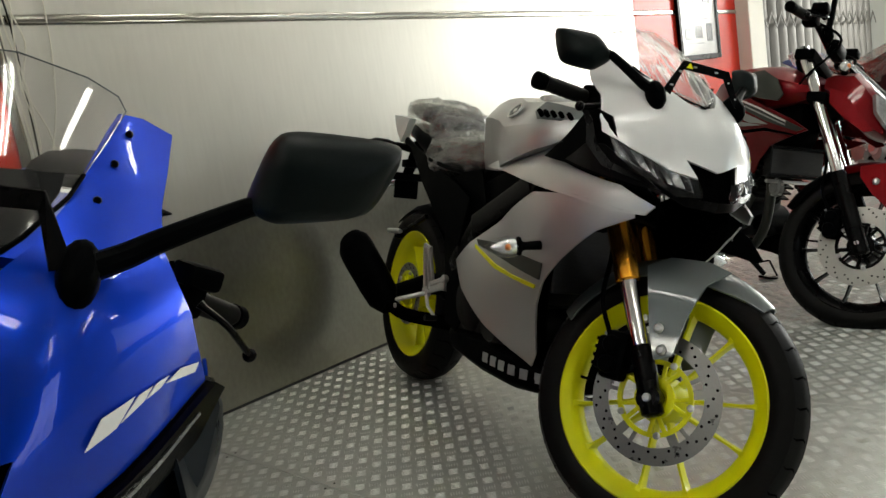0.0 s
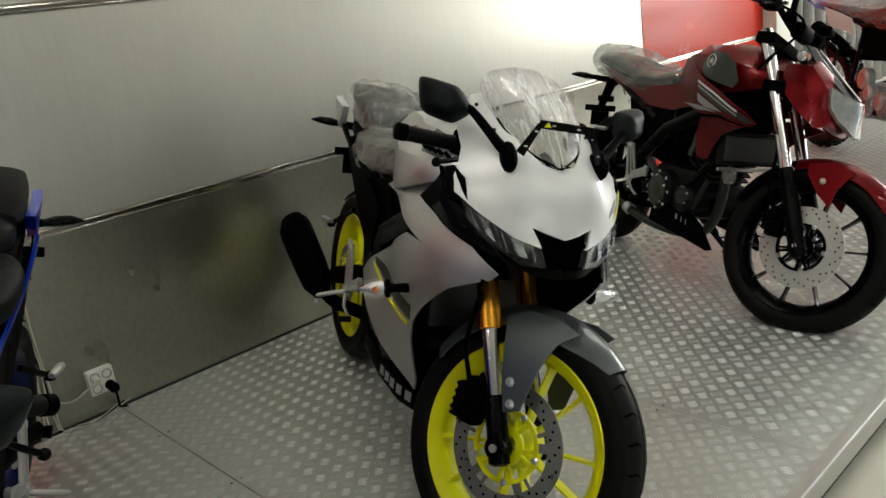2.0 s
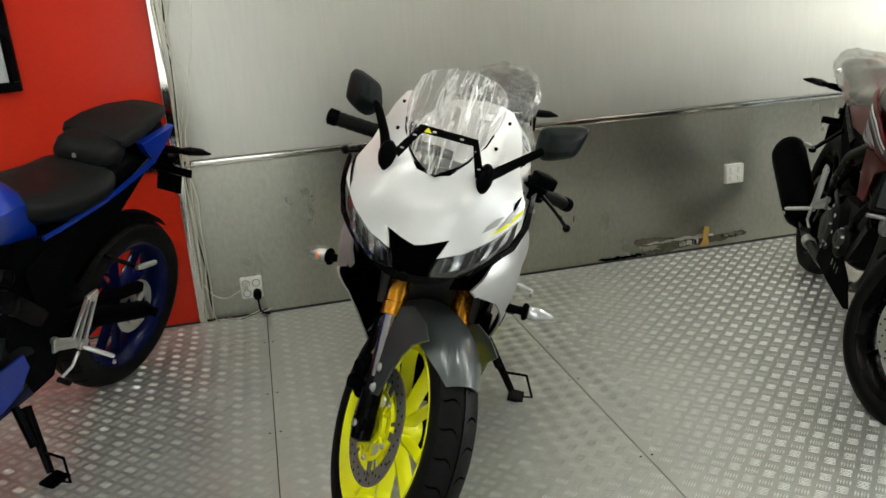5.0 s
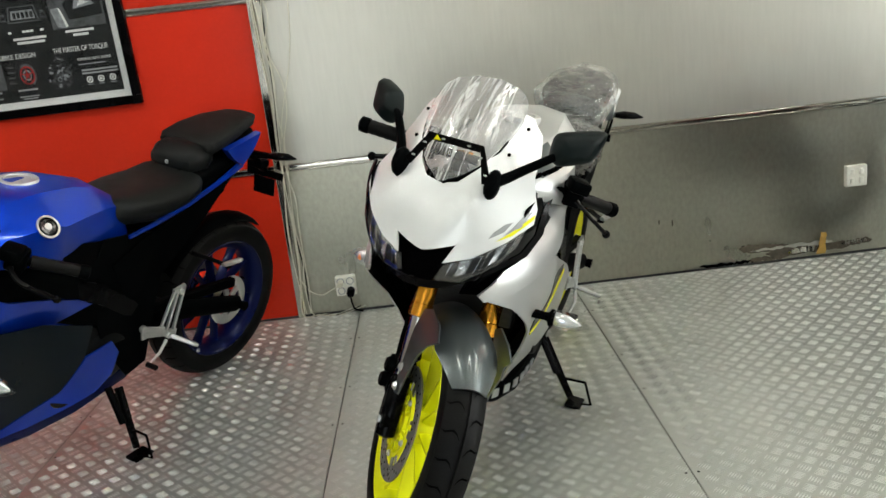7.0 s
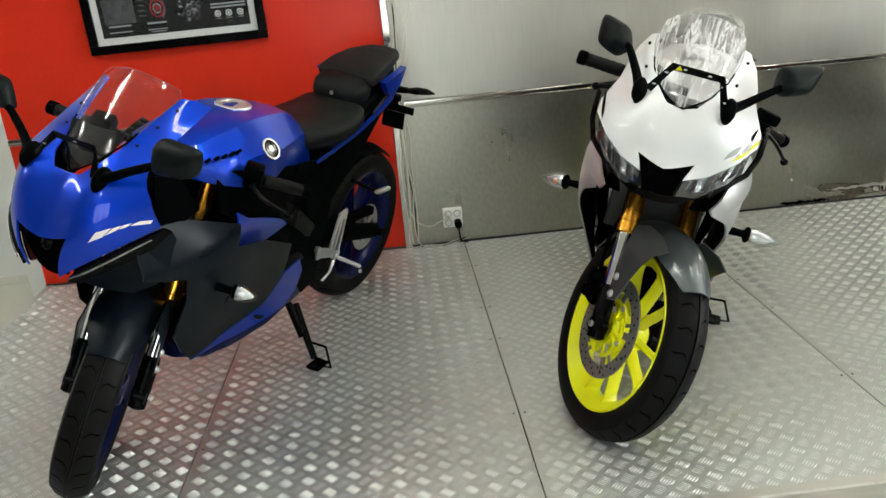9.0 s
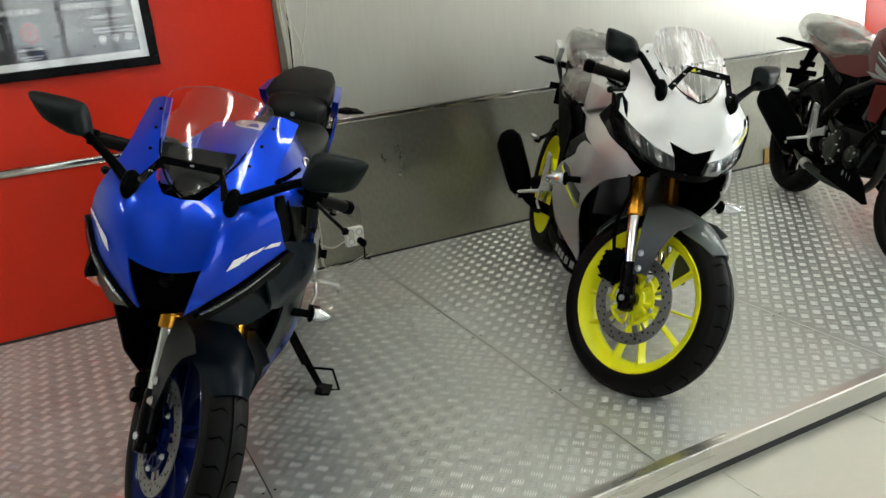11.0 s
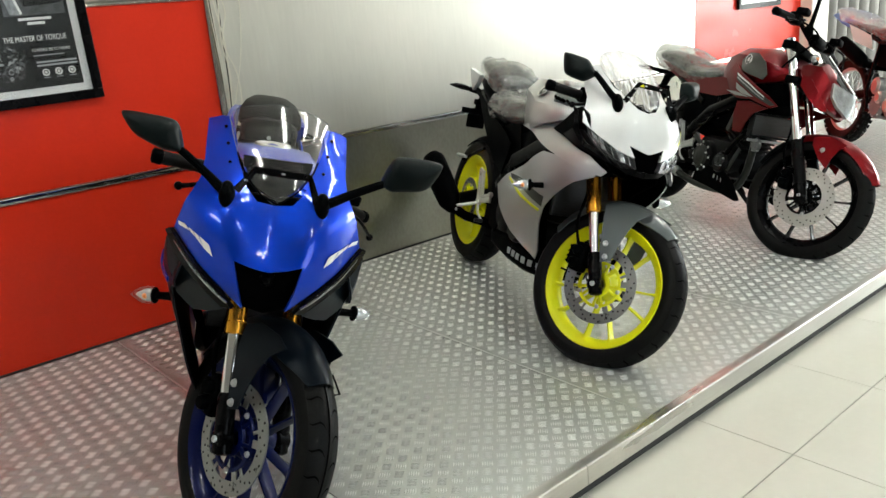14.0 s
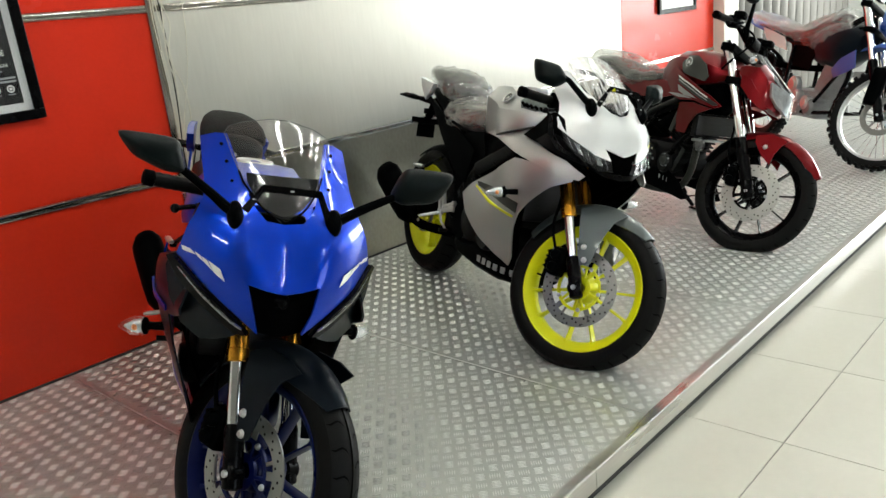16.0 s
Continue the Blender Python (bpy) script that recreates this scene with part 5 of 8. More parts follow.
    if not blue:
        c = Vector(pts[1]).lerp(Vector(pts[2]), 0.13) + Vector((0.003, 0, 0))
        bm = bmesh.new()
        skin(bm, [[bm.verts.new(c + Vector((x + 0.1 * z, y, z))) for y, z in ((-0.008, -0.005), (0.008, -0.005), (0.0, 0.006))] for x in (-0.0015, 0.0)])
        part("sticker", bm, LIME, strap, "small yellow sticker")
    for a, b in zip(pts, pts[1:]):
        for t in (0.25, 0.75) if not blue else (0.5,):
            p = Vector(a).lerp(Vector(b), t)
            bm = bmesh.new()
            block(bm, (p.x + 0.0005, p.y - 0.004, p.z - 0.0018), (p.x + 0.0035, p.y + 0.004, p.z + 0.0018), 0.001)
            part("slot", bm, ALLOY, strap)
    for s, (base, elbow, corners) in ((-1, spec["mirror_right"]), (1, spec["mirror_left"])):
        mirror(root, base, elbow, corners, s)
    # side panels
    for s in (-1, 1):
        for name, outline, material, label, out in spec["panels"]:
            lie = wide
            if name == "tank_side_panel" and blue:
                lie = lambda x, z: wide(x, z) - 0.30 * max(0.0, 0.72 - z)
            if name == "side_cowl" and "arm_low" in spec:
                flat, ridge, steep = (0.5, 0.0, 0.0) if blue else (0.15, 0.030, 0.60)

                def lie(x, z):
                    up = max(0.0, z - float(np.interp(x, *spec["arm_low"])))
                    return wide(x, z) - flat * up - steep * max(0.0, up - ridge)
            bm = side_panel(outline, lie, s, out=out, step=0.014 if name == "side_cowl" else 0.025)
            if name == "lower_cowl":
                bmesh.ops.recalc_face_normals(bm, faces=bm.faces)
                for f in bm.faces:
                    f.material_index = 1 if f.normal.y * s < -0.5 else 0
            part(name, bm, material, root, label, (MATT_BLACK,))
        indicator(root, *[(x, s * y, z) for x, y, z in (spec["indicator_left"] if s > 0 else spec["indicator"])])
    bm = loft(spec["belly"], 20, 3.0)
    part("belly_pan", bm, spec["belly_paint"], root, "dark belly pan")
    return root, wide, nose


def mirrored(points):
    return points + [(-y, z, x) for y, z, x in points if y > 0.001]


def screen_shape(x0, z0, x1, z1, widths, bulge, wrap):
    """A windscreen from its foot to its top edge; gives x, half width and z."""
    ts = (0.0, 0.12, 0.3, 0.55, 0.8, 0.93, 1.0)

    def at(t, u):
        half = float(np.interp(t, ts, widths))
        x = x0 + (x1 - x0) * t + bulge * math.sin(math.pi * t) - wrap * u * u * (half / 0.11) ** 2
        z = z0 + (z1 - z0) * t + bulge * 0.5 * math.sin(math.pi * t)
        return x, half, z

    return at


TANK_FRONT = [
        (0.862, [(0.172, 0.747), (0.178, 0.776), (0.170, 0.850), (0.107, 0.922), (0, 0.934)]),
        (0.950, [(0.186, 0.764), (0.190, 0.790), (0.176, 0.850), (0.105, 0.916), (0, 0.929)]),
        (1.040, [(0.182, 0.785), (0.186, 0.812), (0.170, 0.850), (0.091, 0.900), (0, 0.912)]),
        (1.105, [(0.155, 0.803), (0.160, 0.826), (0.146, 0.850), (0.070, 0.886), (0, 0.894)]),
        (1.150, [(0.092, 0.818), (0.096, 0.832), (0.086, 0.850), (0.043, 0.862), (0, 0.866)])]
silver_nose = creased(mirrored([(0, 0.88, 1.395), (0, 0.80, 1.440), (0, 0.75, 1.460), (0, 0.69, 1.480), (0.066, 0.768, 1.444), (0.10, 0.895, 1.368), (0.20, 0.84, 1.315), (0.16, 0.78, 1.385), (0.125, 0.70, 1.432), (0.195, 0.735, 1.345), (0.101, 0.962, 1.275), (0.128, 1.002, 1.190), (0.115, 1.045, 1.150), (0.15, 0.97, 1.185), (0.165, 0.92, 1.240), (0.215, 0.78, 1.305), (0.06, 0.66, 1.455)]), lambda z: 0.066 + 0.28 * (z - 0.768), 0.30)
silver_wide = thin_plate([(1.43, 0.667, 0.126), (1.36, 0.70, 0.165), (1.22, 0.764, 0.195), (1.215, 0.673, 0.208), (1.056, 0.765, 0.190), (0.95, 0.75, 0.175), (0.817, 0.727, 0.160), (1.124, 0.671, 0.212), (0.882, 0.64, 0.165), (0.759, 0.509, 0.185), (0.996, 0.274, 0.125), (0.654, 0.467, 0.175), (0.845, 0.241, 0.150), (1.165, 0.558, 0.207), (0.664, 0.25, 0.160), (1.33, 0.63, 0.180), (1.10, 0.42, 0.172), (0.85, 0.45, 0.188), (1.0, 0.60, 0.200), (1.0, 0.85, 0.165), (1.31, 0.81, 0.200)])
SILVER_SPEC = dict(
    label="silver and white sport motorcycle with lime wheels and film-wrapped seat", pose=pose(1.024, -0.392, 0.002, -15, 0, -113.9), steer=33, blue=False, tank_sections=[
        (0.598, [(0.078, 0.758), (0.086, 0.780), (0.083, 0.880), (0.052, 0.922), (0, 0.932)]),
        (0.640, [(0.098, 0.748), (0.106, 0.780), (0.112, 0.892), (0.070, 0.938), (0, 0.949)]),
        (0.740, [(0.118, 0.742), (0.128, 0.775), (0.146, 0.884), (0.092, 0.942), (0, 0.953)]),
        (0.825, [(0.142, 0.748), (0.150, 0.778), (0.164, 0.868), (0.104, 0.937), (0, 0.949)]),
    ] + TANK_FRONT, cap=(0.846, 0.944), badge=(0.872, 0.1440, 0.893, 0.025),
    phase=0.26,
    rim=LIME, rim_label="fluorescent lime cast wheel", carrier=LIME, fender=GREY_GLOSS, fender_label="dark grey metallic front mudguard", fender_arc=(54, 152),
    tank=SILVER, tank_label="matt silver fuel tank", tail=PEARL, tail_label="white tail cowl", nose=silver_nose, wide=silver_wide, nose_paint=PEARL, nose_label="pearl white upper cowl",
    cowl=[(0, 0.878), (0.035, 0.886), (0.066, 0.915), (0.088, 0.955), (0.099, 0.992), (0.105, 1.014), (0.122, 1.008), (0.146, 0.974), (0.160, 0.935), (0.166, 0.900), (0.194, 0.845), (0.195, 0.815), (0.155, 0.779), (0.10, 0.744), (0.051, 0.731), (0.067, 0.768), (0.034, 0.757), (0, 0.747)],
    cowl_bolts=((0.120, 0.988), (0.108, 0.942)),
    intake=[(-0.069, 0.770), (-0.034, 0.759), (0, 0.749), (0.034, 0.759), (0.069, 0.770), (0.052, 0.730), (0.038, 0.688), (0, 0.680), (-0.038, 0.688), (-0.052, 0.730)], intake_depth=0.020,
    chin=[(0, 0.668), (0, 0.688), (0.036, 0.690), (0.095, 0.699), (0.145, 0.730), (0.180, 0.753), (0.197, 0.79), (0.201, 0.855), (0.209, 0.86), (0.209, 0.79), (0.190, 0.744), (0.13, 0.708), (0.06, 0.675)], chin_paint=BLACK_PAINT,
    lamp=[(0.043, 0.694), (0.053, 0.728), (0.082, 0.738), (0.125, 0.762), (0.172, 0.792), (0.184, 0.806), (0.176, 0.768), (0.150, 0.733), (0.088, 0.693)], lamp_back=LAMP_BOWL, lamp_label="twin dark-rimmed headlight with silvered bowls",
    screen=screen_shape(1.400, 0.880, 1.172, 1.072, (0.006, 0.056, 0.088, 0.108, 0.102, 0.074, 0.030), 0.018, 0.060),
    strap=[(1.385, -0.085, 0.905), (1.378, -0.043, 0.966), (1.378, 0.072, 0.960), (1.392, 0.095, 0.895)],
    mirror_right=((1.376, -0.104, 0.896), (1.330, -0.131, 0.938), ((1.288, -0.155, 0.974), (1.258, -0.176, 1.020), (1.191, -0.246, 1.036), (1.220, -0.243, 0.962), (1.272, -0.194, 0.947))),
    mirror_left=((1.376, 0.104, 0.892), (1.335, 0.150, 0.922), ((1.292, 0.194, 0.952), (1.278, 0.196, 1.005), (1.197, 0.288, 1.016), (1.240, 0.276, 0.950), (1.270, 0.206, 0.933))),
    panels=[
        ("inner_duct", [(1.02, 0.28), (1.10, 0.44), (1.17, 0.57), (1.28, 0.62), (1.42, 0.655), (1.40, 0.70), (1.20, 0.72), (1.0, 0.66), (0.94, 0.40)], SOFT_BLACK, "black inner duct", -0.045),
        ("tank_side_panel", [(0.60, 0.58), (0.66, 0.735), (0.80, 0.765), (1.0, 0.795), (1.10, 0.83), (1.20, 0.80), (1.10, 0.76), (1.0, 0.70), (0.90, 0.62), (0.80, 0.55), (0.70, 0.50)], MATT_BLACK, "matt black side panel", -0.050),
        ("nose_side_panel", [(1.10, 0.768), (1.22, 0.748), (1.36, 0.713), (1.425, 0.688), (1.385, 0.74), (1.36, 0.80), (1.345, 0.845), (1.30, 0.864), (1.255, 0.855), (1.20, 0.822), (1.14, 0.79)], MATT_BLACK, "matt black panel beside the nose", -0.014),
        ("nose_flank", [(1.195, 0.760), (1.270, 0.792), (1.330, 0.790), (1.395, 0.742), (1.440, 0.700), (1.385, 0.712), (1.290, 0.736)], ENGINE_GREY, "dark grey textured flank panel", -0.012),
        ("side_cowl", [(0.775, 0.748), (0.86, 0.775), (0.967, 0.800), (1.060, 0.800), (1.103, 0.780), (1.155, 0.760), (1.223, 0.742), (1.361, 0.708), (1.437, 0.669), (1.42, 0.651), (1.35, 0.655), (1.266, 0.677), (1.12, 0.700), (0.98, 0.722), (0.87, 0.738)], SILVER, "matt silver pointed side cowl", 0.006),
        ("lower_cowl", [(1.27, 0.684), (1.119, 0.684), (1.0, 0.640), (0.872, 0.592), (0.76, 0.540), (0.675, 0.485), (0.73, 0.414), (0.858, 0.332), (0.95, 0.290), (1.03, 0.262), (1.062, 0.30), (1.085, 0.36), (1.115, 0.425), (1.16, 0.485), (1.225, 0.538), (1.325, 0.610), (1.40, 0.645), (1.40, 0.655)], SILVER, "matt silver lower cowl", 0.0),
        ("cowl_graphic", [(0.80, 0.552), (0.953, 0.552), (1.08, 0.538), (1.17, 0.526), (1.15, 0.487), (1.0, 0.513), (0.82, 0.536)], DARK_GREEN_GREY, "dark grey cowl graphic", 0.0025),
        ("lime_stripe", [(0.80, 0.538), (0.934, 0.499), (1.03, 0.484), (1.130, 0.473), (1.124, 0.464), (1.03, 0.475), (0.930, 0.488), (0.80, 0.530)], LIME, "thin lime stripe", 0.003),
    ],
    arm_low=((0.84, 1.12, 1.266, 1.44), (0.732, 0.704, 0.676, 0.650)), indicator=((1.165, 0.210, 0.566), (1.118, 0.330, 0.548)), indicator_left=((1.200, 0.196, 0.560), (1.188, 0.335, 0.556)),
    belly=[(0.48, 0.225, 0.27, 0.09), (0.60, 0.198, 0.29, 0.138), (0.80, 0.182, 0.305, 0.152, 3.4), (0.95, 0.178, 0.29, 0.146, 3.4), (1.04, 0.185, 0.265, 0.120), (1.10, 0.205, 0.235, 0.07)], belly_paint=MATT_BLACK,
)
silver, wide_s, nose_s = sport_bike(SILVER_SPEC)

blue_nose = creased(mirrored([(0, 0.88, 1.418), (0, 0.80, 1.475), (0, 0.75, 1.508), (0, 0.66, 1.515), (0.075, 0.765, 1.503), (0.046, 0.658, 1.505), (0.10, 0.89, 1.428), (0.21, 0.776, 1.368), (0.16, 0.74, 1.445), (0.094, 0.694, 1.492), (0.225, 0.76, 1.345), (0.124, 1.028, 1.190), (0.109, 0.983, 1.264), (0.107, 0.947, 1.315), (0.175, 1.016, 1.145), (0.197, 0.912, 1.322), (0.10, 0.61, 1.445), (0.20, 0.66, 1.36)]), lambda z: 0.075 + 0.22 * (z - 0.757), 0.22)
blue_wide = thin_plate([(1.40, 0.70, 0.205), (1.36, 0.765, 0.222), (1.22, 0.775, 0.232), (1.20, 0.65, 0.236), (1.05, 0.76, 0.218), (0.996, 0.274, 0.130), (0.654, 0.467, 0.172), (0.845, 0.241, 0.150), (1.165, 0.55, 0.215), (0.664, 0.25, 0.160), (1.33, 0.62, 0.195), (1.10, 0.42, 0.178), (0.85, 0.45, 0.195), (0.95, 0.60, 0.217), (0.90, 0.80, 0.182), (1.0, 0.85, 0.165), (1.31, 0.81, 0.225)])
BLUE_SPEC = dict(
    label="glossy blue and black sport motorcycle with gold forks on the platform", pose=pose(-0.267, -0.402, 0.002, -15, 0, -118.5), steer=33, blue=True, tank_sections=[
        (0.560, [(0.092, 0.700), (0.097, 0.725), (0.082, 0.800), (0.045, 0.828), (0, 0.832)]),
        (0.600, [(0.100, 0.694), (0.106, 0.725), (0.096, 0.818), (0.055, 0.852), (0, 0.860)]),
        (0.650, [(0.108, 0.696), (0.115, 0.730), (0.116, 0.830), (0.071, 0.884), (0, 0.894)]),
        (0.740, [(0.120, 0.706), (0.127, 0.745), (0.146, 0.836), (0.094, 0.910), (0, 0.922)]),
        (0.825, [(0.142, 0.730), (0.150, 0.765), (0.166, 0.836), (0.105, 0.920), (0, 0.933)]),
    ] + TANK_FRONT, cap=(0.838, 0.929), badge=(0.885, 0.1690, 0.852, 0.032),
    dash_x=1.390, phase=0.10,
    rim=BLUE_DARK, rim_label="dark blue cast wheel", carrier=BLUE_DARK, fender=NAVY, fender_label="matt navy front mudguard", fender_arc=(54, 152),
    tank=BLUE, tank_label="glossy blue fuel tank", tail=BLUE, tail_label="glossy blue tail cowl", nose=blue_nose, wide=blue_wide, nose_paint=BLUE, nose_label="glossy blue upper cowl",
    cowl=[(0, 0.876), (0.04, 0.882), (0.066, 0.908), (0.083, 0.940), (0.094, 0.975), (0.106, 1.012), (0.115, 1.034), (0.140, 1.032), (0.172, 1.018), (0.169, 0.975), (0.165, 0.94), (0.168, 0.908), (0.196, 0.852), (0.214, 0.786), (0.15, 0.735), (0.09, 0.69), (0.047, 0.655), (0.060, 0.70), (0.075, 0.762), (0.04, 0.752), (0, 0.745)],
    cowl_bolts=((0.128, 1.012), (0.118, 0.980), (0.108, 0.945)),
    intake=[(-0.076, 0.763), (-0.04, 0.753), (0, 0.746), (0.04, 0.753), (0.076, 0.763), (0.061, 0.70), (0.048, 0.652), (0, 0.640), (-0.048, 0.652), (-0.061, 0.70)], intake_depth=0.026,
    chin=[(0.075, 0.648), (0.14, 0.692), (0.20, 0.737), (0.222, 0.772), (0.228, 0.75), (0.217, 0.685), (0.19, 0.628), (0.15, 0.604), (0.12, 0.615), (0.095, 0.630)], chin_paint=NAVY,
    lamp=[(0.062, 0.654), (0.09, 0.688), (0.15, 0.733), (0.215, 0.784), (0.224, 0.776), (0.20, 0.737), (0.14, 0.692), (0.085, 0.652)], lamp_back=BLACK_PAINT, lamp_label="slim black light recess",
    drl=[(0.078, 0.668), (0.100, 0.680), (0.152, 0.719), (0.206, 0.763), (0.2075, 0.7605), (0.154, 0.7155), (0.102, 0.677), (0.080, 0.665)],
    screen=screen_shape(1.416, 0.878, 1.220, 1.082, (0.006, 0.050, 0.084, 0.108, 0.126, 0.078, 0.020), 0.016, 0.068),
    strap=[(1.432, -0.088, 0.902), (1.408, -0.050, 0.950), (1.408, 0.072, 0.946), (1.436, 0.092, 0.894)],
    mirror_right=((1.428, -0.106, 0.890), (1.406, -0.156, 0.928), ((1.384, -0.206, 0.963), (1.376, -0.226, 1.032), (1.372, -0.350, 1.036), (1.380, -0.314, 0.988), (1.374, -0.250, 0.962))),
    mirror_left=((1.428, 0.104, 0.888), (1.414, 0.169, 0.922), ((1.400, 0.234, 0.955), (1.412, 0.256, 1.026), (1.428, 0.374, 1.022), (1.400, 0.348, 0.958), (1.392, 0.258, 0.944))),
    panels=[
        ("inner_duct", [(1.02, 0.28), (1.10, 0.44), (1.17, 0.57), (1.28, 0.61), (1.40, 0.645), (1.38, 0.70), (1.20, 0.72), (1.0, 0.66), (0.94, 0.40)], SOFT_BLACK, "black inner duct", -0.045),
        ("tank_side_panel", [(1.105, 0.745), (1.05, 0.712), (0.90, 0.655), (0.80, 0.610), (0.70, 0.545), (0.66, 0.45), (0.70, 0.40), (0.80, 0.44), (0.95, 0.55), (1.11, 0.645), (1.10, 0.70)], BLUE, "glossy blue side panel", -0.004),
        ("frame_panel", [(0.60, 0.58), (0.66, 0.735), (0.80, 0.765), (1.0, 0.795), (1.10, 0.82), (1.12, 0.74), (1.0, 0.66), (0.90, 0.58), (0.72, 0.48)], MATT_BLACK, "matt black panel under the tank", -0.050),
        ("nose_side_panel", [(1.345, 0.895), (1.27, 0.878), (1.21, 0.782), (1.25, 0.765), (1.355, 0.775)], MATT_BLACK, "matt black panel beside the nose", -0.040),
        ("side_cowl", [(1.415, 0.730), (1.36, 0.773), (1.25, 0.763), (1.105, 0.717), (1.122, 0.655), (1.20, 0.632), (1.27, 0.617), (1.33, 0.630), (1.41, 0.660)], NAVY, "matt navy side cowl", 0.006),
        ("lower_cowl", [(1.12, 0.652), (1.20, 0.630), (1.27, 0.617), (1.25, 0.535), (1.259, 0.417), (1.205, 0.335), (1.149, 0.276), (1.09, 0.285), (0.883, 0.353), (0.81, 0.44), (0.78, 0.53), (0.95, 0.608)], NAVY, "matt navy lower cowl", 0.0),
        ("cowl_stripe", [(1.146, 0.271), (1.09, 0.281), (0.885, 0.349), (0.805, 0.437), (0.70, 0.44), (0.672, 0.39), (0.70, 0.325), (0.758, 0.290), (0.966, 0.262)], BLUE, "glossy blue lower stripe", 0.0),
        ("cowl_graphic", [(1.285, 0.642), (1.20, 0.648), (1.128, 0.664), (1.128, 0.652), (1.20, 0.636), (1.28, 0.628)], BLUE, "thin blue cowl graphic", 0.0085),
    ],
    arm_low=((1.10, 1.192, 1.353, 1.42), (0.712, 0.694, 0.664, 0.672)), indicator=((1.16, 0.215, 0.548), (1.12, 0.322, 0.532)), indicator_left=((1.16, 0.215, 0.548), (1.12, 0.322, 0.532)),
    belly=[(0.50, 0.25, 0.30, 0.08), (0.60, 0.225, 0.31, 0.125), (0.80, 0.205, 0.31, 0.140), (0.95, 0.20, 0.30, 0.128), (1.05, 0.205, 0.29, 0.105), (1.12, 0.23, 0.28, 0.06)], belly_paint=BLUE_DARK,
)
blue, wide_b, nose_b = sport_bike(BLUE_SPEC)


# graphics of the silver machine: letter-sized bars on the belly, angled marks on the nose and cowl
for s in (-1, 1):
    for i in range(6):
        x = 0.842 + i * 0.042
        bm = bmesh.new()
        w = float(np.interp(x, (0.80, 0.95, 1.04, 1.10), (0.152, 0.146, 0.120, 0.07)))
        turn = math.degrees(math.atan2(float(np.interp(x, (0.80, 0.95, 1.04), (-0.03, -0.16, -0.5))), 1.0))
        block(bm, (-0.012, -0.001, -0.0125), (0.012, 0.002, 0.0125), 0.0005, Matrix.Translation((x, s * (w + 0.001), 0.242 - 0.04 * (x - 0.84))) @ pose(0, 0, 0, 0, 0, s * turn))
        part("maker_mark", bm, DECAL_GREY, silver, "grey plain maker mark")
nose_marks = (([(0.125, 0.788), (0.150, 0.803), (0.160, 0.822), (0.148, 0.818), (0.132, 0.802)], DECAL_GREY), ([(0.150, 0.795), (0.176, 0.812), (0.188, 0.842), (0.176, 0.836), (0.165, 0.815)], DECAL_GREY), ([(0.140, 0.784), (0.165, 0.795), (0.194, 0.826), (0.194, 0.836), (0.165, 0.805)], LIME))
for outline, material in nose_marks:
    part("nose_graphic_and_glint", front_panel(outline, nose_s, out=0.002, thick=0.001), material, silver, "angled nose graphic")
# blue nose: reflections of the ceiling tubes, painted as flat white pieces
for outline in ([(0.121, 0.761), (0.131, 0.784), (0.154, 0.795), (0.142, 0.774)], [(0.145, 0.777), (0.157, 0.795), (0.167, 0.799), (0.161, 0.789)], [(0.163, 0.790), (0.170, 0.800), (0.180, 0.804), (0.174, 0.796)], [(0.178, 0.798), (0.190, 0.807), (0.206, 0.807), (0.203, 0.799)]):
    for flip in (False, True):
        part("nose_graphic_and_glint", front_panel(outline, nose_b, out=0.006, thick=0.001, step=0.01, mirror=flip), DECAL_WHITE, blue, "angular white tube reflection painted on the nose")



def seat_film(name, sections, label, where):
    """Loose clear film drawn over a seat, creased and lumpy."""
    bm = loft(sections, 26, 2.6)
    for k in range(2):
        bmesh.ops.subdivide_edges(bm, edges=bm.edges[:], cuts=1, use_grid_fill=True)
    for v in bm.verts:
        n = Vector((0, v.co.y, (v.co.z - 0.86) * 1.4)).normalized() if v.co.length else Vector((0, 0, 1))
        p = v.co + Vector((0.02, 0.02, 0.0)) * noise.noise(v.co * 9)
        fold = 0.5 - abs(noise.noise(p * 13)) - 0.5 * abs(noise.noise(p * 29)) - 0.25 * abs(noise.noise(p * 61))
        v.co += n * (0.030 * fold + 0.004)
    bmesh.ops.triangulate(bm, faces=bm.faces[:])
    ob = part(name, bm, FILM_SEAT, where, label, smooth=False)
    ob.visible_shadow = False
    return ob


seat_film("seat_film", [(0.285, 0.75, 0.865, 0.09), (0.33, 0.722, 0.880, 0.146), (0.46, 0.715, 0.862, 0.153), (0.57, 0.722, 0.856, 0.130), (0.65, 0.74, 0.862, 0.10), (0.69, 0.77, 0.85, 0.05)], "crumpled clear film over the rider seat", silver)
seat_film("seat_film", [(-0.12, 0.95, 0.985, 0.045), (-0.07, 0.925, 1.000, 0.078), (0.05, 0.89, 1.002, 0.108), (0.14, 0.87, 0.990, 0.122), (0.22, 0.840, 0.970, 0.122), (0.28, 0.825, 0.940, 0.104), (0.315, 0.84, 0.900, 0.06)], "crumpled clear film over the passenger seat", silver)


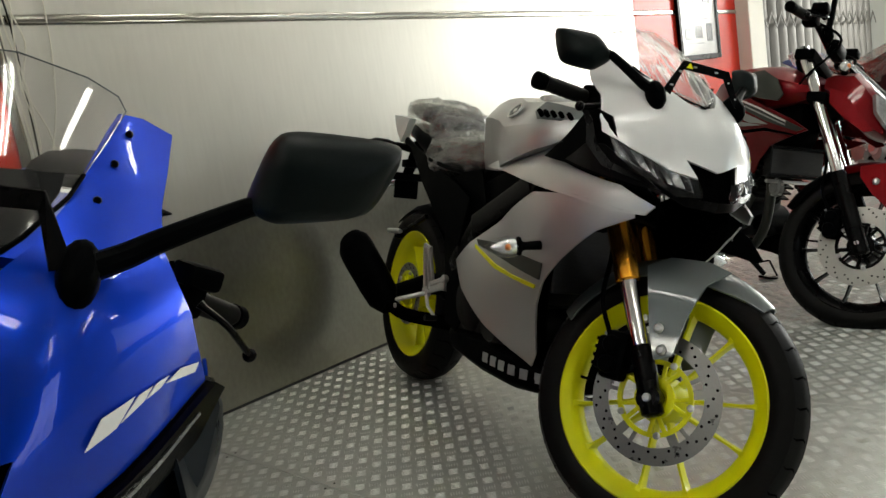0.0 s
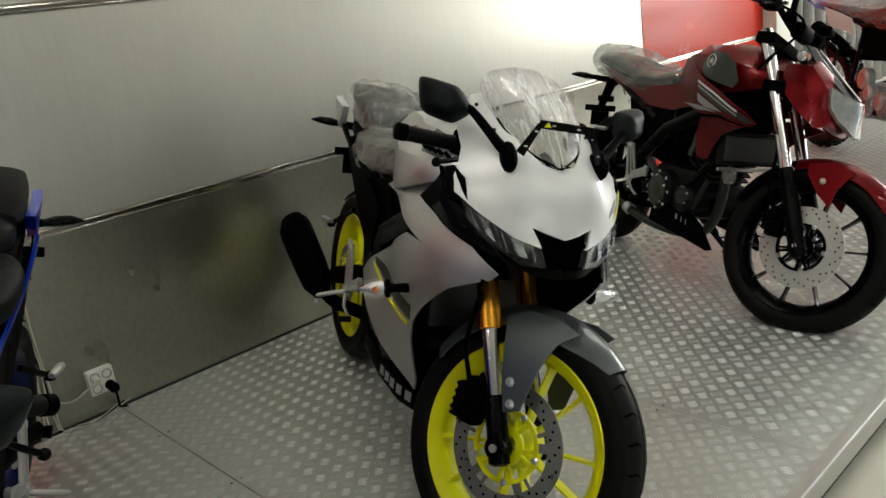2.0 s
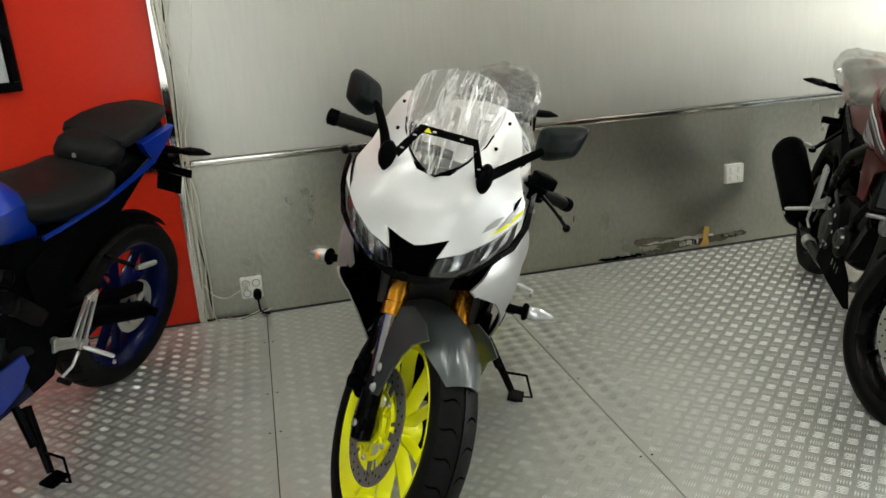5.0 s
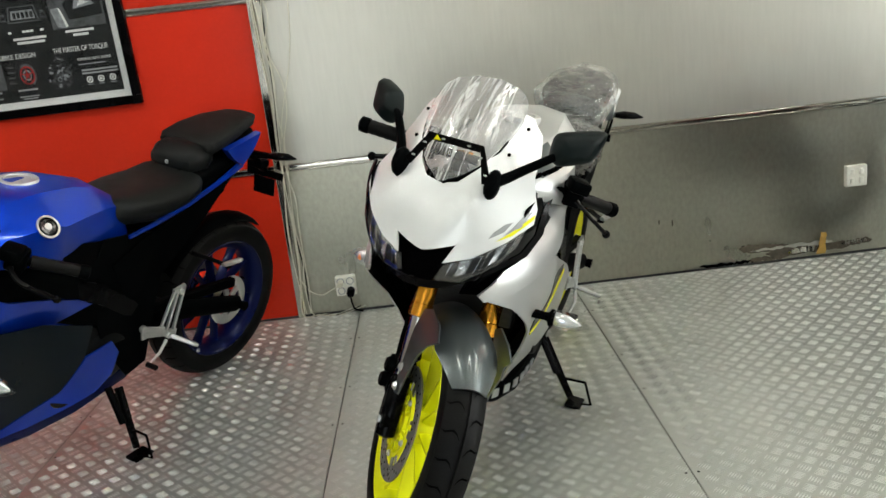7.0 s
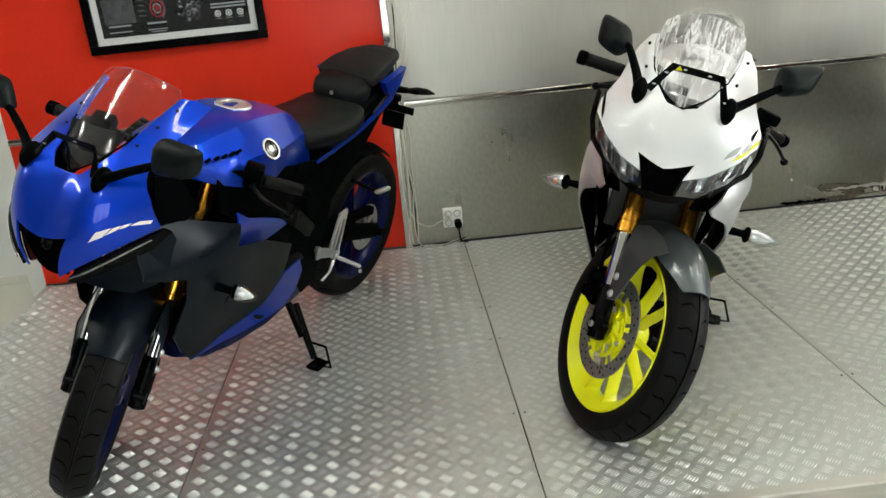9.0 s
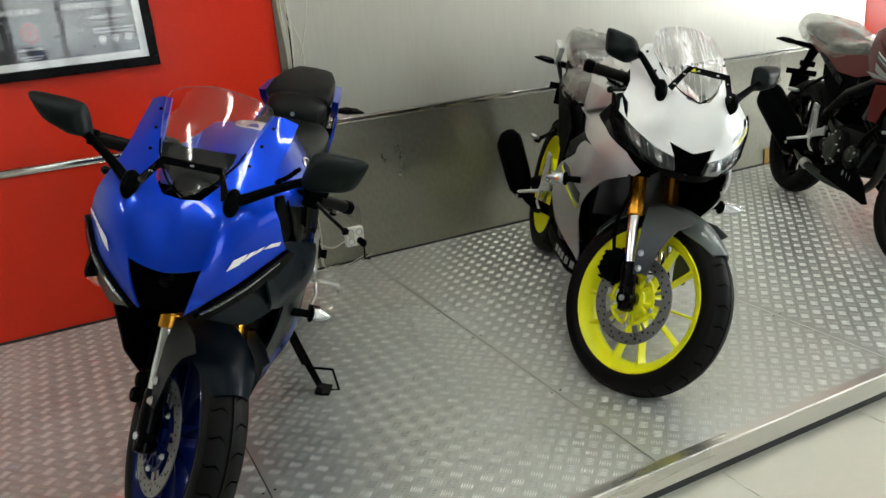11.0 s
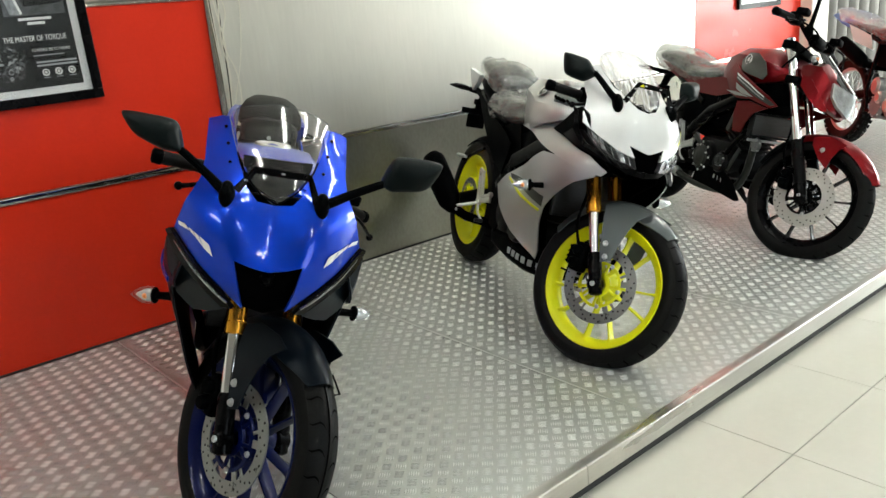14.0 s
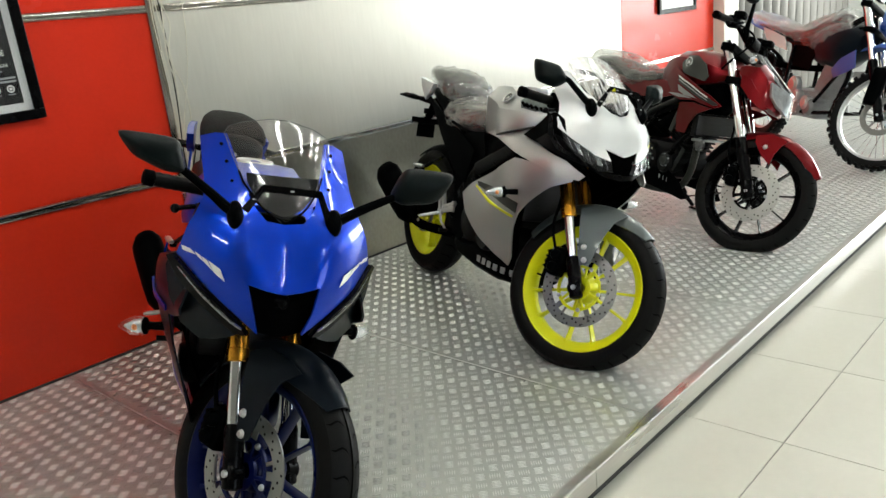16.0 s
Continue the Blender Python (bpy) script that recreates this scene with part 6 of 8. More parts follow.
def spoked_wheel(parent, name, m, tyre_r, tyre_w, rim_r, knobs=True):
    """A wire-spoked wheel with a knobbly tyre."""
    bm = bmesh.new()
    w = tyre_w * 0.34
    lathe(bm, [(rim_r, -w), (rim_r + 0.005, -w + 0.004), (rim_r - 0.008, -w * 0.5), (rim_r - 0.012, 0), (rim_r - 0.008, w * 0.5), (rim_r + 0.005, w - 0.004), (rim_r, w), (rim_r - 0.016, w * 0.6), (rim_r - 0.020, 0), (rim_r - 0.016, -w * 0.6)], 56, closed=True)
    lathe(bm, [(0.012, -0.05), (0.034, -0.05), (0.030, -0.03), (0.022, 0), (0.030, 0.03), (0.034, 0.05), (0.012, 0.05)], 20, closed=True)
    hub = part(name, turned(bm, m), ALLOY, parent, "bright alloy rim")
    bm = bmesh.new()
    for i in range(36):
        a = 2 * math.pi * i / 36
        s = 0.042 if i % 2 else -0.042
        b = a + (0.5 if (i // 2) % 2 else -0.5)
        tube(bm, [(0.032 * math.cos(b), s, 0.032 * math.sin(b)), ((rim_r - 0.016) * math.cos(a), s * 0.1, (rim_r - 0.016) * math.sin(a))], 0.0018, 4)
    part("spokes", turned(bm, m), STANCHION, hub, "wire spokes")
    bm = bmesh.new()
    h = tyre_r - rim_r
    lathe(bm, [(rim_r, -w), (rim_r + h * 0.3, -tyre_w * 0.47), (rim_r + h * 0.6, -tyre_w * 0.47), (tyre_r - 0.012, -tyre_w * 0.25), (tyre_r - 0.008, 0), (tyre_r - 0.012, tyre_w * 0.25), (rim_r + h * 0.6, tyre_w * 0.47), (rim_r + h * 0.3, tyre_w * 0.47), (rim_r, w)], 56, closed=True)
    for i in range(44):
        a = 2 * math.pi * i / 44
        for y, r in ((-0.36, tyre_r - 0.016), (-0.12 if i % 2 else 0.12, tyre_r - 0.003), (0.36, tyre_r - 0.016)):
            c = Matrix.Rotation(-a, 4, "Y") @ Matrix.Translation((r, y * tyre_w, 0)) @ pose(0, 0, 0, 0, 0, y * -70)
            block(bm, (-0.012, -0.011, -0.012), (0.006, 0.011, 0.012), 0.0, c)
    part("tyre", turned(bm, m), RUBBER, hub, "knobbly off-road tyre")
    y = -0.062
    bm = bmesh.new()
    lathe(bm, [(0.12, y - 0.002), (0.12, y + 0.002), (0.085, y + 0.002), (0.085, y - 0.002)], 40, closed=True)
    part("brake_disc", turned(bm, m), DISC, hub, "steel brake disc")
    for i in range(6):
        bm = bmesh.new()
        c = Matrix.Rotation(-math.pi * i / 3, 4, "Y")
        for v in block(bm, (0.02, y - 0.002, -0.006), (0.09, y + 0.002, 0.006)):
            v.co = c @ v.co
        part("disc_arm", turned(bm, m), DISC, hub)
    return hub


def engine_block(parent, x, fins=True, material=ENGINE_GREY):
    bm = bmesh.new()
    block(bm, (x - 0.18, -0.11, 0.25), (x + 0.16, 0.11, 0.45), 0.045)
    lathe(bm, [(0.0001, -0.155), (0.065, -0.155), (0.085, -0.14), (0.085, 0.14), (0.065, 0.155), (0.0001, 0.155)], 22, Matrix.Translation((x - 0.05, 0, 0.34)))
    lathe(bm, [(0.0001, -0.15), (0.045, -0.15), (0.060, -0.13), (0.060, 0.13), (0.045, 0.15), (0.0001, 0.15)], 22, Matrix.Translation((x + 0.11, 0, 0.33)))
    m = Matrix.Translation((x + 0.10, 0, 0.42)) @ pose(0, 0, 0, 0, 25)
    block(bm, (-0.065, -0.075, 0), (0.075, 0.075, 0.22), 0.015, m)
    case = part("engine", bm, material, parent, "dark grey engine with cooling fins" if material is ENGINE_GREY else "pale alloy engine")
    for i in range(7 if fins else 0):
        bm = bmesh.new()
        block(bm, (-0.08, -0.09, 0.03 + i * 0.024), (0.09, 0.09, 0.038 + i * 0.024), 0.002, m)
        part("cooling_fin", bm, material, case)
    for s in (-1, 1):
        for i in range(8):
            a = 2 * math.pi * i / 8
            bm = bmesh.new()
            lathe(bm, [(0.0001, 0.004), (0.006, 0.003), (0.007, 0.0)], 8, Matrix.Translation((x - 0.05 + 0.075 * math.cos(a), s * 0.152, 0.34 + 0.075 * math.sin(a))) @ (Matrix.Identity(4) if s > 0 else Matrix.Rotation(math.pi, 4, "X")))
            part("engine_bolt", bm, ALLOY, case, "bright case bolt")


def bay_details(root):
    """Pipes, hoses and covers in the engine bay of the street motorcycle."""
    part("air_box", loft([(0.26, 0.56, 0.70, 0.06), (0.34, 0.46, 0.73, 0.085), (0.56, 0.42, 0.73, 0.095), (0.68, 0.46, 0.73, 0.08)], 16), MATT_BLACK, root, "black air box")
    bm = bmesh.new()
    tube(bm, spline([(0.90, -0.045, 0.56), (0.985, -0.055, 0.53), (1.015, -0.06, 0.42), (0.985, -0.06, 0.27), (0.88, -0.065, 0.19), (0.66, -0.10, 0.18), (0.48, -0.14, 0.22), (0.39, -0.16, 0.275)], 5), 0.0185, 12)
    header = part("exhaust_pipe", bm, DARK_GREEN_GREY, root, "dull steel exhaust header pipe")
    for p, q in (((0.90, -0.045, 0.56), (0.915, -0.047, 0.558)), ((0.50, -0.137, 0.213), (0.47, -0.142, 0.225))):
        bm = bmesh.new()
        tube(bm, [p, q], 0.025, 14)
        part("clamp", bm, ALLOY, header, "bright pipe clamp")
    for pts, r in (([(1.055, -0.12, 0.54), (1.00, -0.135, 0.48), (0.95, -0.14, 0.43), (0.89, -0.125, 0.38)], 0.013), ([(1.055, 0.02, 0.51), (0.99, -0.03, 0.47), (0.93, -0.075, 0.47)], 0.012), ([(0.72, -0.12, 0.66), (0.76, -0.15, 0.60), (0.70, -0.155, 0.52), (0.62, -0.14, 0.50)], 0.006)):
        bm = bmesh.new()
        tube(bm, spline(pts, 5), r, 8)
        part("hose", bm, BLACK_PAINT, root, "black rubber hose")
    for (x, y, z), r, deep, material, label in (((0.71, -0.156, 0.34), 0.062, 0.014, DARK_GREEN_GREY, "dark grey clutch cover"), ((0.885, -0.148, 0.345), 0.034, 0.020, DARK_GREEN_GREY, "dark grey water pump cover"), ((1.075, -0.09, 0.455), 0.034, 0.016, CASE_GREY, "grey horn"), ((0.60, -0.135, 0.335), 0.028, 0.018, ENGINE_GREY, "dark sprocket cover")):
        bm = bmesh.new()
        lathe(bm, [(0.0001, -deep), (r * 0.45, -deep), (r * 0.55, -deep * 0.7), (r * 0.86, -deep * 0.7), (r, -deep * 0.2), (r, 0.004)], 24, Matrix.Translation((x, y, z)))
        cover = part("engine_cover", bm, material, root, label)
        for i in range(5):
            a = 2 * math.pi * i / 5 + 0.4
            bm = bmesh.new()
            lathe(bm, [(0.0001, -0.006), (0.004, -0.006), (0.0055, -0.002), (0.0055, 0.003)], 8, Matrix.Translation((x + r * 0.93 * math.cos(a), y - 0.002, z + r * 0.93 * math.sin(a))))
            part("bolt", bm, ALLOY, cover, "bright cover bolt")
    bm = bmesh.new()
    tube(bm, [(1.085, -0.155, 0.478), (1.085, 0.115, 0.478)], 0.007, 8)
    part("radiator_bar", bm, ALLOY, root, "bright bar under the radiator")
    for a, b, wide in (((0.90, -0.125, 0.60), (0.86, -0.125, 0.50), 0.030), ((0.92, -0.120, 0.30), (0.98, -0.110, 0.42), 0.024), ((0.56, -0.120, 0.44), (0.64, -0.120, 0.40), 0.028)):
        bm = bmesh.new()
        flat_bar(bm, a, b, wide, 0.008)
        part("engine_mount", bm, DARK_GREEN_GREY, root, "dark grey engine mounting plate")
    bm = bmesh.new()
    block(bm, (0.66, -0.118, 0.545), (0.735, -0.06, 0.60), 0.012)
    part("throttle_body", bm, ALLOY, root, "bright throttle body")


def naked_bike(m):
    """A red unfaired street motorcycle."""
    root = thing("street_motorcycle", "metallic red street motorcycle with black wheels and film-wrapped seat", "motorcycle", m, "motorcycles on the platform")
    ax, az = 1.402, 0.258
    st, d = steering(30, ax, az)
    wheel(root, "front_wheel", st @ Matrix.Translation((ax, 0, az)), 0.288, 0.092, BLACK_PAINT, 10, rim_r=0.224, disc_r=0.138, disc_y=0.058, spoke_w=0.0045, phase=0.18, disc_w=0.064, disc_material=PALE_DISC, rim_label="gloss black ten-spoke wheel")
    wheel(root, "rear_wheel", Matrix.Translation((0.09, 0, 0.300)), 0.300, 0.122, BLACK_PAINT, 10, disc_r=0.11, disc_y=0.07, spoke_w=0.008, rim_label="gloss black ten-spoke wheel")
    fork(root, st, 0.092, STANCHION, 0.50, 0.72, 0.955, "chrome fork tube", r_lower=0.0285, r_tube=0.0205, r_upper=0.0205, ax=ax, az=az)
    caliper(root, st, (ax - 0.085, -0.072, az + 0.07))
    bm = bmesh.new()
    rings = []
    for i in range(15):
        t = i / 14
        a = radians(28 + 130 * t)
        w = 0.062 * (1 - 0.6 * max(0, (0.25 - t) / 0.25) ** 1.5)
        rings.append([bm.verts.new((ax + (0.312 - 0.045 * abs(u) ** 2.4) * math.cos(a), w * u, az + (0.312 - 0.045 * abs(u) ** 2.4) * math.sin(a))) for u in (-1, -0.8, -0.4, 0, 0.4, 0.8, 1)])
    for a, b in zip(rings, rings[1:]):
        for j in range(6):
            bm.faces.new((a[j], a[j + 1], b[j + 1], b[j]))
    thicken(bm, 0.004)
    for f in bm.faces:
        f.material_index = 1 if f.calc_center_median().x < ax - 0.10 else 0
    fender = part("front_mudguard", turned(bm, st), CANDY_RED, root, "metallic red front mudguard with black rear half", (MATT_BLACK,))
    for s in (-1, 1):
        bm = side_panel([(ax - 0.055, 0.535), (ax + 0.02, 0.552), (ax + 0.10, 0.530), (ax + 0.075, 0.50), (ax + 0.055, 0.46), (ax + 0.048, 0.405), (ax + 0.0, 0.44), (ax - 0.05, 0.50)], lambda x, z: 0.068, s, 0.004)
        part("mudguard_arm", turned(bm, st), CANDY_RED, fender)
        bm = bmesh.new()
        lathe(bm, [(0.0001, -0.008), (0.006, -0.008), (0.011, -0.002), (0.012, 0.0)], 12, Matrix.Translation((ax + 0.005, s * 0.072, 0.485)) @ (Matrix.Identity(4) if s < 0 else Matrix.Rotation(math.pi, 4, "X")))
        part("bolt", turned(bm, st), ALLOY, fender)
    engine_block(root, 0.76)
    bay_details(root)
    bm = bmesh.new()
    for s in (-1, 1):
        tube(bm, chain_of((1.12, s * 0.05, 0.82), (0.95, s * 0.12, 0.68), (0.70, s * 0.14, 0.58), (0.50, s * 0.115, 0.46), (0.46, s * 0.10, 0.33)), [0.022, 0.024, 0.024, 0.022, 0.02], 10, squash=1.3)
        tube(bm, chain_of((0.58, s * 0.11, 0.62), (0.35, s * 0.10, 0.70), (0.05, s * 0.06, 0.80)), [0.022, 0.02, 0.018], 8)
        tube(bm, chain_of((0.50, s * 0.07, 0.38), (0.30, s * 0.095, 0.35), (0.09, s * 0.11, 0.30)), [0.028, 0.026, 0.022], 10, squash=1.4)
    part("frame", bm, BLACK_PAINT, root, "black steel frame and swing arm")
    bm = bmesh.new()
    block(bm, (1.065, -0.140, 0.505), (1.090, 0.110, 0.600), 0.004)
    rad = part("radiator", bm, RADIATOR, root, "grey radiator core")
    bm = bmesh.new()
    block(bm, (1.06, -0.152, 0.495), (1.095, -0.142, 0.61), 0.003)
    block(bm, (1.06, -0.142, 0.602), (1.095, 0.112, 0.612), 0.003)
    block(bm, (1.06, -0.142, 0.493), (1.095, 0.112, 0.503), 0.003)
    part("radiator_frame", bm, ENGINE_GREY, rad)
    wide = thin_plate([(0.70, 0.78, 0.118), (0.85, 0.85, 0.158), (0.85, 0.70, 0.15), (1.0, 0.86, 0.168), (1.05, 0.72, 0.185), (1.18, 0.73, 0.185), (1.26, 0.66, 0.170), (0.95, 0.60, 0.165), (1.05, 0.54, 0.155), (1.08, 0.90, 0.13), (0.70, 0.64, 0.13), (0.95, 0.92, 0.12), (0.35, 0.71, 0.105)])
    bm = faceted([
        (0.66, [(0.084, 0.745), (0.088, 0.77), (0.082, 0.825), (0.05, 0.846), (0, 0.852)]),
        (0.74, [(0.124, 0.738), (0.128, 0.79), (0.118, 0.866), (0.07, 0.893), (0, 0.902)]),
        (0.84, [(0.148, 0.738), (0.152, 0.80), (0.146, 0.885), (0.09, 0.920), (0, 0.930)]),
        (0.95, [(0.160, 0.742), (0.166, 0.80), (0.160, 0.880), (0.095, 0.918), (0, 0.930)]),
        (1.05, [(0.158, 0.752), (0.164, 0.80), (0.152, 0.865), (0.085, 0.896), (0, 0.906)]),
        (1.13, [(0.09, 0.770), (0.120, 0.80), (0.110, 0.840), (0.06, 0.860), (0, 0.866)]),
        (1.17, [(0.05, 0.790), (0.070, 0.81), (0.060, 0.830), (0.03, 0.838), (0, 0.840)])])
    bmesh.ops.bevel(bm, geom=[e for e in bm.edges if e.calc_face_angle(0) > 0.25], offset=0.010, segments=3, affect="EDGES", profile=0.5)
    tank = part("fuel_tank", bm, CANDY_RED, root, "metallic red fuel tank")
    part("frame_cover", loft([(0.55, 0.50, 0.70, 0.08), (0.70, 0.48, 0.75, 0.112, 3.0), (0.95, 0.50, 0.76, 0.118, 3.0), (1.06, 0.60, 0.80, 0.10, 3.0), (1.13, 0.66, 0.82, 0.06)], 20), MATT_BLACK, root, "black cover under the tank")
    for s in (-1, 1):
        part("tank_insert", side_panel([(0.92, 0.855), (0.935, 0.895), (1.02, 0.893), (1.10, 0.852), (1.155, 0.792), (1.14, 0.768), (1.03, 0.788), (0.96, 0.805)], wide, s, out=0.006), DARK_GREEN_GREY, tank, "graphite tank side insert")
        badge(root, (0.985, s * (wide(0.985, 0.858) + 0.0075), 0.858), (0, s, 0.12), 0.025)
        shroud = part("side_shroud", side_panel([(0.80, 0.775), (0.90, 0.835), (0.965, 0.803), (1.10, 0.748), (1.22, 0.698), (1.287, 0.656), (1.24, 0.643), (1.10, 0.672), (0.98, 0.668), (0.88, 0.69)], wide, s, out=0.010), CANDY_RED, root, "metallic red side shroud with grey graphics")
        for k, (outline, material) in enumerate((([(0.945, 0.790), (0.965, 0.774), (1.13, 0.724), (1.275, 0.660), (1.245, 0.653), (1.10, 0.697), (0.955, 0.755)], DARK_GREEN_GREY), ([(0.952, 0.788), (1.06, 0.750), (1.20, 0.693), (1.20, 0.686), (1.06, 0.743), (0.952, 0.781)], DECAL_WHITE), ([(0.960, 0.770), (1.06, 0.733), (1.20, 0.679), (1.20, 0.674), (1.06, 0.727), (0.960, 0.764)], DECAL_GREY), ([(0.958, 0.742), (1.06, 0.706), (1.12, 0.682), (1.02, 0.692), (0.965, 0.712)], DECAL_GREY), ([(0.84, 0.700), (0.97, 0.698), (1.09, 0.680), (0.97, 0.681)], DECAL_GREY))):
            part("shroud_graphic", side_panel(outline, wide, s, 0.0015, 0.0165 + 0.0008 * k, 0.03), material, shroud, "pale slanted graphic" if k == 1 else "grey slanted graphic")
        part("lower_shroud", side_panel([(0.97, 0.655), (1.08, 0.662), (1.22, 0.640), (1.11, 0.605), (1.05, 0.555), (1.02, 0.505), (0.95, 0.505), (0.945, 0.58)], wide, s, out=0.002), CANDY_RED, root, "metallic red lower shroud")
        part("side_cover", side_panel([(0.34, 0.69), (0.56, 0.66), (0.80, 0.68), (0.84, 0.60), (0.62, 0.50), (0.50, 0.54), (0.36, 0.63)], lambda x, z: 0.118, s), MATT_BLACK, root, "matt black side cover")
        part("tail_panel", side_panel([(-0.02, 0.83), (0.20, 0.785), (0.44, 0.755), (0.60, 0.752), (0.72, 0.765), (0.88, 0.748), (0.86, 0.69), (0.70, 0.662), (0.50, 0.668), (0.33, 0.70), (0.12, 0.765)], lambda x, z: 0.088 + 0.06 * min(1, max(0, x)), s), CANDY_RED, root, "dark red tail panel")
        part("belly_cover", side_panel([(0.68, 0.295), (0.90, 0.305), (1.0, 0.25), (1.07, 0.17), (1.04, 0.160), (0.85, 0.190), (0.66, 0.205)], lambda x, z: 0.138 - 0.12 * max(0, x - 0.85), s), MATT_BLACK, root, "black belly cover")
        for i in range(6):
            x = 0.77 + i * 0.027
            bm = bmesh.new()
            block(bm, (x - 0.009, -0.001, -0.011), (x + 0.009, 0.002, 0.011), 0.0005, Matrix.Translation((0, s * (0.1415 - 0.12 * max(0, x - 0.85)), 0.272 - 0.20 * (x - 0.77))))
            part("maker_mark", bm, DECAL_GREY, root, "grey plain maker mark")
    rider = loft([(-0.10, 0.84, 0.88, 0.06), (-0.02, 0.82, 0.895, 0.10), (0.15, 0.79, 0.875, 0.115), (0.30, 0.765, 0.835, 0.12), (0.36, 0.74, 0.80, 0.13), (0.50, 0.73, 0.79, 0.12), (0.60, 0.74, 0.81, 0.08), (0.64, 0.76, 0.80, 0.05)], 24)
    part("seat", rider, VINYL, root, "black vinyl dual seat")
    seat_film("seat_film", [(-0.12, 0.83, 0.88, 0.06), (-0.05, 0.79, 0.925, 0.115), (0.15, 0.76, 0.905, 0.132), (0.30, 0.735, 0.87, 0.14), (0.40, 0.72, 0.83, 0.145), (0.52, 0.715, 0.82, 0.13), (0.61, 0.735, 0.835, 0.09), (0.65, 0.77, 0.81, 0.05)], "loose clear film over the seat", root)
    tail_hanger(root, -0.04, 0.77, 0.22)
    silencer(root, (0.40, -0.16, 0.27), (0.02, -0.220, 0.488), 0.062)
    for s in (-1, 1):
        peg_hanger(root, s, (0.42, s * 0.145, 0.500), (0.60, s * 0.150, 0.41), (0.50, s * 0.165, 0.35))
    passenger_peg(root, -1, (0.40, -0.12, 0.64), (0.24, -0.17, 0.53))
    side_stand(root, (0.70, 0.26, 0.066), (0.62, 0.12, 0.23))
    # headlight pod, meter and bars turn with the forks
    bm = faceted([
        (1.17, [(0.04, 0.80), (0.075, 0.81), (0.078, 0.845), (0.04, 0.862), (0, 0.865)]),
        (1.20, [(0.05, 0.775), (0.096, 0.79), (0.096, 0.850), (0.05, 0.872), (0, 0.876)]),
        (1.27, [(0.06, 0.712), (0.106, 0.735), (0.102, 0.848), (0.055, 0.876), (0, 0.882)]),
        (1.315, [(0.055, 0.672), (0.100, 0.695), (0.096, 0.805), (0.055, 0.838), (0, 0.846)]),
        (1.355, [(0.040, 0.655), (0.085, 0.670), (0.082, 0.757), (0.045, 0.790), (0, 0.80)]),
        (1.39, [(0.020, 0.645), (0.050, 0.655), (0.050, 0.72), (0.03, 0.745), (0, 0.755)])])
    bmesh.ops.bevel(bm, geom=[e for e in bm.edges if e.calc_face_angle(0) > 0.3], offset=0.008, segments=3, affect="EDGES", profile=0.5)
    pod = part("headlight_cowl", turned(bm, st), CANDY_RED, root, "metallic red headlight cowl")
    lamp_nose = thin_plate(mirrored([(0, 0.65, 1.424), (0, 0.75, 1.412), (0.06, 0.66, 1.404), (0.095, 0.70, 1.355), (0.09, 0.77, 1.343), (0, 0.78, 1.398)]))
    outline = [(-0.030, 0.650), (0.030, 0.650), (0.072, 0.680), (0.096, 0.725), (0.098, 0.785), (0.03, 0.765), (-0.03, 0.765), (-0.098, 0.785), (-0.096, 0.725), (-0.072, 0.680)]
    part("headlight", turned(front_panel(outline, lamp_nose, out=0.018, thick=0.016), st), REFLECTOR, pod, "silvered angular headlight")
    part("lens", turned(front_panel(outline, lamp_nose, out=0.028, thick=0.003), st), LENS, pod, "clear headlight lens")
    part("fly_screen", turned(front_panel([(-0.042, 0.770), (0.042, 0.770), (0.062, 0.83), (0.062, 0.88), (0.045, 0.93), (-0.045, 0.93), (-0.062, 0.88), (-0.062, 0.83)], lambda y, z: 1.250 + 1.15 * (0.91 - z) - 0.5 * y, out=0.0, thick=0.004), st), BLACK_PAINT, pod, "small dark fly screen")
    bm = bmesh.new()
    tube(bm, [(1.232, 0.012, 0.93), (1.330, 0.006, 0.845), (1.418, 0.0, 0.772)], 0.0035, 6)
    part("screen_edge", turned(bm, st), ALLOY, pod, "bright edge of the fly screen")
    for s in (-1, 1):
        bm = side_panel([(1.20, 0.80), (1.25, 0.785), (1.33, 0.70), (1.37, 0.655), (1.34, 0.648), (1.27, 0.69), (1.21, 0.745)], lambda x, z: 0.104 - 0.25 * max(0, x - 1.30), s, 0.004, 0.004)
        part("cowl_wing", turned(bm, st), CANDY_RED, pod, "metallic red cowl wing")
    bm = bmesh.new()
    block(bm, (1.135, -0.058, 0.950), (1.18, 0.058, 1.008), 0.014)
    part("instrument_panel", turned(bm, st), MATT_BLACK, root)
    bm = bmesh.new()
    tube(bm, spline([(1.105, -0.34, 0.995), (1.12, -0.20, 1.020), (1.14, -0.10, 0.985), (1.14, 0.0, 0.970), (1.14, 0.10, 0.985), (1.12, 0.20, 1.020), (1.105, 0.34, 0.995)], 5), 0.011, 10)
    part("handlebar_tube", turned(bm, st), BLACK_PAINT, root)
    for s in (-1, 1):
        clip_on(root, st, (1.122, s * 0.19, 1.020), (1.10, s * 0.365, 0.995), (1.155, s * 0.35, 0.97), s)
        ball = lambda p: st @ Vector(p)
        if s < 0:
            mirror(root, ball((1.150, -0.110, 1.000)), ball((1.156, -0.128, 1.080)), [ball(p) for p in ((1.150, -0.137, 1.135), (1.150, -0.110, 1.185), (1.142, -0.215, 1.215), (1.142, -0.238, 1.160), (1.146, -0.190, 1.132))], s)
        a, b = ball((1.235, s * 0.10, 0.86)), ball((1.25, s * 0.165, 0.868))
        indicator(root, a, b)
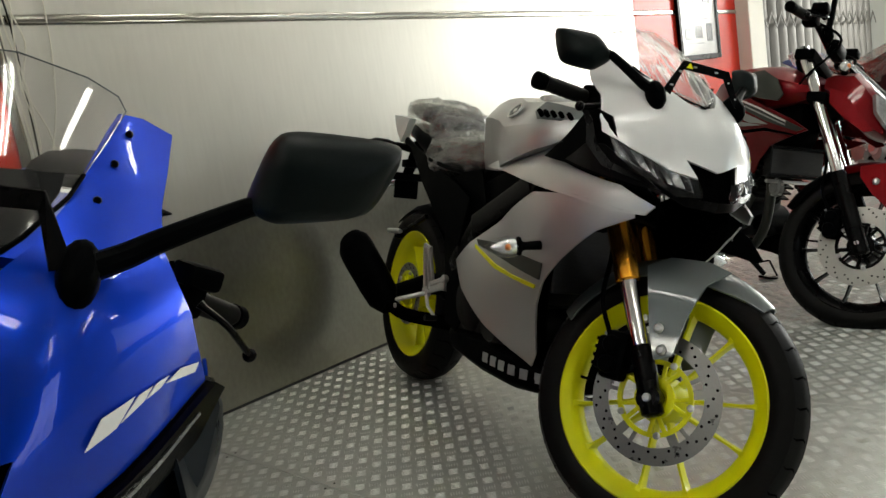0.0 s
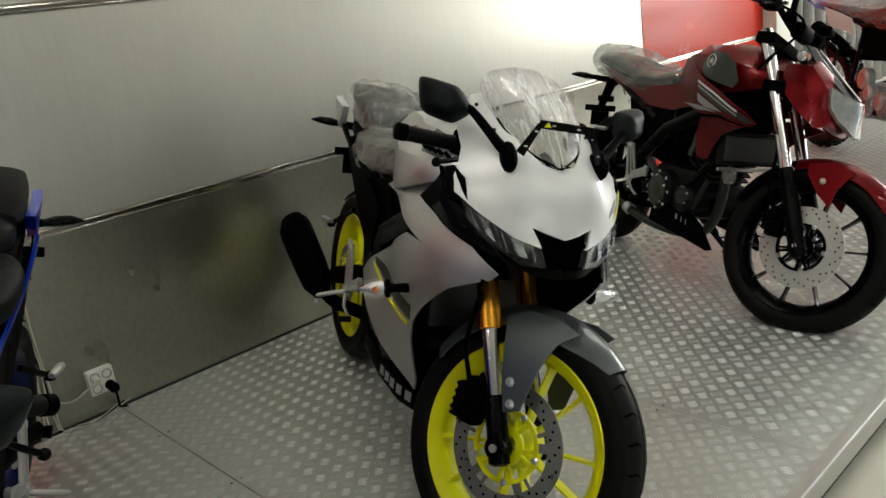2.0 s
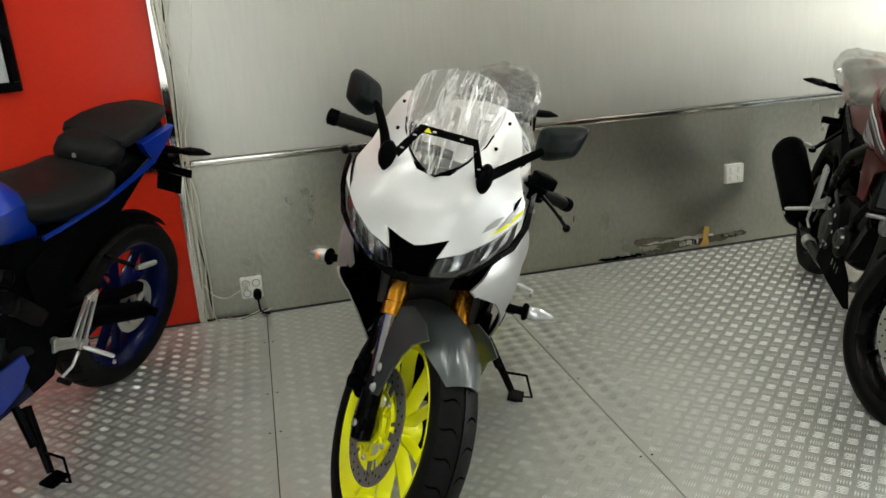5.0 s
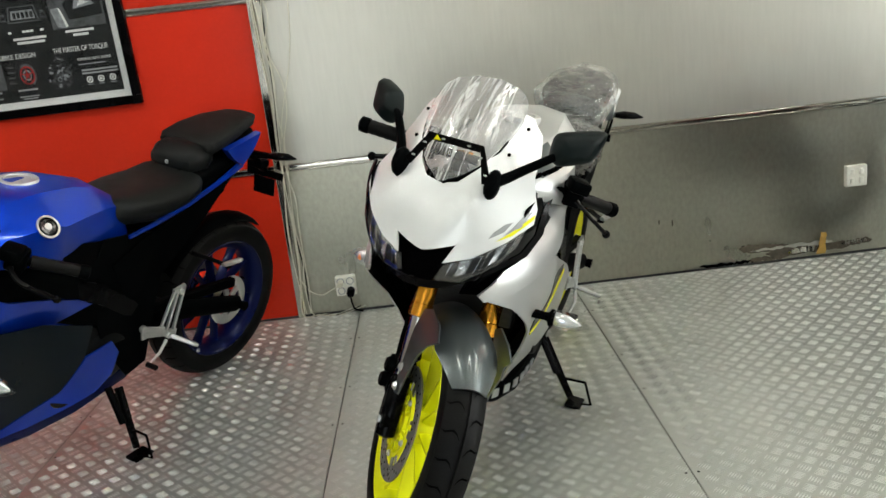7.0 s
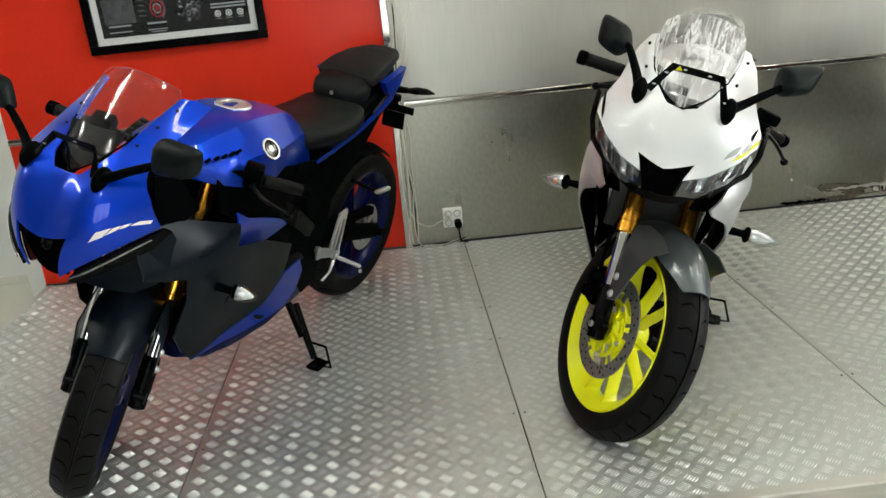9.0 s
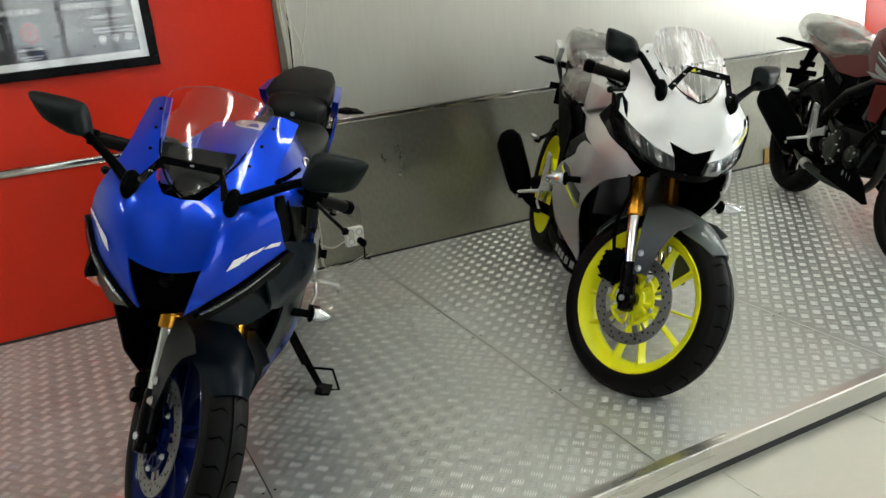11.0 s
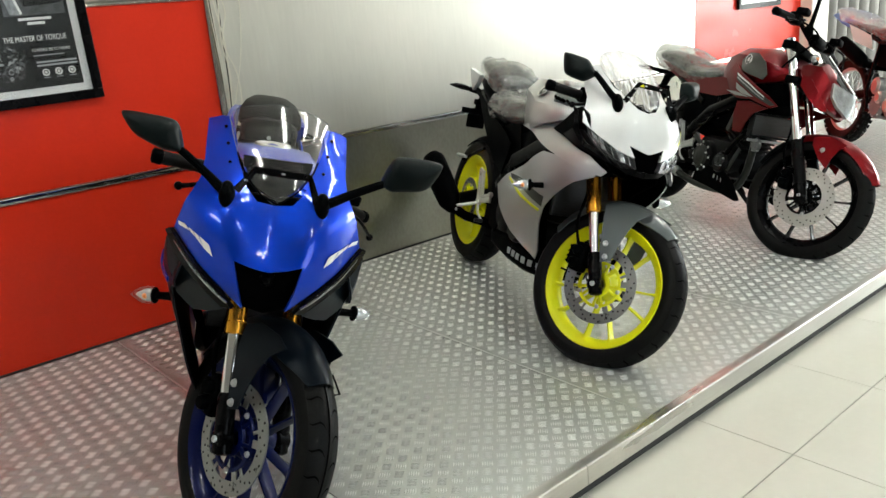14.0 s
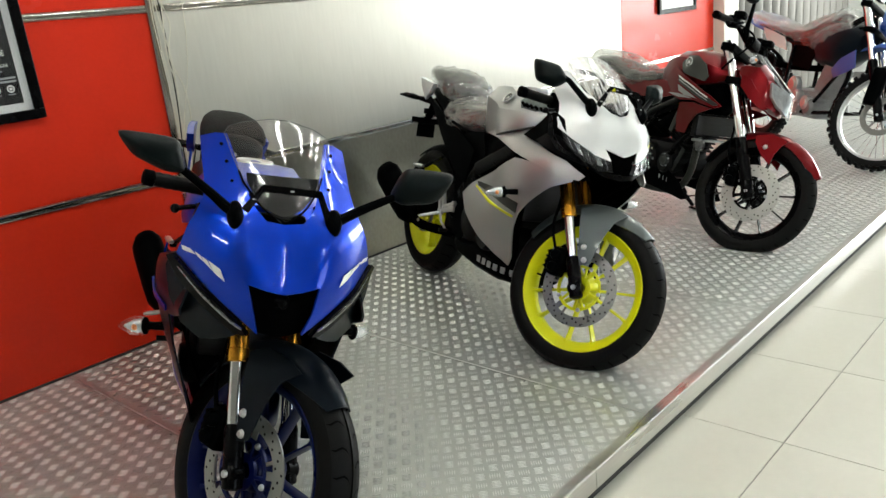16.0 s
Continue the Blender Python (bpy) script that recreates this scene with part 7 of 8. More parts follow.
    for s in (-1, 1):
        bm = bmesh.new()
        tube(bm, spline([st @ Vector((1.09, s * 0.17, 1.04)), st @ Vector((1.20, s * 0.10, 0.98)), Vector((1.16, s * 0.09, 0.86)), Vector((1.05, s * 0.08, 0.76))], 6), 0.005, 6)
        part("control_cable", bm, MATT_BLACK, root, "black control cable")
    return root


red_bike = naked_bike(pose(2.606, -0.417, 0.002, -13, 0, -117.5))


def trail_bike(m):
    """A tall blue off-road motorcycle with wire wheels."""
    root = thing("trail_motorcycle", "blue off-road motorcycle with wire wheels and film-wrapped seat on the platform", "motorcycle", m, "motorcycles on the platform")
    ax, az = 1.43, 0.328
    st, d = steering(36, ax, az)
    spoked_wheel(root, "front_wheel", st @ Matrix.Translation((ax, 0, az)), 0.335, 0.08, 0.272)
    spoked_wheel(root, "rear_wheel", Matrix.Translation((0.04, 0, 0.325)), 0.325, 0.10, 0.235)
    fork(root, st, 0.095, STANCHION, 0.66, 0.80, 1.03, "chrome fork tube", r_lower=0.028, r_tube=0.021, r_upper=0.021, ax=ax, az=az)
    for s in (-1, 1):
        bm = bmesh.new()
        block(bm, (ax - 0.12, s * 0.10 - 0.03, 0.38), (ax - 0.03, s * 0.10 + 0.03, 0.62), 0.02, )
        part("fork_guard", turned(bm, st), MATT_BLACK, root)
    engine_block(root, 0.72, False, CASE_GREY)
    for (x, y, z), r in (((0.61, -0.135, 0.47), 0.060), ((0.70, -0.150, 0.40), 0.045), ((0.80, -0.140, 0.36), 0.050)):
        bm = bmesh.new()
        lathe(bm, [(0.0001, -0.020), (r * 0.6, -0.020), (r * 0.75, -0.012), (r * 0.95, -0.010), (r, 0.0), (r, 0.03)], 22, Matrix.Translation((x, y, z)))
        part("engine_cover", bm, ALLOY, root, "pale alloy engine cover")
    bm = bmesh.new()
    for s in (-1, 1):
        tube(bm, chain_of((1.12, s * 0.04, 0.88), (1.15, s * 0.09, 0.55), (1.07, s * 0.11, 0.32), (0.82, s * 0.12, 0.292), (0.53, s * 0.12, 0.295), (0.46, s * 0.12, 0.42), (0.50, s * 0.11, 0.75)), 0.015, 8)
        tube(bm, chain_of((0.79, s * 0.12, 0.300), (0.92, s * 0.12, 0.42), (1.06, s * 0.10, 0.58), (1.10, s * 0.08, 0.70)), 0.012, 8)
        tube(bm, chain_of((1.12, s * 0.04, 0.93), (0.85, s * 0.09, 0.80), (0.50, s * 0.11, 0.76), (0.02, s * 0.07, 0.86)), 0.019, 8)
        tube(bm, chain_of((0.50, s * 0.07, 0.42), (0.30, s * 0.095, 0.38), (0.04, s * 0.10, 0.325)), [0.028, 0.026, 0.02], 8, squash=1.4)
    part("frame", bm, BLACK_PAINT, root, "black tube frame")
    wide = thin_plate([(0.85, 0.9, 0.12), (1.05, 0.85, 0.19), (1.15, 0.70, 0.20), (0.95, 0.62, 0.14), (0.8, 0.75, 0.12), (1.2, 0.85, 0.18), (0.3, 0.85, 0.10), (0.0, 0.93, 0.09), (0.4, 0.6, 0.12)])
    for s in (-1, 1):
        part("radiator_shroud", side_panel([(1.347, 0.735), (1.385, 0.63), (1.28, 0.588), (1.16, 0.552), (1.113, 0.598), (1.22, 0.678)], wide, s, out=0.01), WR_BLUE, root, "glossy blue radiator shroud")
        part("side_panel", side_panel([(0.01, 0.867), (0.20, 0.832), (0.36, 0.797), (0.43, 0.702), (0.28, 0.728), (0.13, 0.752)], wide, s, out=0.012), WHITE_WALL, root, "white side number panel")
        part("side_cover", side_panel([(0.42, 0.82), (0.62, 0.80), (0.80, 0.76), (0.74, 0.58), (0.52, 0.60)], wide, s), MATT_BLACK, root, "black side cover")
    part("fuel_tank", loft([(0.66, 0.64, 0.85, 0.09), (0.80, 0.61, 0.90, 0.130), (0.98, 0.60, 0.915, 0.140), (1.12, 0.68, 0.88, 0.12), (1.18, 0.76, 0.84, 0.07)], 20), NAVY, root, "dark fuel tank under film")
    part("seat", loft([(-0.16, 0.875, 0.895, 0.05), (0.05, 0.830, 0.875, 0.085), (0.35, 0.780, 0.850, 0.10), (0.54, 0.780, 0.858, 0.09), (0.75, 0.85, 0.925, 0.07), (0.90, 0.92, 0.965, 0.05)], 20), VINYL, root, "long flat black seat")
    seat_film("seat_film", [(-0.33, 0.945, 0.985, 0.05), (-0.18, 0.87, 0.985, 0.09), (0.05, 0.855, 0.935, 0.115), (0.24, 0.825, 0.892, 0.120), (0.46, 0.77, 0.866, 0.130), (0.75, 0.70, 0.945, 0.150), (0.92, 0.72, 0.992, 0.13), (1.02, 0.78, 0.94, 0.11), (1.10, 0.82, 0.87, 0.07)], "loose clear film over the seat", root)
    for name, bend, stations in (("rear_mudguard", 0.02, ((-0.39, 0.955, 0.05), (-0.16, 0.895, 0.08), (0.06, 0.852, 0.09))), ("front_mudguard", 0.03, ((1.18, 0.76, 0.055), (1.36, 0.79, 0.07), (1.55, 0.785, 0.075), (1.74, 0.75, 0.05)))):
        bm = bmesh.new()
        rows = [[bm.verts.new((x, w * u, z - bend * u * u)) for u in (-1, -0.5, 0, 0.5, 1)] for x, z, w in stations]
        for a, b in zip(rows, rows[1:]):
            for j in range(4):
                bm.faces.new((a[j], a[j + 1], b[j + 1], b[j]))
        thicken(bm, 0.005)
        part(name, bm, WR_BLUE, root, "high blue plastic mudguard")
    part("headlight_mask", turned(loft([(1.22, 0.86, 1.04, 0.06), (1.27, 0.82, 1.07, 0.11), (1.33, 0.80, 1.06, 0.115), (1.37, 0.83, 1.0, 0.08)], 18), st), WR_BLUE, root, "blue headlight mask")
    bm = bmesh.new()
    tube(bm, spline([(1.04, -0.40, 1.14), (1.07, -0.22, 1.15), (1.12, -0.08, 1.07), (1.12, 0.08, 1.07), (1.07, 0.22, 1.15), (1.04, 0.40, 1.14)], 5), 0.012, 10)
    part("handlebar", turned(bm, st), BLACK_PAINT, root)
    for s in (-1, 1):
        bm = bmesh.new()
        tube(bm, [(1.045, s * 0.29, 1.146), (1.04, s * 0.405, 1.14)], 0.017, 12)
        part("grip", turned(bm, st), RUBBER, root)
    silencer(root, (0.36, -0.11, 0.60), (0.0, -0.14, 0.74), 0.042)
    side_stand(root, (0.58, 0.30, 0.055), (0.62, 0.13, 0.33))
    return root


trail = trail_bike(pose(4.711, -0.674, 0.002, -9, 0, -130.6))


# ---- framed posters ----
def flat_ring(bm, cx, cz, y, r0, r1, slot, squash=1.0, n=28, a0=0.0, a1=360.0):
    row = []
    for i in range(n + 1):
        q = radians(a0 + (a1 - a0) * i / n)
        row.append((bm.verts.new((cx + r0 * squash * math.cos(q), y, cz + r0 * math.sin(q))), bm.verts.new((cx + r1 * squash * math.cos(q), y, cz + r1 * math.sin(q)))))
    for (a, b), (c, d) in zip(row, row[1:]):
        bm.faces.new((a, b, d, c)).material_index = slot


def flat_shape(bm, pts, y, slot):
    bm.faces.new([bm.verts.new((x, y, z)) for x, z in pts]).material_index = slot


def backing(lo, hi, y, slot):
    bm = bmesh.new()
    flat_shape(bm, [(lo[0], lo[1]), (hi[0], lo[1]), (hi[0], hi[1]), (lo[0], hi[1])], y, slot)
    return bm


def wheel_print(lo, hi, y):
    """A printed wheel: red rim, dark tyre, thin spokes and a disc."""
    bm = backing(lo, hi, y, 3)
    w, h = hi[0] - lo[0], hi[1] - lo[1]
    cx, cz = lo[0] + 0.60 * w, lo[1] + 0.46 * h
    r = 0.44 * h
    flat_ring(bm, cx, cz, y - 0.0003, r * 0.80, r, 0, 0.8, a0=-60, a1=130)
    flat_ring(bm, cx, cz, y - 0.0005, r * 0.66, r * 0.80, 2, 0.8)
    flat_ring(bm, cx, cz, y - 0.0006, r * 0.34, r * 0.46, 1, 0.8)
    flat_ring(bm, cx, cz, y - 0.0008, r * 0.04, r * 0.20, 2, 0.8)
    for i in range(5):
        q = radians(72 * i + 20)
        d, e = Vector((math.cos(q) * 0.8, math.sin(q))), Vector((-math.sin(q), math.cos(q))) * r * 0.04
        p0, p1 = Vector((cx, cz)) + d * r * 0.18, Vector((cx, cz)) + d * r * 0.68
        flat_shape(bm, [p0 - e, p1 - e, p1 + e, p0 + e], y - 0.0007, 2)
    for k in range(4):
        flat_shape(bm, [(lo[0] + w * 0.02, lo[1] + h * (0.2 + 0.2 * k)), (lo[0] + w * 0.22, lo[1] + h * (0.18 + 0.2 * k)), (lo[0] + w * 0.22, lo[1] + h * (0.24 + 0.2 * k)), (lo[0] + w * 0.02, lo[1] + h * (0.26 + 0.2 * k))], y - 0.0004, 0)
    return bm


def engine_print(lo, hi, y):
    """A printed engine: many small grey castings, lids and bolts."""
    rng = random.Random(31)
    bm = bmesh.new()
    w, h = hi[0] - lo[0], hi[1] - lo[1]
    for k in range(150):
        u, v = rng.gauss(0.5, 0.20), rng.gauss(0.5, 0.22)
        if abs(u - 0.5) > 0.46 or abs(v - 0.5) > 0.48 or (u - 0.5) * (v - 0.5) < -0.07:
            continue
        sx, sz, q = w * rng.uniform(0.015, 0.07), h * rng.uniform(0.008, 0.05), rng.uniform(-0.7, 0.7)
        c = Vector((lo[0] + u * w, lo[1] + v * h))
        ex, ez = Vector((math.cos(q), math.sin(q))) * sx, Vector((-math.sin(q), math.cos(q))) * sz
        flat_shape(bm, [c - ex - ez, c + ex - ez * rng.uniform(0.4, 1), c + ex * rng.uniform(0.5, 1) + ez, c - ex + ez], y - 0.000008 * k, rng.choice((0, 0, 3, 3, 3, 1)))
    for u, v, r in ((0.42, 0.35, 0.17), (0.68, 0.40, 0.10)):
        flat_ring(bm, lo[0] + u * w, lo[1] + v * h, y - 0.0013, r * h * 0.86, r * h, 0, 0.9)
        flat_ring(bm, lo[0] + u * w, lo[1] + v * h, y - 0.0013, r * h * 0.30, r * h * 0.42, 1, 0.9)
    return bm


def meter_print(lo, hi, y):
    """A printed dash display with lamps under it."""
    bm = backing(lo, hi, y, 3)
    w, h = hi[0] - lo[0], hi[1] - lo[1]

    def q(u0, v0, u1, v1, slot, k, skew=0.0):
        flat_shape(bm, [(lo[0] + w * u, lo[1] + h * v) for u, v in ((u0, v0), (u1, v0), (u1 - skew, v1), (u0 + skew, v1))], y - 0.0003 * k, slot)

    q(0.16, 0.42, 0.84, 0.94, 0, 1, 0.06)
    q(0.20, 0.46, 0.80, 0.90, 3, 2, 0.05)
    q(0.24, 0.52, 0.76, 0.80, 1, 3, 0.03)
    for k in range(5):
        q(0.30 + 0.09 * k, 0.56, 0.36 + 0.09 * k, 0.74, 3, 4)
    for u in (0.02, 0.86):
        q(u, 0.50, u + 0.12, 0.74, 0, 1, 0.02)
        q(u + 0.02, 0.54, u + 0.10, 0.66, 3, 2)
    for u in (0.12, 0.42, 0.50, 0.58, 0.80):
        q(u, 0.10, u + 0.07, 0.17, 4, 2)
    return bm


def tank_print(lo, hi, y):
    """A printed grey tank cover with a pale edge."""
    bm = backing(lo, hi, y, 0)
    w, h = hi[0] - lo[0], hi[1] - lo[1]

    def p(pts, slot, k):
        flat_shape(bm, [(lo[0] + w * u, lo[1] + h * v) for u, v in pts], y - 0.0003 * k, slot)

    p([(0.10, 0.05), (0.26, 0.02), (0.16, 0.58), (0.02, 0.56)], 1, 1)
    p([(0.26, 0.02), (0.30, 0.06), (0.20, 0.56), (0.16, 0.58)], 4, 2)
    p([(0.34, 0.22), (0.96, 0.28), (0.98, 0.92), (0.50, 0.96), (0.26, 0.66)], 3, 1)
    p([(0.44, 0.50), (0.86, 0.58), (0.70, 0.84), (0.50, 0.76)], 1, 2)
    p([(0.52, 0.56), (0.76, 0.64), (0.60, 0.74)], 4, 3)
    return bm


def machine_print(lo, hi, y):
    """A printed dark motorcycle, seen from the side, on a dim ground."""
    bm = backing(lo, hi, y, 3)
    w, h = hi[0] - lo[0], hi[1] - lo[1]
    for u in (0.24, 0.76):
        flat_ring(bm, lo[0] + u * w, lo[1] + 0.34 * h, y - 0.0003, 0.15 * w, 0.19 * w, 0)
        flat_ring(bm, lo[0] + u * w, lo[1] + 0.34 * h, y - 0.0005, 0.02 * w, 0.07 * w, 1)

    def p(pts, slot, k):
        flat_shape(bm, [(lo[0] + w * u, lo[1] + h * v) for u, v in pts], y - 0.0003 * k, slot)

    p([(0.34, 0.30), (0.62, 0.30), (0.66, 0.55), (0.36, 0.58)], 0, 2)
    p([(0.34, 0.60), (0.66, 0.56), (0.62, 0.78), (0.42, 0.80)], 1, 3)
    p([(0.60, 0.66), (0.92, 0.74), (0.90, 0.82), (0.62, 0.76)], 0, 3)
    p([(0.22, 0.36), (0.26, 0.36), (0.40, 0.84), (0.34, 0.86)], 1, 4)
    p([(0.28, 0.62), (0.36, 0.60), (0.36, 0.76), (0.26, 0.74)], 4, 5)
    return bm


def sign_print(lo, hi, y):
    """A small printed round sign with a caption bar."""
    bm = bmesh.new()
    w, h = hi[0] - lo[0], hi[1] - lo[1]
    cx, cz, r = (lo[0] + hi[0]) / 2, lo[1] + 0.60 * h, 0.38 * h
    flat_ring(bm, cx, cz, y, 0.0005, r, 4)
    flat_ring(bm, cx, cz, y - 0.0003, r * 0.40, r * 0.66, 3)
    flat_shape(bm, [(lo[0] + w * 0.1, lo[1]), (hi[0] - w * 0.1, lo[1]), (hi[0] - w * 0.1, lo[1] + 0.10 * h), (lo[0] + w * 0.1, lo[1] + 0.10 * h)], y, 1)
    return bm


DRAWN = {"wheel": wheel_print, "engine": engine_print, "meter": meter_print, "tank": tank_print, "machine": machine_print, "sign": sign_print}


def framed(name, label, x0, x1, z0, z1, lean, parts, pane=LENS):
    """A framed print on the wall; the print's pieces are given in shares of its width and height."""
    w, h = x1 - x0, z1 - z0
    root = thing(name, label, "poster", pose((x0 + x1) / 2, -0.006, z0, 0, lean, 0), "framed posters")
    bm = bmesh.new()
    b = 0.036
    for lo, hi in (((-w / 2, 0), (w / 2, b)), ((-w / 2, h - b), (w / 2, h)), ((-w / 2, b), (-w / 2 + b, h - b)), ((w / 2 - b, b), (w / 2, h - b))):
        block(bm, (lo[0], -0.022, lo[1]), (hi[0], 0.004, hi[1]), 0.003)
    part("frame", bm, BLACK_PAINT, root, "black picture frame")
    bm = bmesh.new()
    block(bm, (-w / 2 + b - 0.002, -0.008, b - 0.002), (w / 2 - b + 0.002, 0.003, h - b + 0.002))
    mount = part("mount", bm, PAPER, root, "white paper mount")
    m = 0.028 + b
    iw, ih = w - 2 * m, h - 2 * m
    for kind, material, u0, v0, u1, v1, text in parts:
        lo, hi = (-iw / 2 + u0 * iw, m + v0 * ih), (-iw / 2 + u1 * iw, m + v1 * ih)
        layer = {"ground": 0.0095, "picture": 0.0110}.get(kind, 0.0125)
        if text:
            size = (hi[1] - lo[1]) * 1.25
            ob = writing(text, size, Matrix.Translation(((lo[0] + hi[0]) / 2, -layer, (lo[1] + hi[1]) / 2)) @ pose(0, 0, 0, 90), material, mount, "lettering", 0.0003)
            have = ob.dimensions.x or 1
            ob.data.transform(Matrix.Translation(((lo[0] + hi[0]) / 2, 0, 0)) @ Matrix.Diagonal(((hi[0] - lo[0]) / have, 1, 1, 1)) @ Matrix.Translation((-(lo[0] + hi[0]) / 2, 0, 0)))
        elif kind in DRAWN:
            bm = DRAWN[kind](lo, hi, -layer)
            part("printed_picture", bm, material, mount, "", (POSTER_LIGHT, POSTER_RED, POSTER_DARK, PAPER))
        else:
            bm = bmesh.new()
            block(bm, (lo[0], -layer, lo[1]), (hi[0], -layer + 0.002, hi[1]))
            part({"ground": "print", "picture": "printed_picture", "line": "text_line", "dot": "printed_sign"}[kind], bm, material, mount)
    bm = bmesh.new()
    block(bm, (-w / 2 + b, -0.018, b), (w / 2 - b, -0.0165, h - b))
    glass = part("glass", bm, pane, root, "clear picture glass")
    glass.visible_shadow = False


DARK_PRINT = [("ground", POSTER_DARK, 0, 0, 1, 1, "")]
DARK_PRINT += [("picture", POSTER_GREY, 0.03, 0.06, 0.24, 0.175, ""), ("wheel", POSTER_GREY, 0.265, 0.06, 0.48, 0.18, ""), ("engine", POSTER_GREY, 0.50, 0.02, 0.735, 0.185, ""), ("tank", POSTER_GREY, 0.03, 0.30, 0.28, 0.43, ""), ("meter", POSTER_GREY, 0.30, 0.29, 0.61, 0.43, ""), ("tank", POSTER_GREY, 0.63, 0.30, 0.98, 0.46, ""), ("machine", POSTER_GREY, 0.05, 0.50, 0.95, 0.90, "")]
DARK_PRINT += [("line", PAPER, 0.595, 0.192, 0.955, 0.218, "THE MASTER OF TORQUE"), ("line", PAPER, 0.74, 0.149, 0.96, 0.163, "POWERFUL 250 CC ENGINE"), ("line", PAPER, 0.06, 0.190, 0.476, 0.215, "URBAN BIGBIKE DESIGN")]
DARK_PRINT += [("line", DECAL_GREY, u0, v0, u1, v0 + d, "") for u0, u1, v0, d in ((0.74, 0.92, 0.132, 0.004), (0.75, 0.985, 0.102, 0.008), (0.75, 0.985, 0.088, 0.008), (0.31, 0.44, 0.046, 0.008), (0.31, 0.44, 0.018, 0.005), (0.33, 0.43, 0.008, 0.005), (0.05, 0.20, 0.046, 0.008), (0.05, 0.20, 0.020, 0.005))]
DARK_PRINT += [("line", PAPER, u0, v0, u1, v0 + 0.011, "") for u0, u1, v0 in ((0.36, 0.575, 0.272), (0.38, 0.56, 0.254), (0.705, 0.89, 0.280), (0.75, 0.85, 0.262), (0.06, 0.25, 0.278), (0.09, 0.22, 0.260))]
DARK_PRINT += [("sign", POSTER_GREY, u, 0.038, u + 0.052, 0.078, "") for u in (0.765, 0.84, 0.918)]
framed("framed_poster", "dark printed motorcycle poster in a black frame on red wall", -1.252, -0.504, 1.012, 2.02, -0.6, DARK_PRINT)
LIGHT_PRINT = [("picture", POSTER_GREY, 0.08, 0.10, 0.26, 0.20, ""), ("picture", POSTER_DARK, 0.38, 0.11, 0.60, 0.22, ""), ("picture", POSTER_GREY, 0.74, 0.08, 0.92, 0.24, ""), ("picture", POSTER_DARK, 0.08, 0.42, 0.30, 0.56, ""), ("picture", POSTER_DARK, 0.38, 0.42, 0.62, 0.56, ""), ("picture", POSTER_GREY, 0.68, 0.42, 0.92, 0.56, ""), ("picture", POSTER_GREY, 0.10, 0.66, 0.90, 0.94, ""), ("line", DECAL_GREY, 0.08, 0.27, 0.22, 0.30, ""), ("line", DECAL_GREY, 0.26, 0.275, 0.80, 0.29, ""), ("line", DECAL_GREY, 0.10, 0.06, 0.30, 0.07, ""), ("line", DECAL_GREY, 0.40, 0.06, 0.62, 0.07, ""), ("line", DECAL_GREY, 0.20, 0.36, 0.80, 0.37, "")]
framed("framed_poster", "white printed poster with small pictures in a black frame", 4.34, 5.00, 1.04, 1.95, 0.0, LIGHT_PRINT, DULL_GLASS)


# ---- wall sockets, switch, cables, damage ----
def socket(x, z):
    root = thing("power_socket", "grimy white double power socket with black plug", "socket", pose(x, 0, z))
    bm = bmesh.new()
    block(bm, (-0.045, -0.034, -0.045), (0.045, 0.0, 0.045), 0.006)
    box = part("socket_box", bm, SOCKET_WHITE, root, "grimy white socket box")
    for i, (u, v) in enumerate(((-0.021, 0.021), (0.021, 0.021), (-0.021, -0.021), (0.021, -0.021))):
        bm = bmesh.new()
        lathe(bm, [(0.0001, -0.028), (0.012, -0.028), (0.0135, -0.0365), (0.0165, -0.0365), (0.0175, -0.033)], 18, Matrix.Translation((u, 0, v)))
        for s in (-0.006, 0.006):
            lathe(bm, [(0.0001, -0.0286), (0.002, -0.0286)], 8, Matrix.Translation((u + s, 0, v)), mat_index=1)
        part("outlet", bm, DECAL_GREY, box, "grimy grey outlet", (SOFT_BLACK,))
    bm = bmesh.new()
    tube(bm, [(0.021, -0.032, -0.021), (0.021, -0.075, -0.023), (0.021, -0.085, -0.035)], [0.017, 0.018, 0.012], 12)
    tube(bm, spline([(0.021, -0.08, -0.035), (0.023, -0.075, -0.07), (0.03, -0.05, -0.105), (0.06, -0.03, z * -1 + 0.006)], 5), 0.004, 6)
    part("plug", bm, MATT_BLACK, root, "black plug with lead")
    bm = bmesh.new()
    tube(bm, [(-0.021, -0.034, 0.015), (-0.024, -0.062, 0.012)], [0.014, 0.012], 10)
    tube(bm, spline([(-0.024, -0.06, 0.012), (-0.06, -0.05, -0.005), (-0.11, -0.03, -0.03), (-0.16, -0.02, -0.01), (-0.20, -0.015, 0.05)], 6), 0.0028, 6)
    part("plug", bm, CABLE_WHITE, root, "white plug with thin lead")


socket(0.216, 0.131)
switch = thing("wall_switch", "white square wall switch plate", "switch", pose(2.494, 0, 0.358))
bm = bmesh.new()
block(bm, (-0.046, -0.026, -0.046), (0.046, 0.0, 0.046), 0.004)
part("switch_plate", bm, SOCKET_WHITE, switch, "white switch plate")
for u in (-0.02, 0.02):
    for v in (-0.02, 0.02):
        bm = bmesh.new()
        block(bm, (u - 0.009, -0.030, v - 0.012), (u + 0.009, -0.024, v + 0.012), 0.002)
        part("rocker", bm, SOCKET_WHITE, switch)

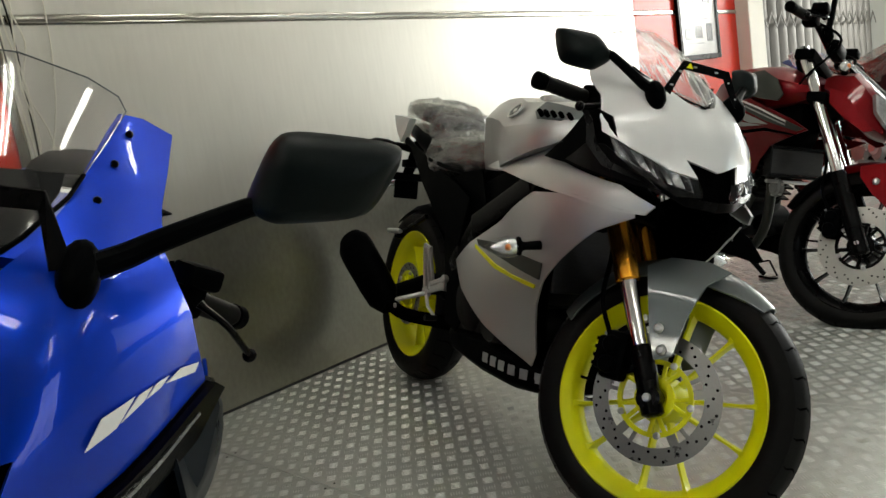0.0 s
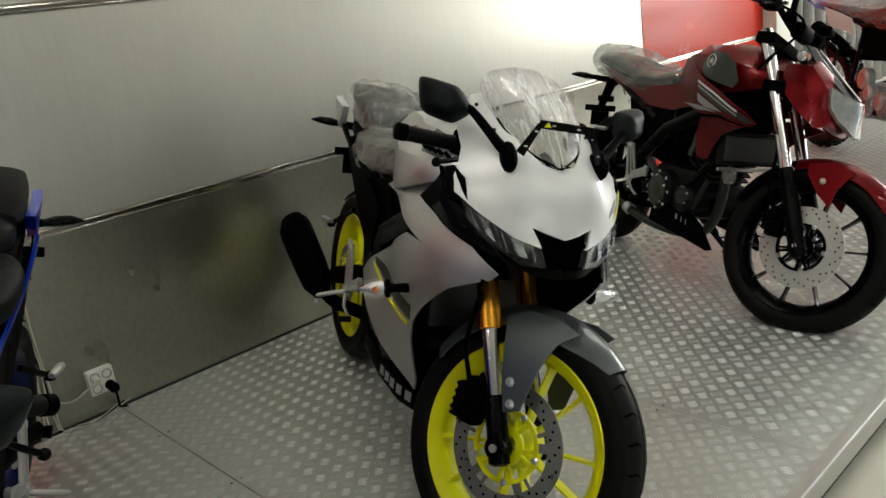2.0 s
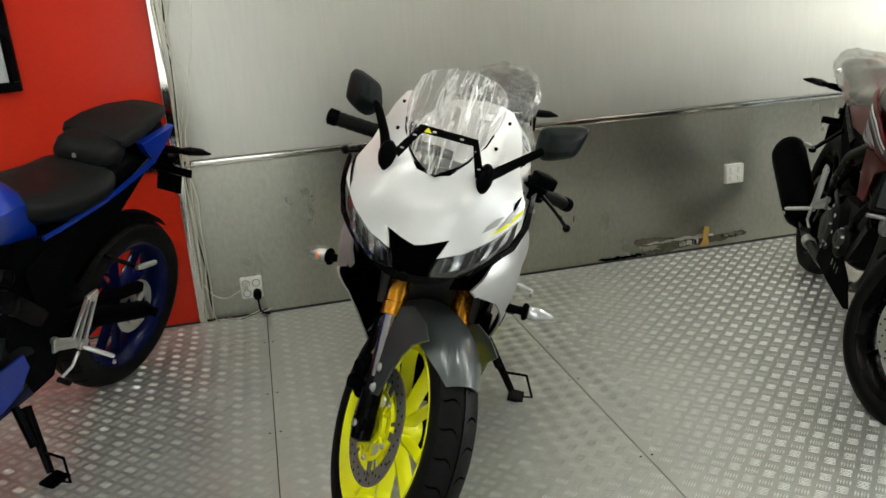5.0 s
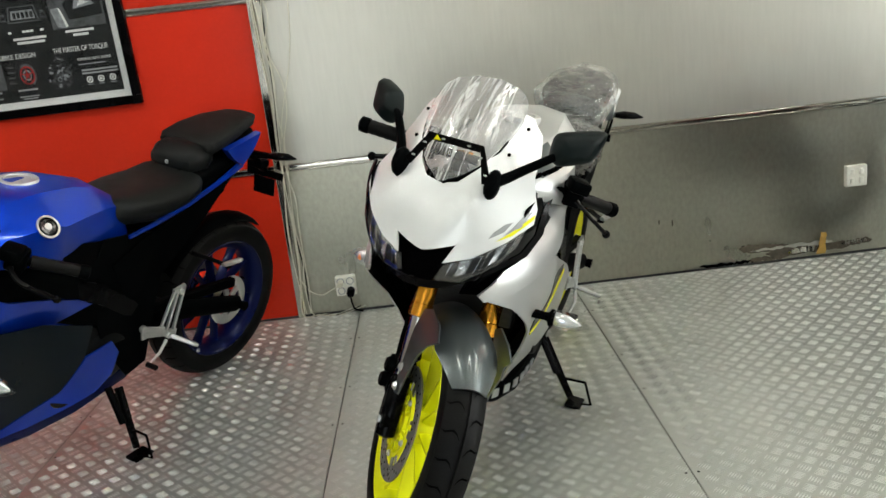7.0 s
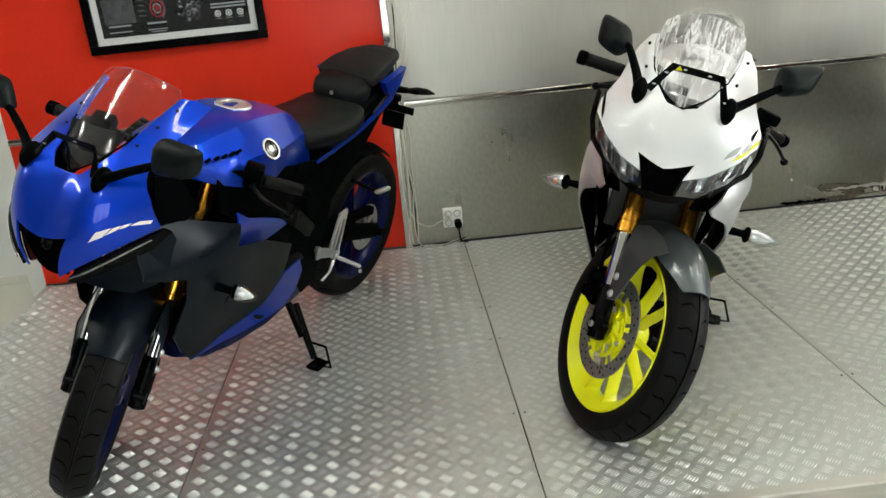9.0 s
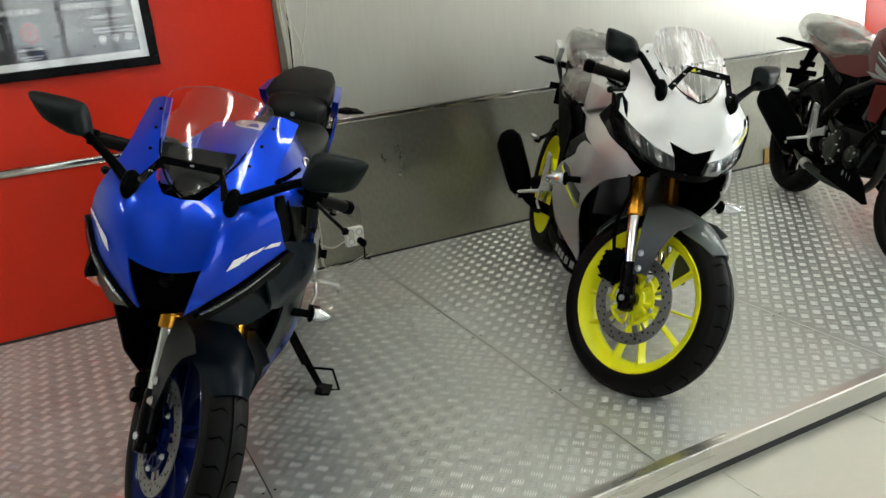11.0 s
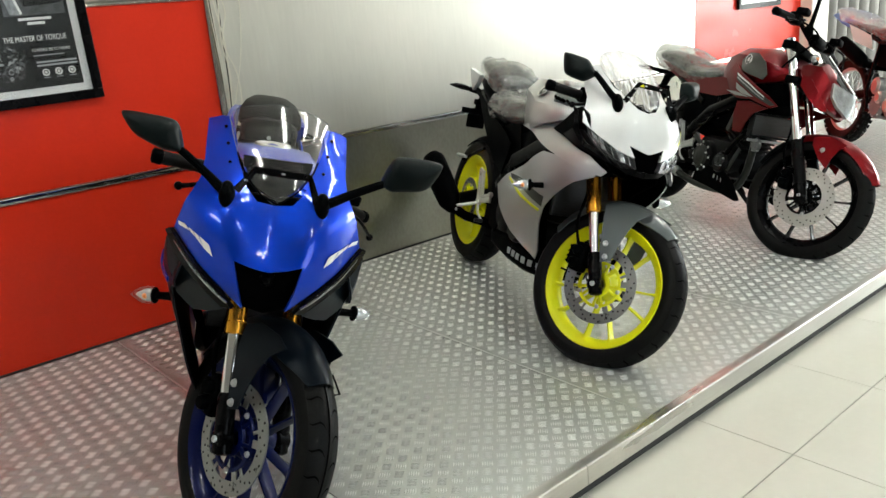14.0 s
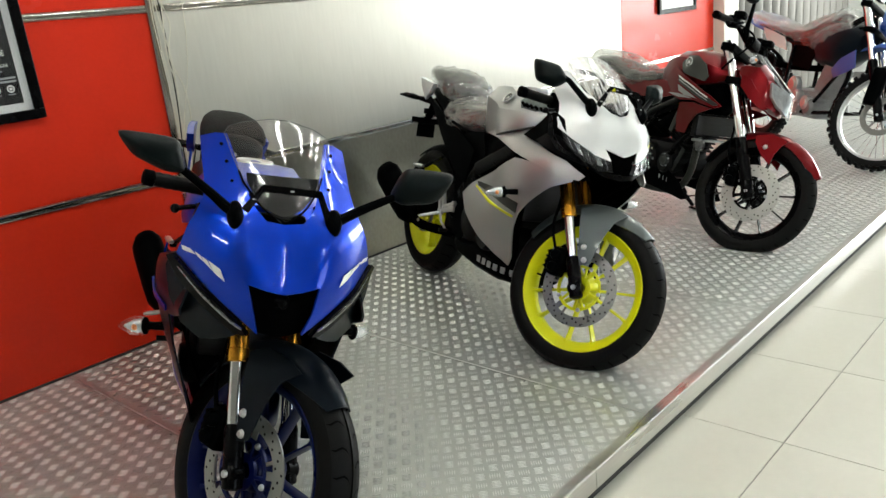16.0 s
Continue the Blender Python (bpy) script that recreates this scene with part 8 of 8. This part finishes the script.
# thin cables hanging down the joint beside the chrome corner strip
rng = random.Random(5)
for i in range(6):
    pts = []
    x = 0.012 + 0.007 * i
    top = 2.9 if i < 4 else 1.95
    for k in range(16):
        z = top - (top - 0.02) * k / 15
        swing = 0.012 + (0.03 * math.sin(z * 2.4 + i) if i in (2, 5) and z > 0.8 else 0.0)
        pts.append((x + rng.uniform(-swing, swing), -0.016 - 0.004 * (i % 3) - rng.uniform(0, 0.006), z))
    if i % 2:
        pts += [(x + 0.06, -0.03, 0.012), (x + 0.13, -0.05, 0.008), (0.24 + 0.01 * i, -0.03, 0.03)]
    bm = bmesh.new()
    tube(bm, spline(pts, 4), 0.0026, 5)
    solid("cable", bm, CABLE_WHITE if i != 3 else MATT_BLACK, "thin loose cable hanging down the wall joint", "cable", "cables on the wall joint")
# one looser loop on the steel wall
bm = bmesh.new()
tube(bm, spline([(0.03, -0.012, 2.4), (0.10, -0.008, 2.05), (0.145, -0.008, 1.65), (0.15, -0.008, 1.35), (0.12, -0.010, 1.12), (0.06, -0.012, 0.92), (0.03, -0.014, 0.78)], 6), 0.0022, 5)
solid("cable", bm, CABLE_WHITE, "thin loose cable bowed out on the wall", "cable", "cables on the wall joint")

# torn foot of the steel cladding: brown backing laid bare, curled foil and scraps of tape
def ragged(seed, x0, x1, low, high, ripple, curl, n=22):
    rng = random.Random(seed)
    bm = bmesh.new()
    a, b = [], []
    for k in range(n + 1):
        t = k / n
        x = x0 + (x1 - x0) * t
        end = min(1.0, 8 * min(t, 1 - t) + 0.15)
        zl = low[0] + (low[1] - low[0]) * t + rng.uniform(-ripple, ripple)
        zh = high[0] + (high[1] - high[0]) * t + rng.uniform(-ripple, ripple)
        mid = (zl + zh) / 2
        a.append(bm.verts.new((x, -0.003 - curl * rng.random(), mid + (zl - mid) * end)))
        b.append(bm.verts.new((x, -0.003 - curl * rng.random(), mid + (zh - mid) * end)))
    for k in range(n):
        bm.faces.new((a[k], a[k + 1], b[k + 1], b[k]))
    thicken(bm, 0.001)
    return bm


for seed, x0, x1, low, high, material, curl in ((1, 1.98, 2.22, (0.062, 0.040), (0.098, 0.078), BACKING, 0.002), (2, 2.10, 2.50, (0.022, 0.030), (0.055, 0.066), BACKING, 0.003), (3, 2.03, 2.40, (0.060, 0.062), (0.070, 0.078), STEEL, 0.010), (4, 2.20, 2.37, (0.030, 0.036), (0.052, 0.064), CHROME, 0.012), (5, 1.80, 2.05, (0.008, 0.010), (0.026, 0.020), SOFT_BLACK, 0.003), (6, 2.02, 2.20, (0.010, 0.012), (0.030, 0.034), BACKING, 0.004), (7, 2.42, 2.58, (0.034, 0.045), (0.062, 0.068), BACKING, 0.003), (8, 2.44, 2.56, (0.050, 0.050), (0.060, 0.066), CHROME, 0.010)):
    solid("torn_strip", ragged(seed, x0, x1, low, high, 0.004, curl), material, "torn scrap at the damaged foot of the steel wall", "scrap", "torn scraps on the wall foot")
bm = bmesh.new()
rng = random.Random(4)
rows = []
for i in range(9):
    t = i / 8
    rows.append([bm.verts.new((2.345 + 0.012 * t + 0.034 * (u - 0.5) * (1.15 - 0.5 * t) + rng.uniform(-0.004, 0.004), -0.013 - 0.006 * rng.random(), 0.018 + 0.10 * t + rng.uniform(-0.003, 0.003))) for u in (0, 0.33, 0.67, 1)])
for a, b in zip(rows, rows[1:]):
    for j in range(3):
        bm.faces.new((a[j], a[j + 1], b[j + 1], b[j]))
thicken(bm, 0.001)
solid("tape_scrap", bm, TAPE, "scrap of yellow tape on the wall foot", "tape")
bm = bmesh.new()
block(bm, (2.93, -0.010, 0.005), (2.965, -0.004, 0.10), 0.002)
solid("tape_scrap", bm, TAPE, "scrap of yellow tape on the wall foot", "tape")
for x, z, h in ((1.625, 0.247, 0.012), (1.684, 0.236, 0.016)):
    bm = bmesh.new()
    skin(bm, [[bm.verts.new((x + dx, y, z + dz)) for dx, dz in ((-0.002, -h), (0.003, -h * 0.6), (0.002, h), (-0.003, h * 0.5))] for y in (-0.0035, -0.002)])
    solid("wall_scuff", bm, BACKING, "small dark scuff mark on the steel wall", "scuff", "scuffs on the wall")
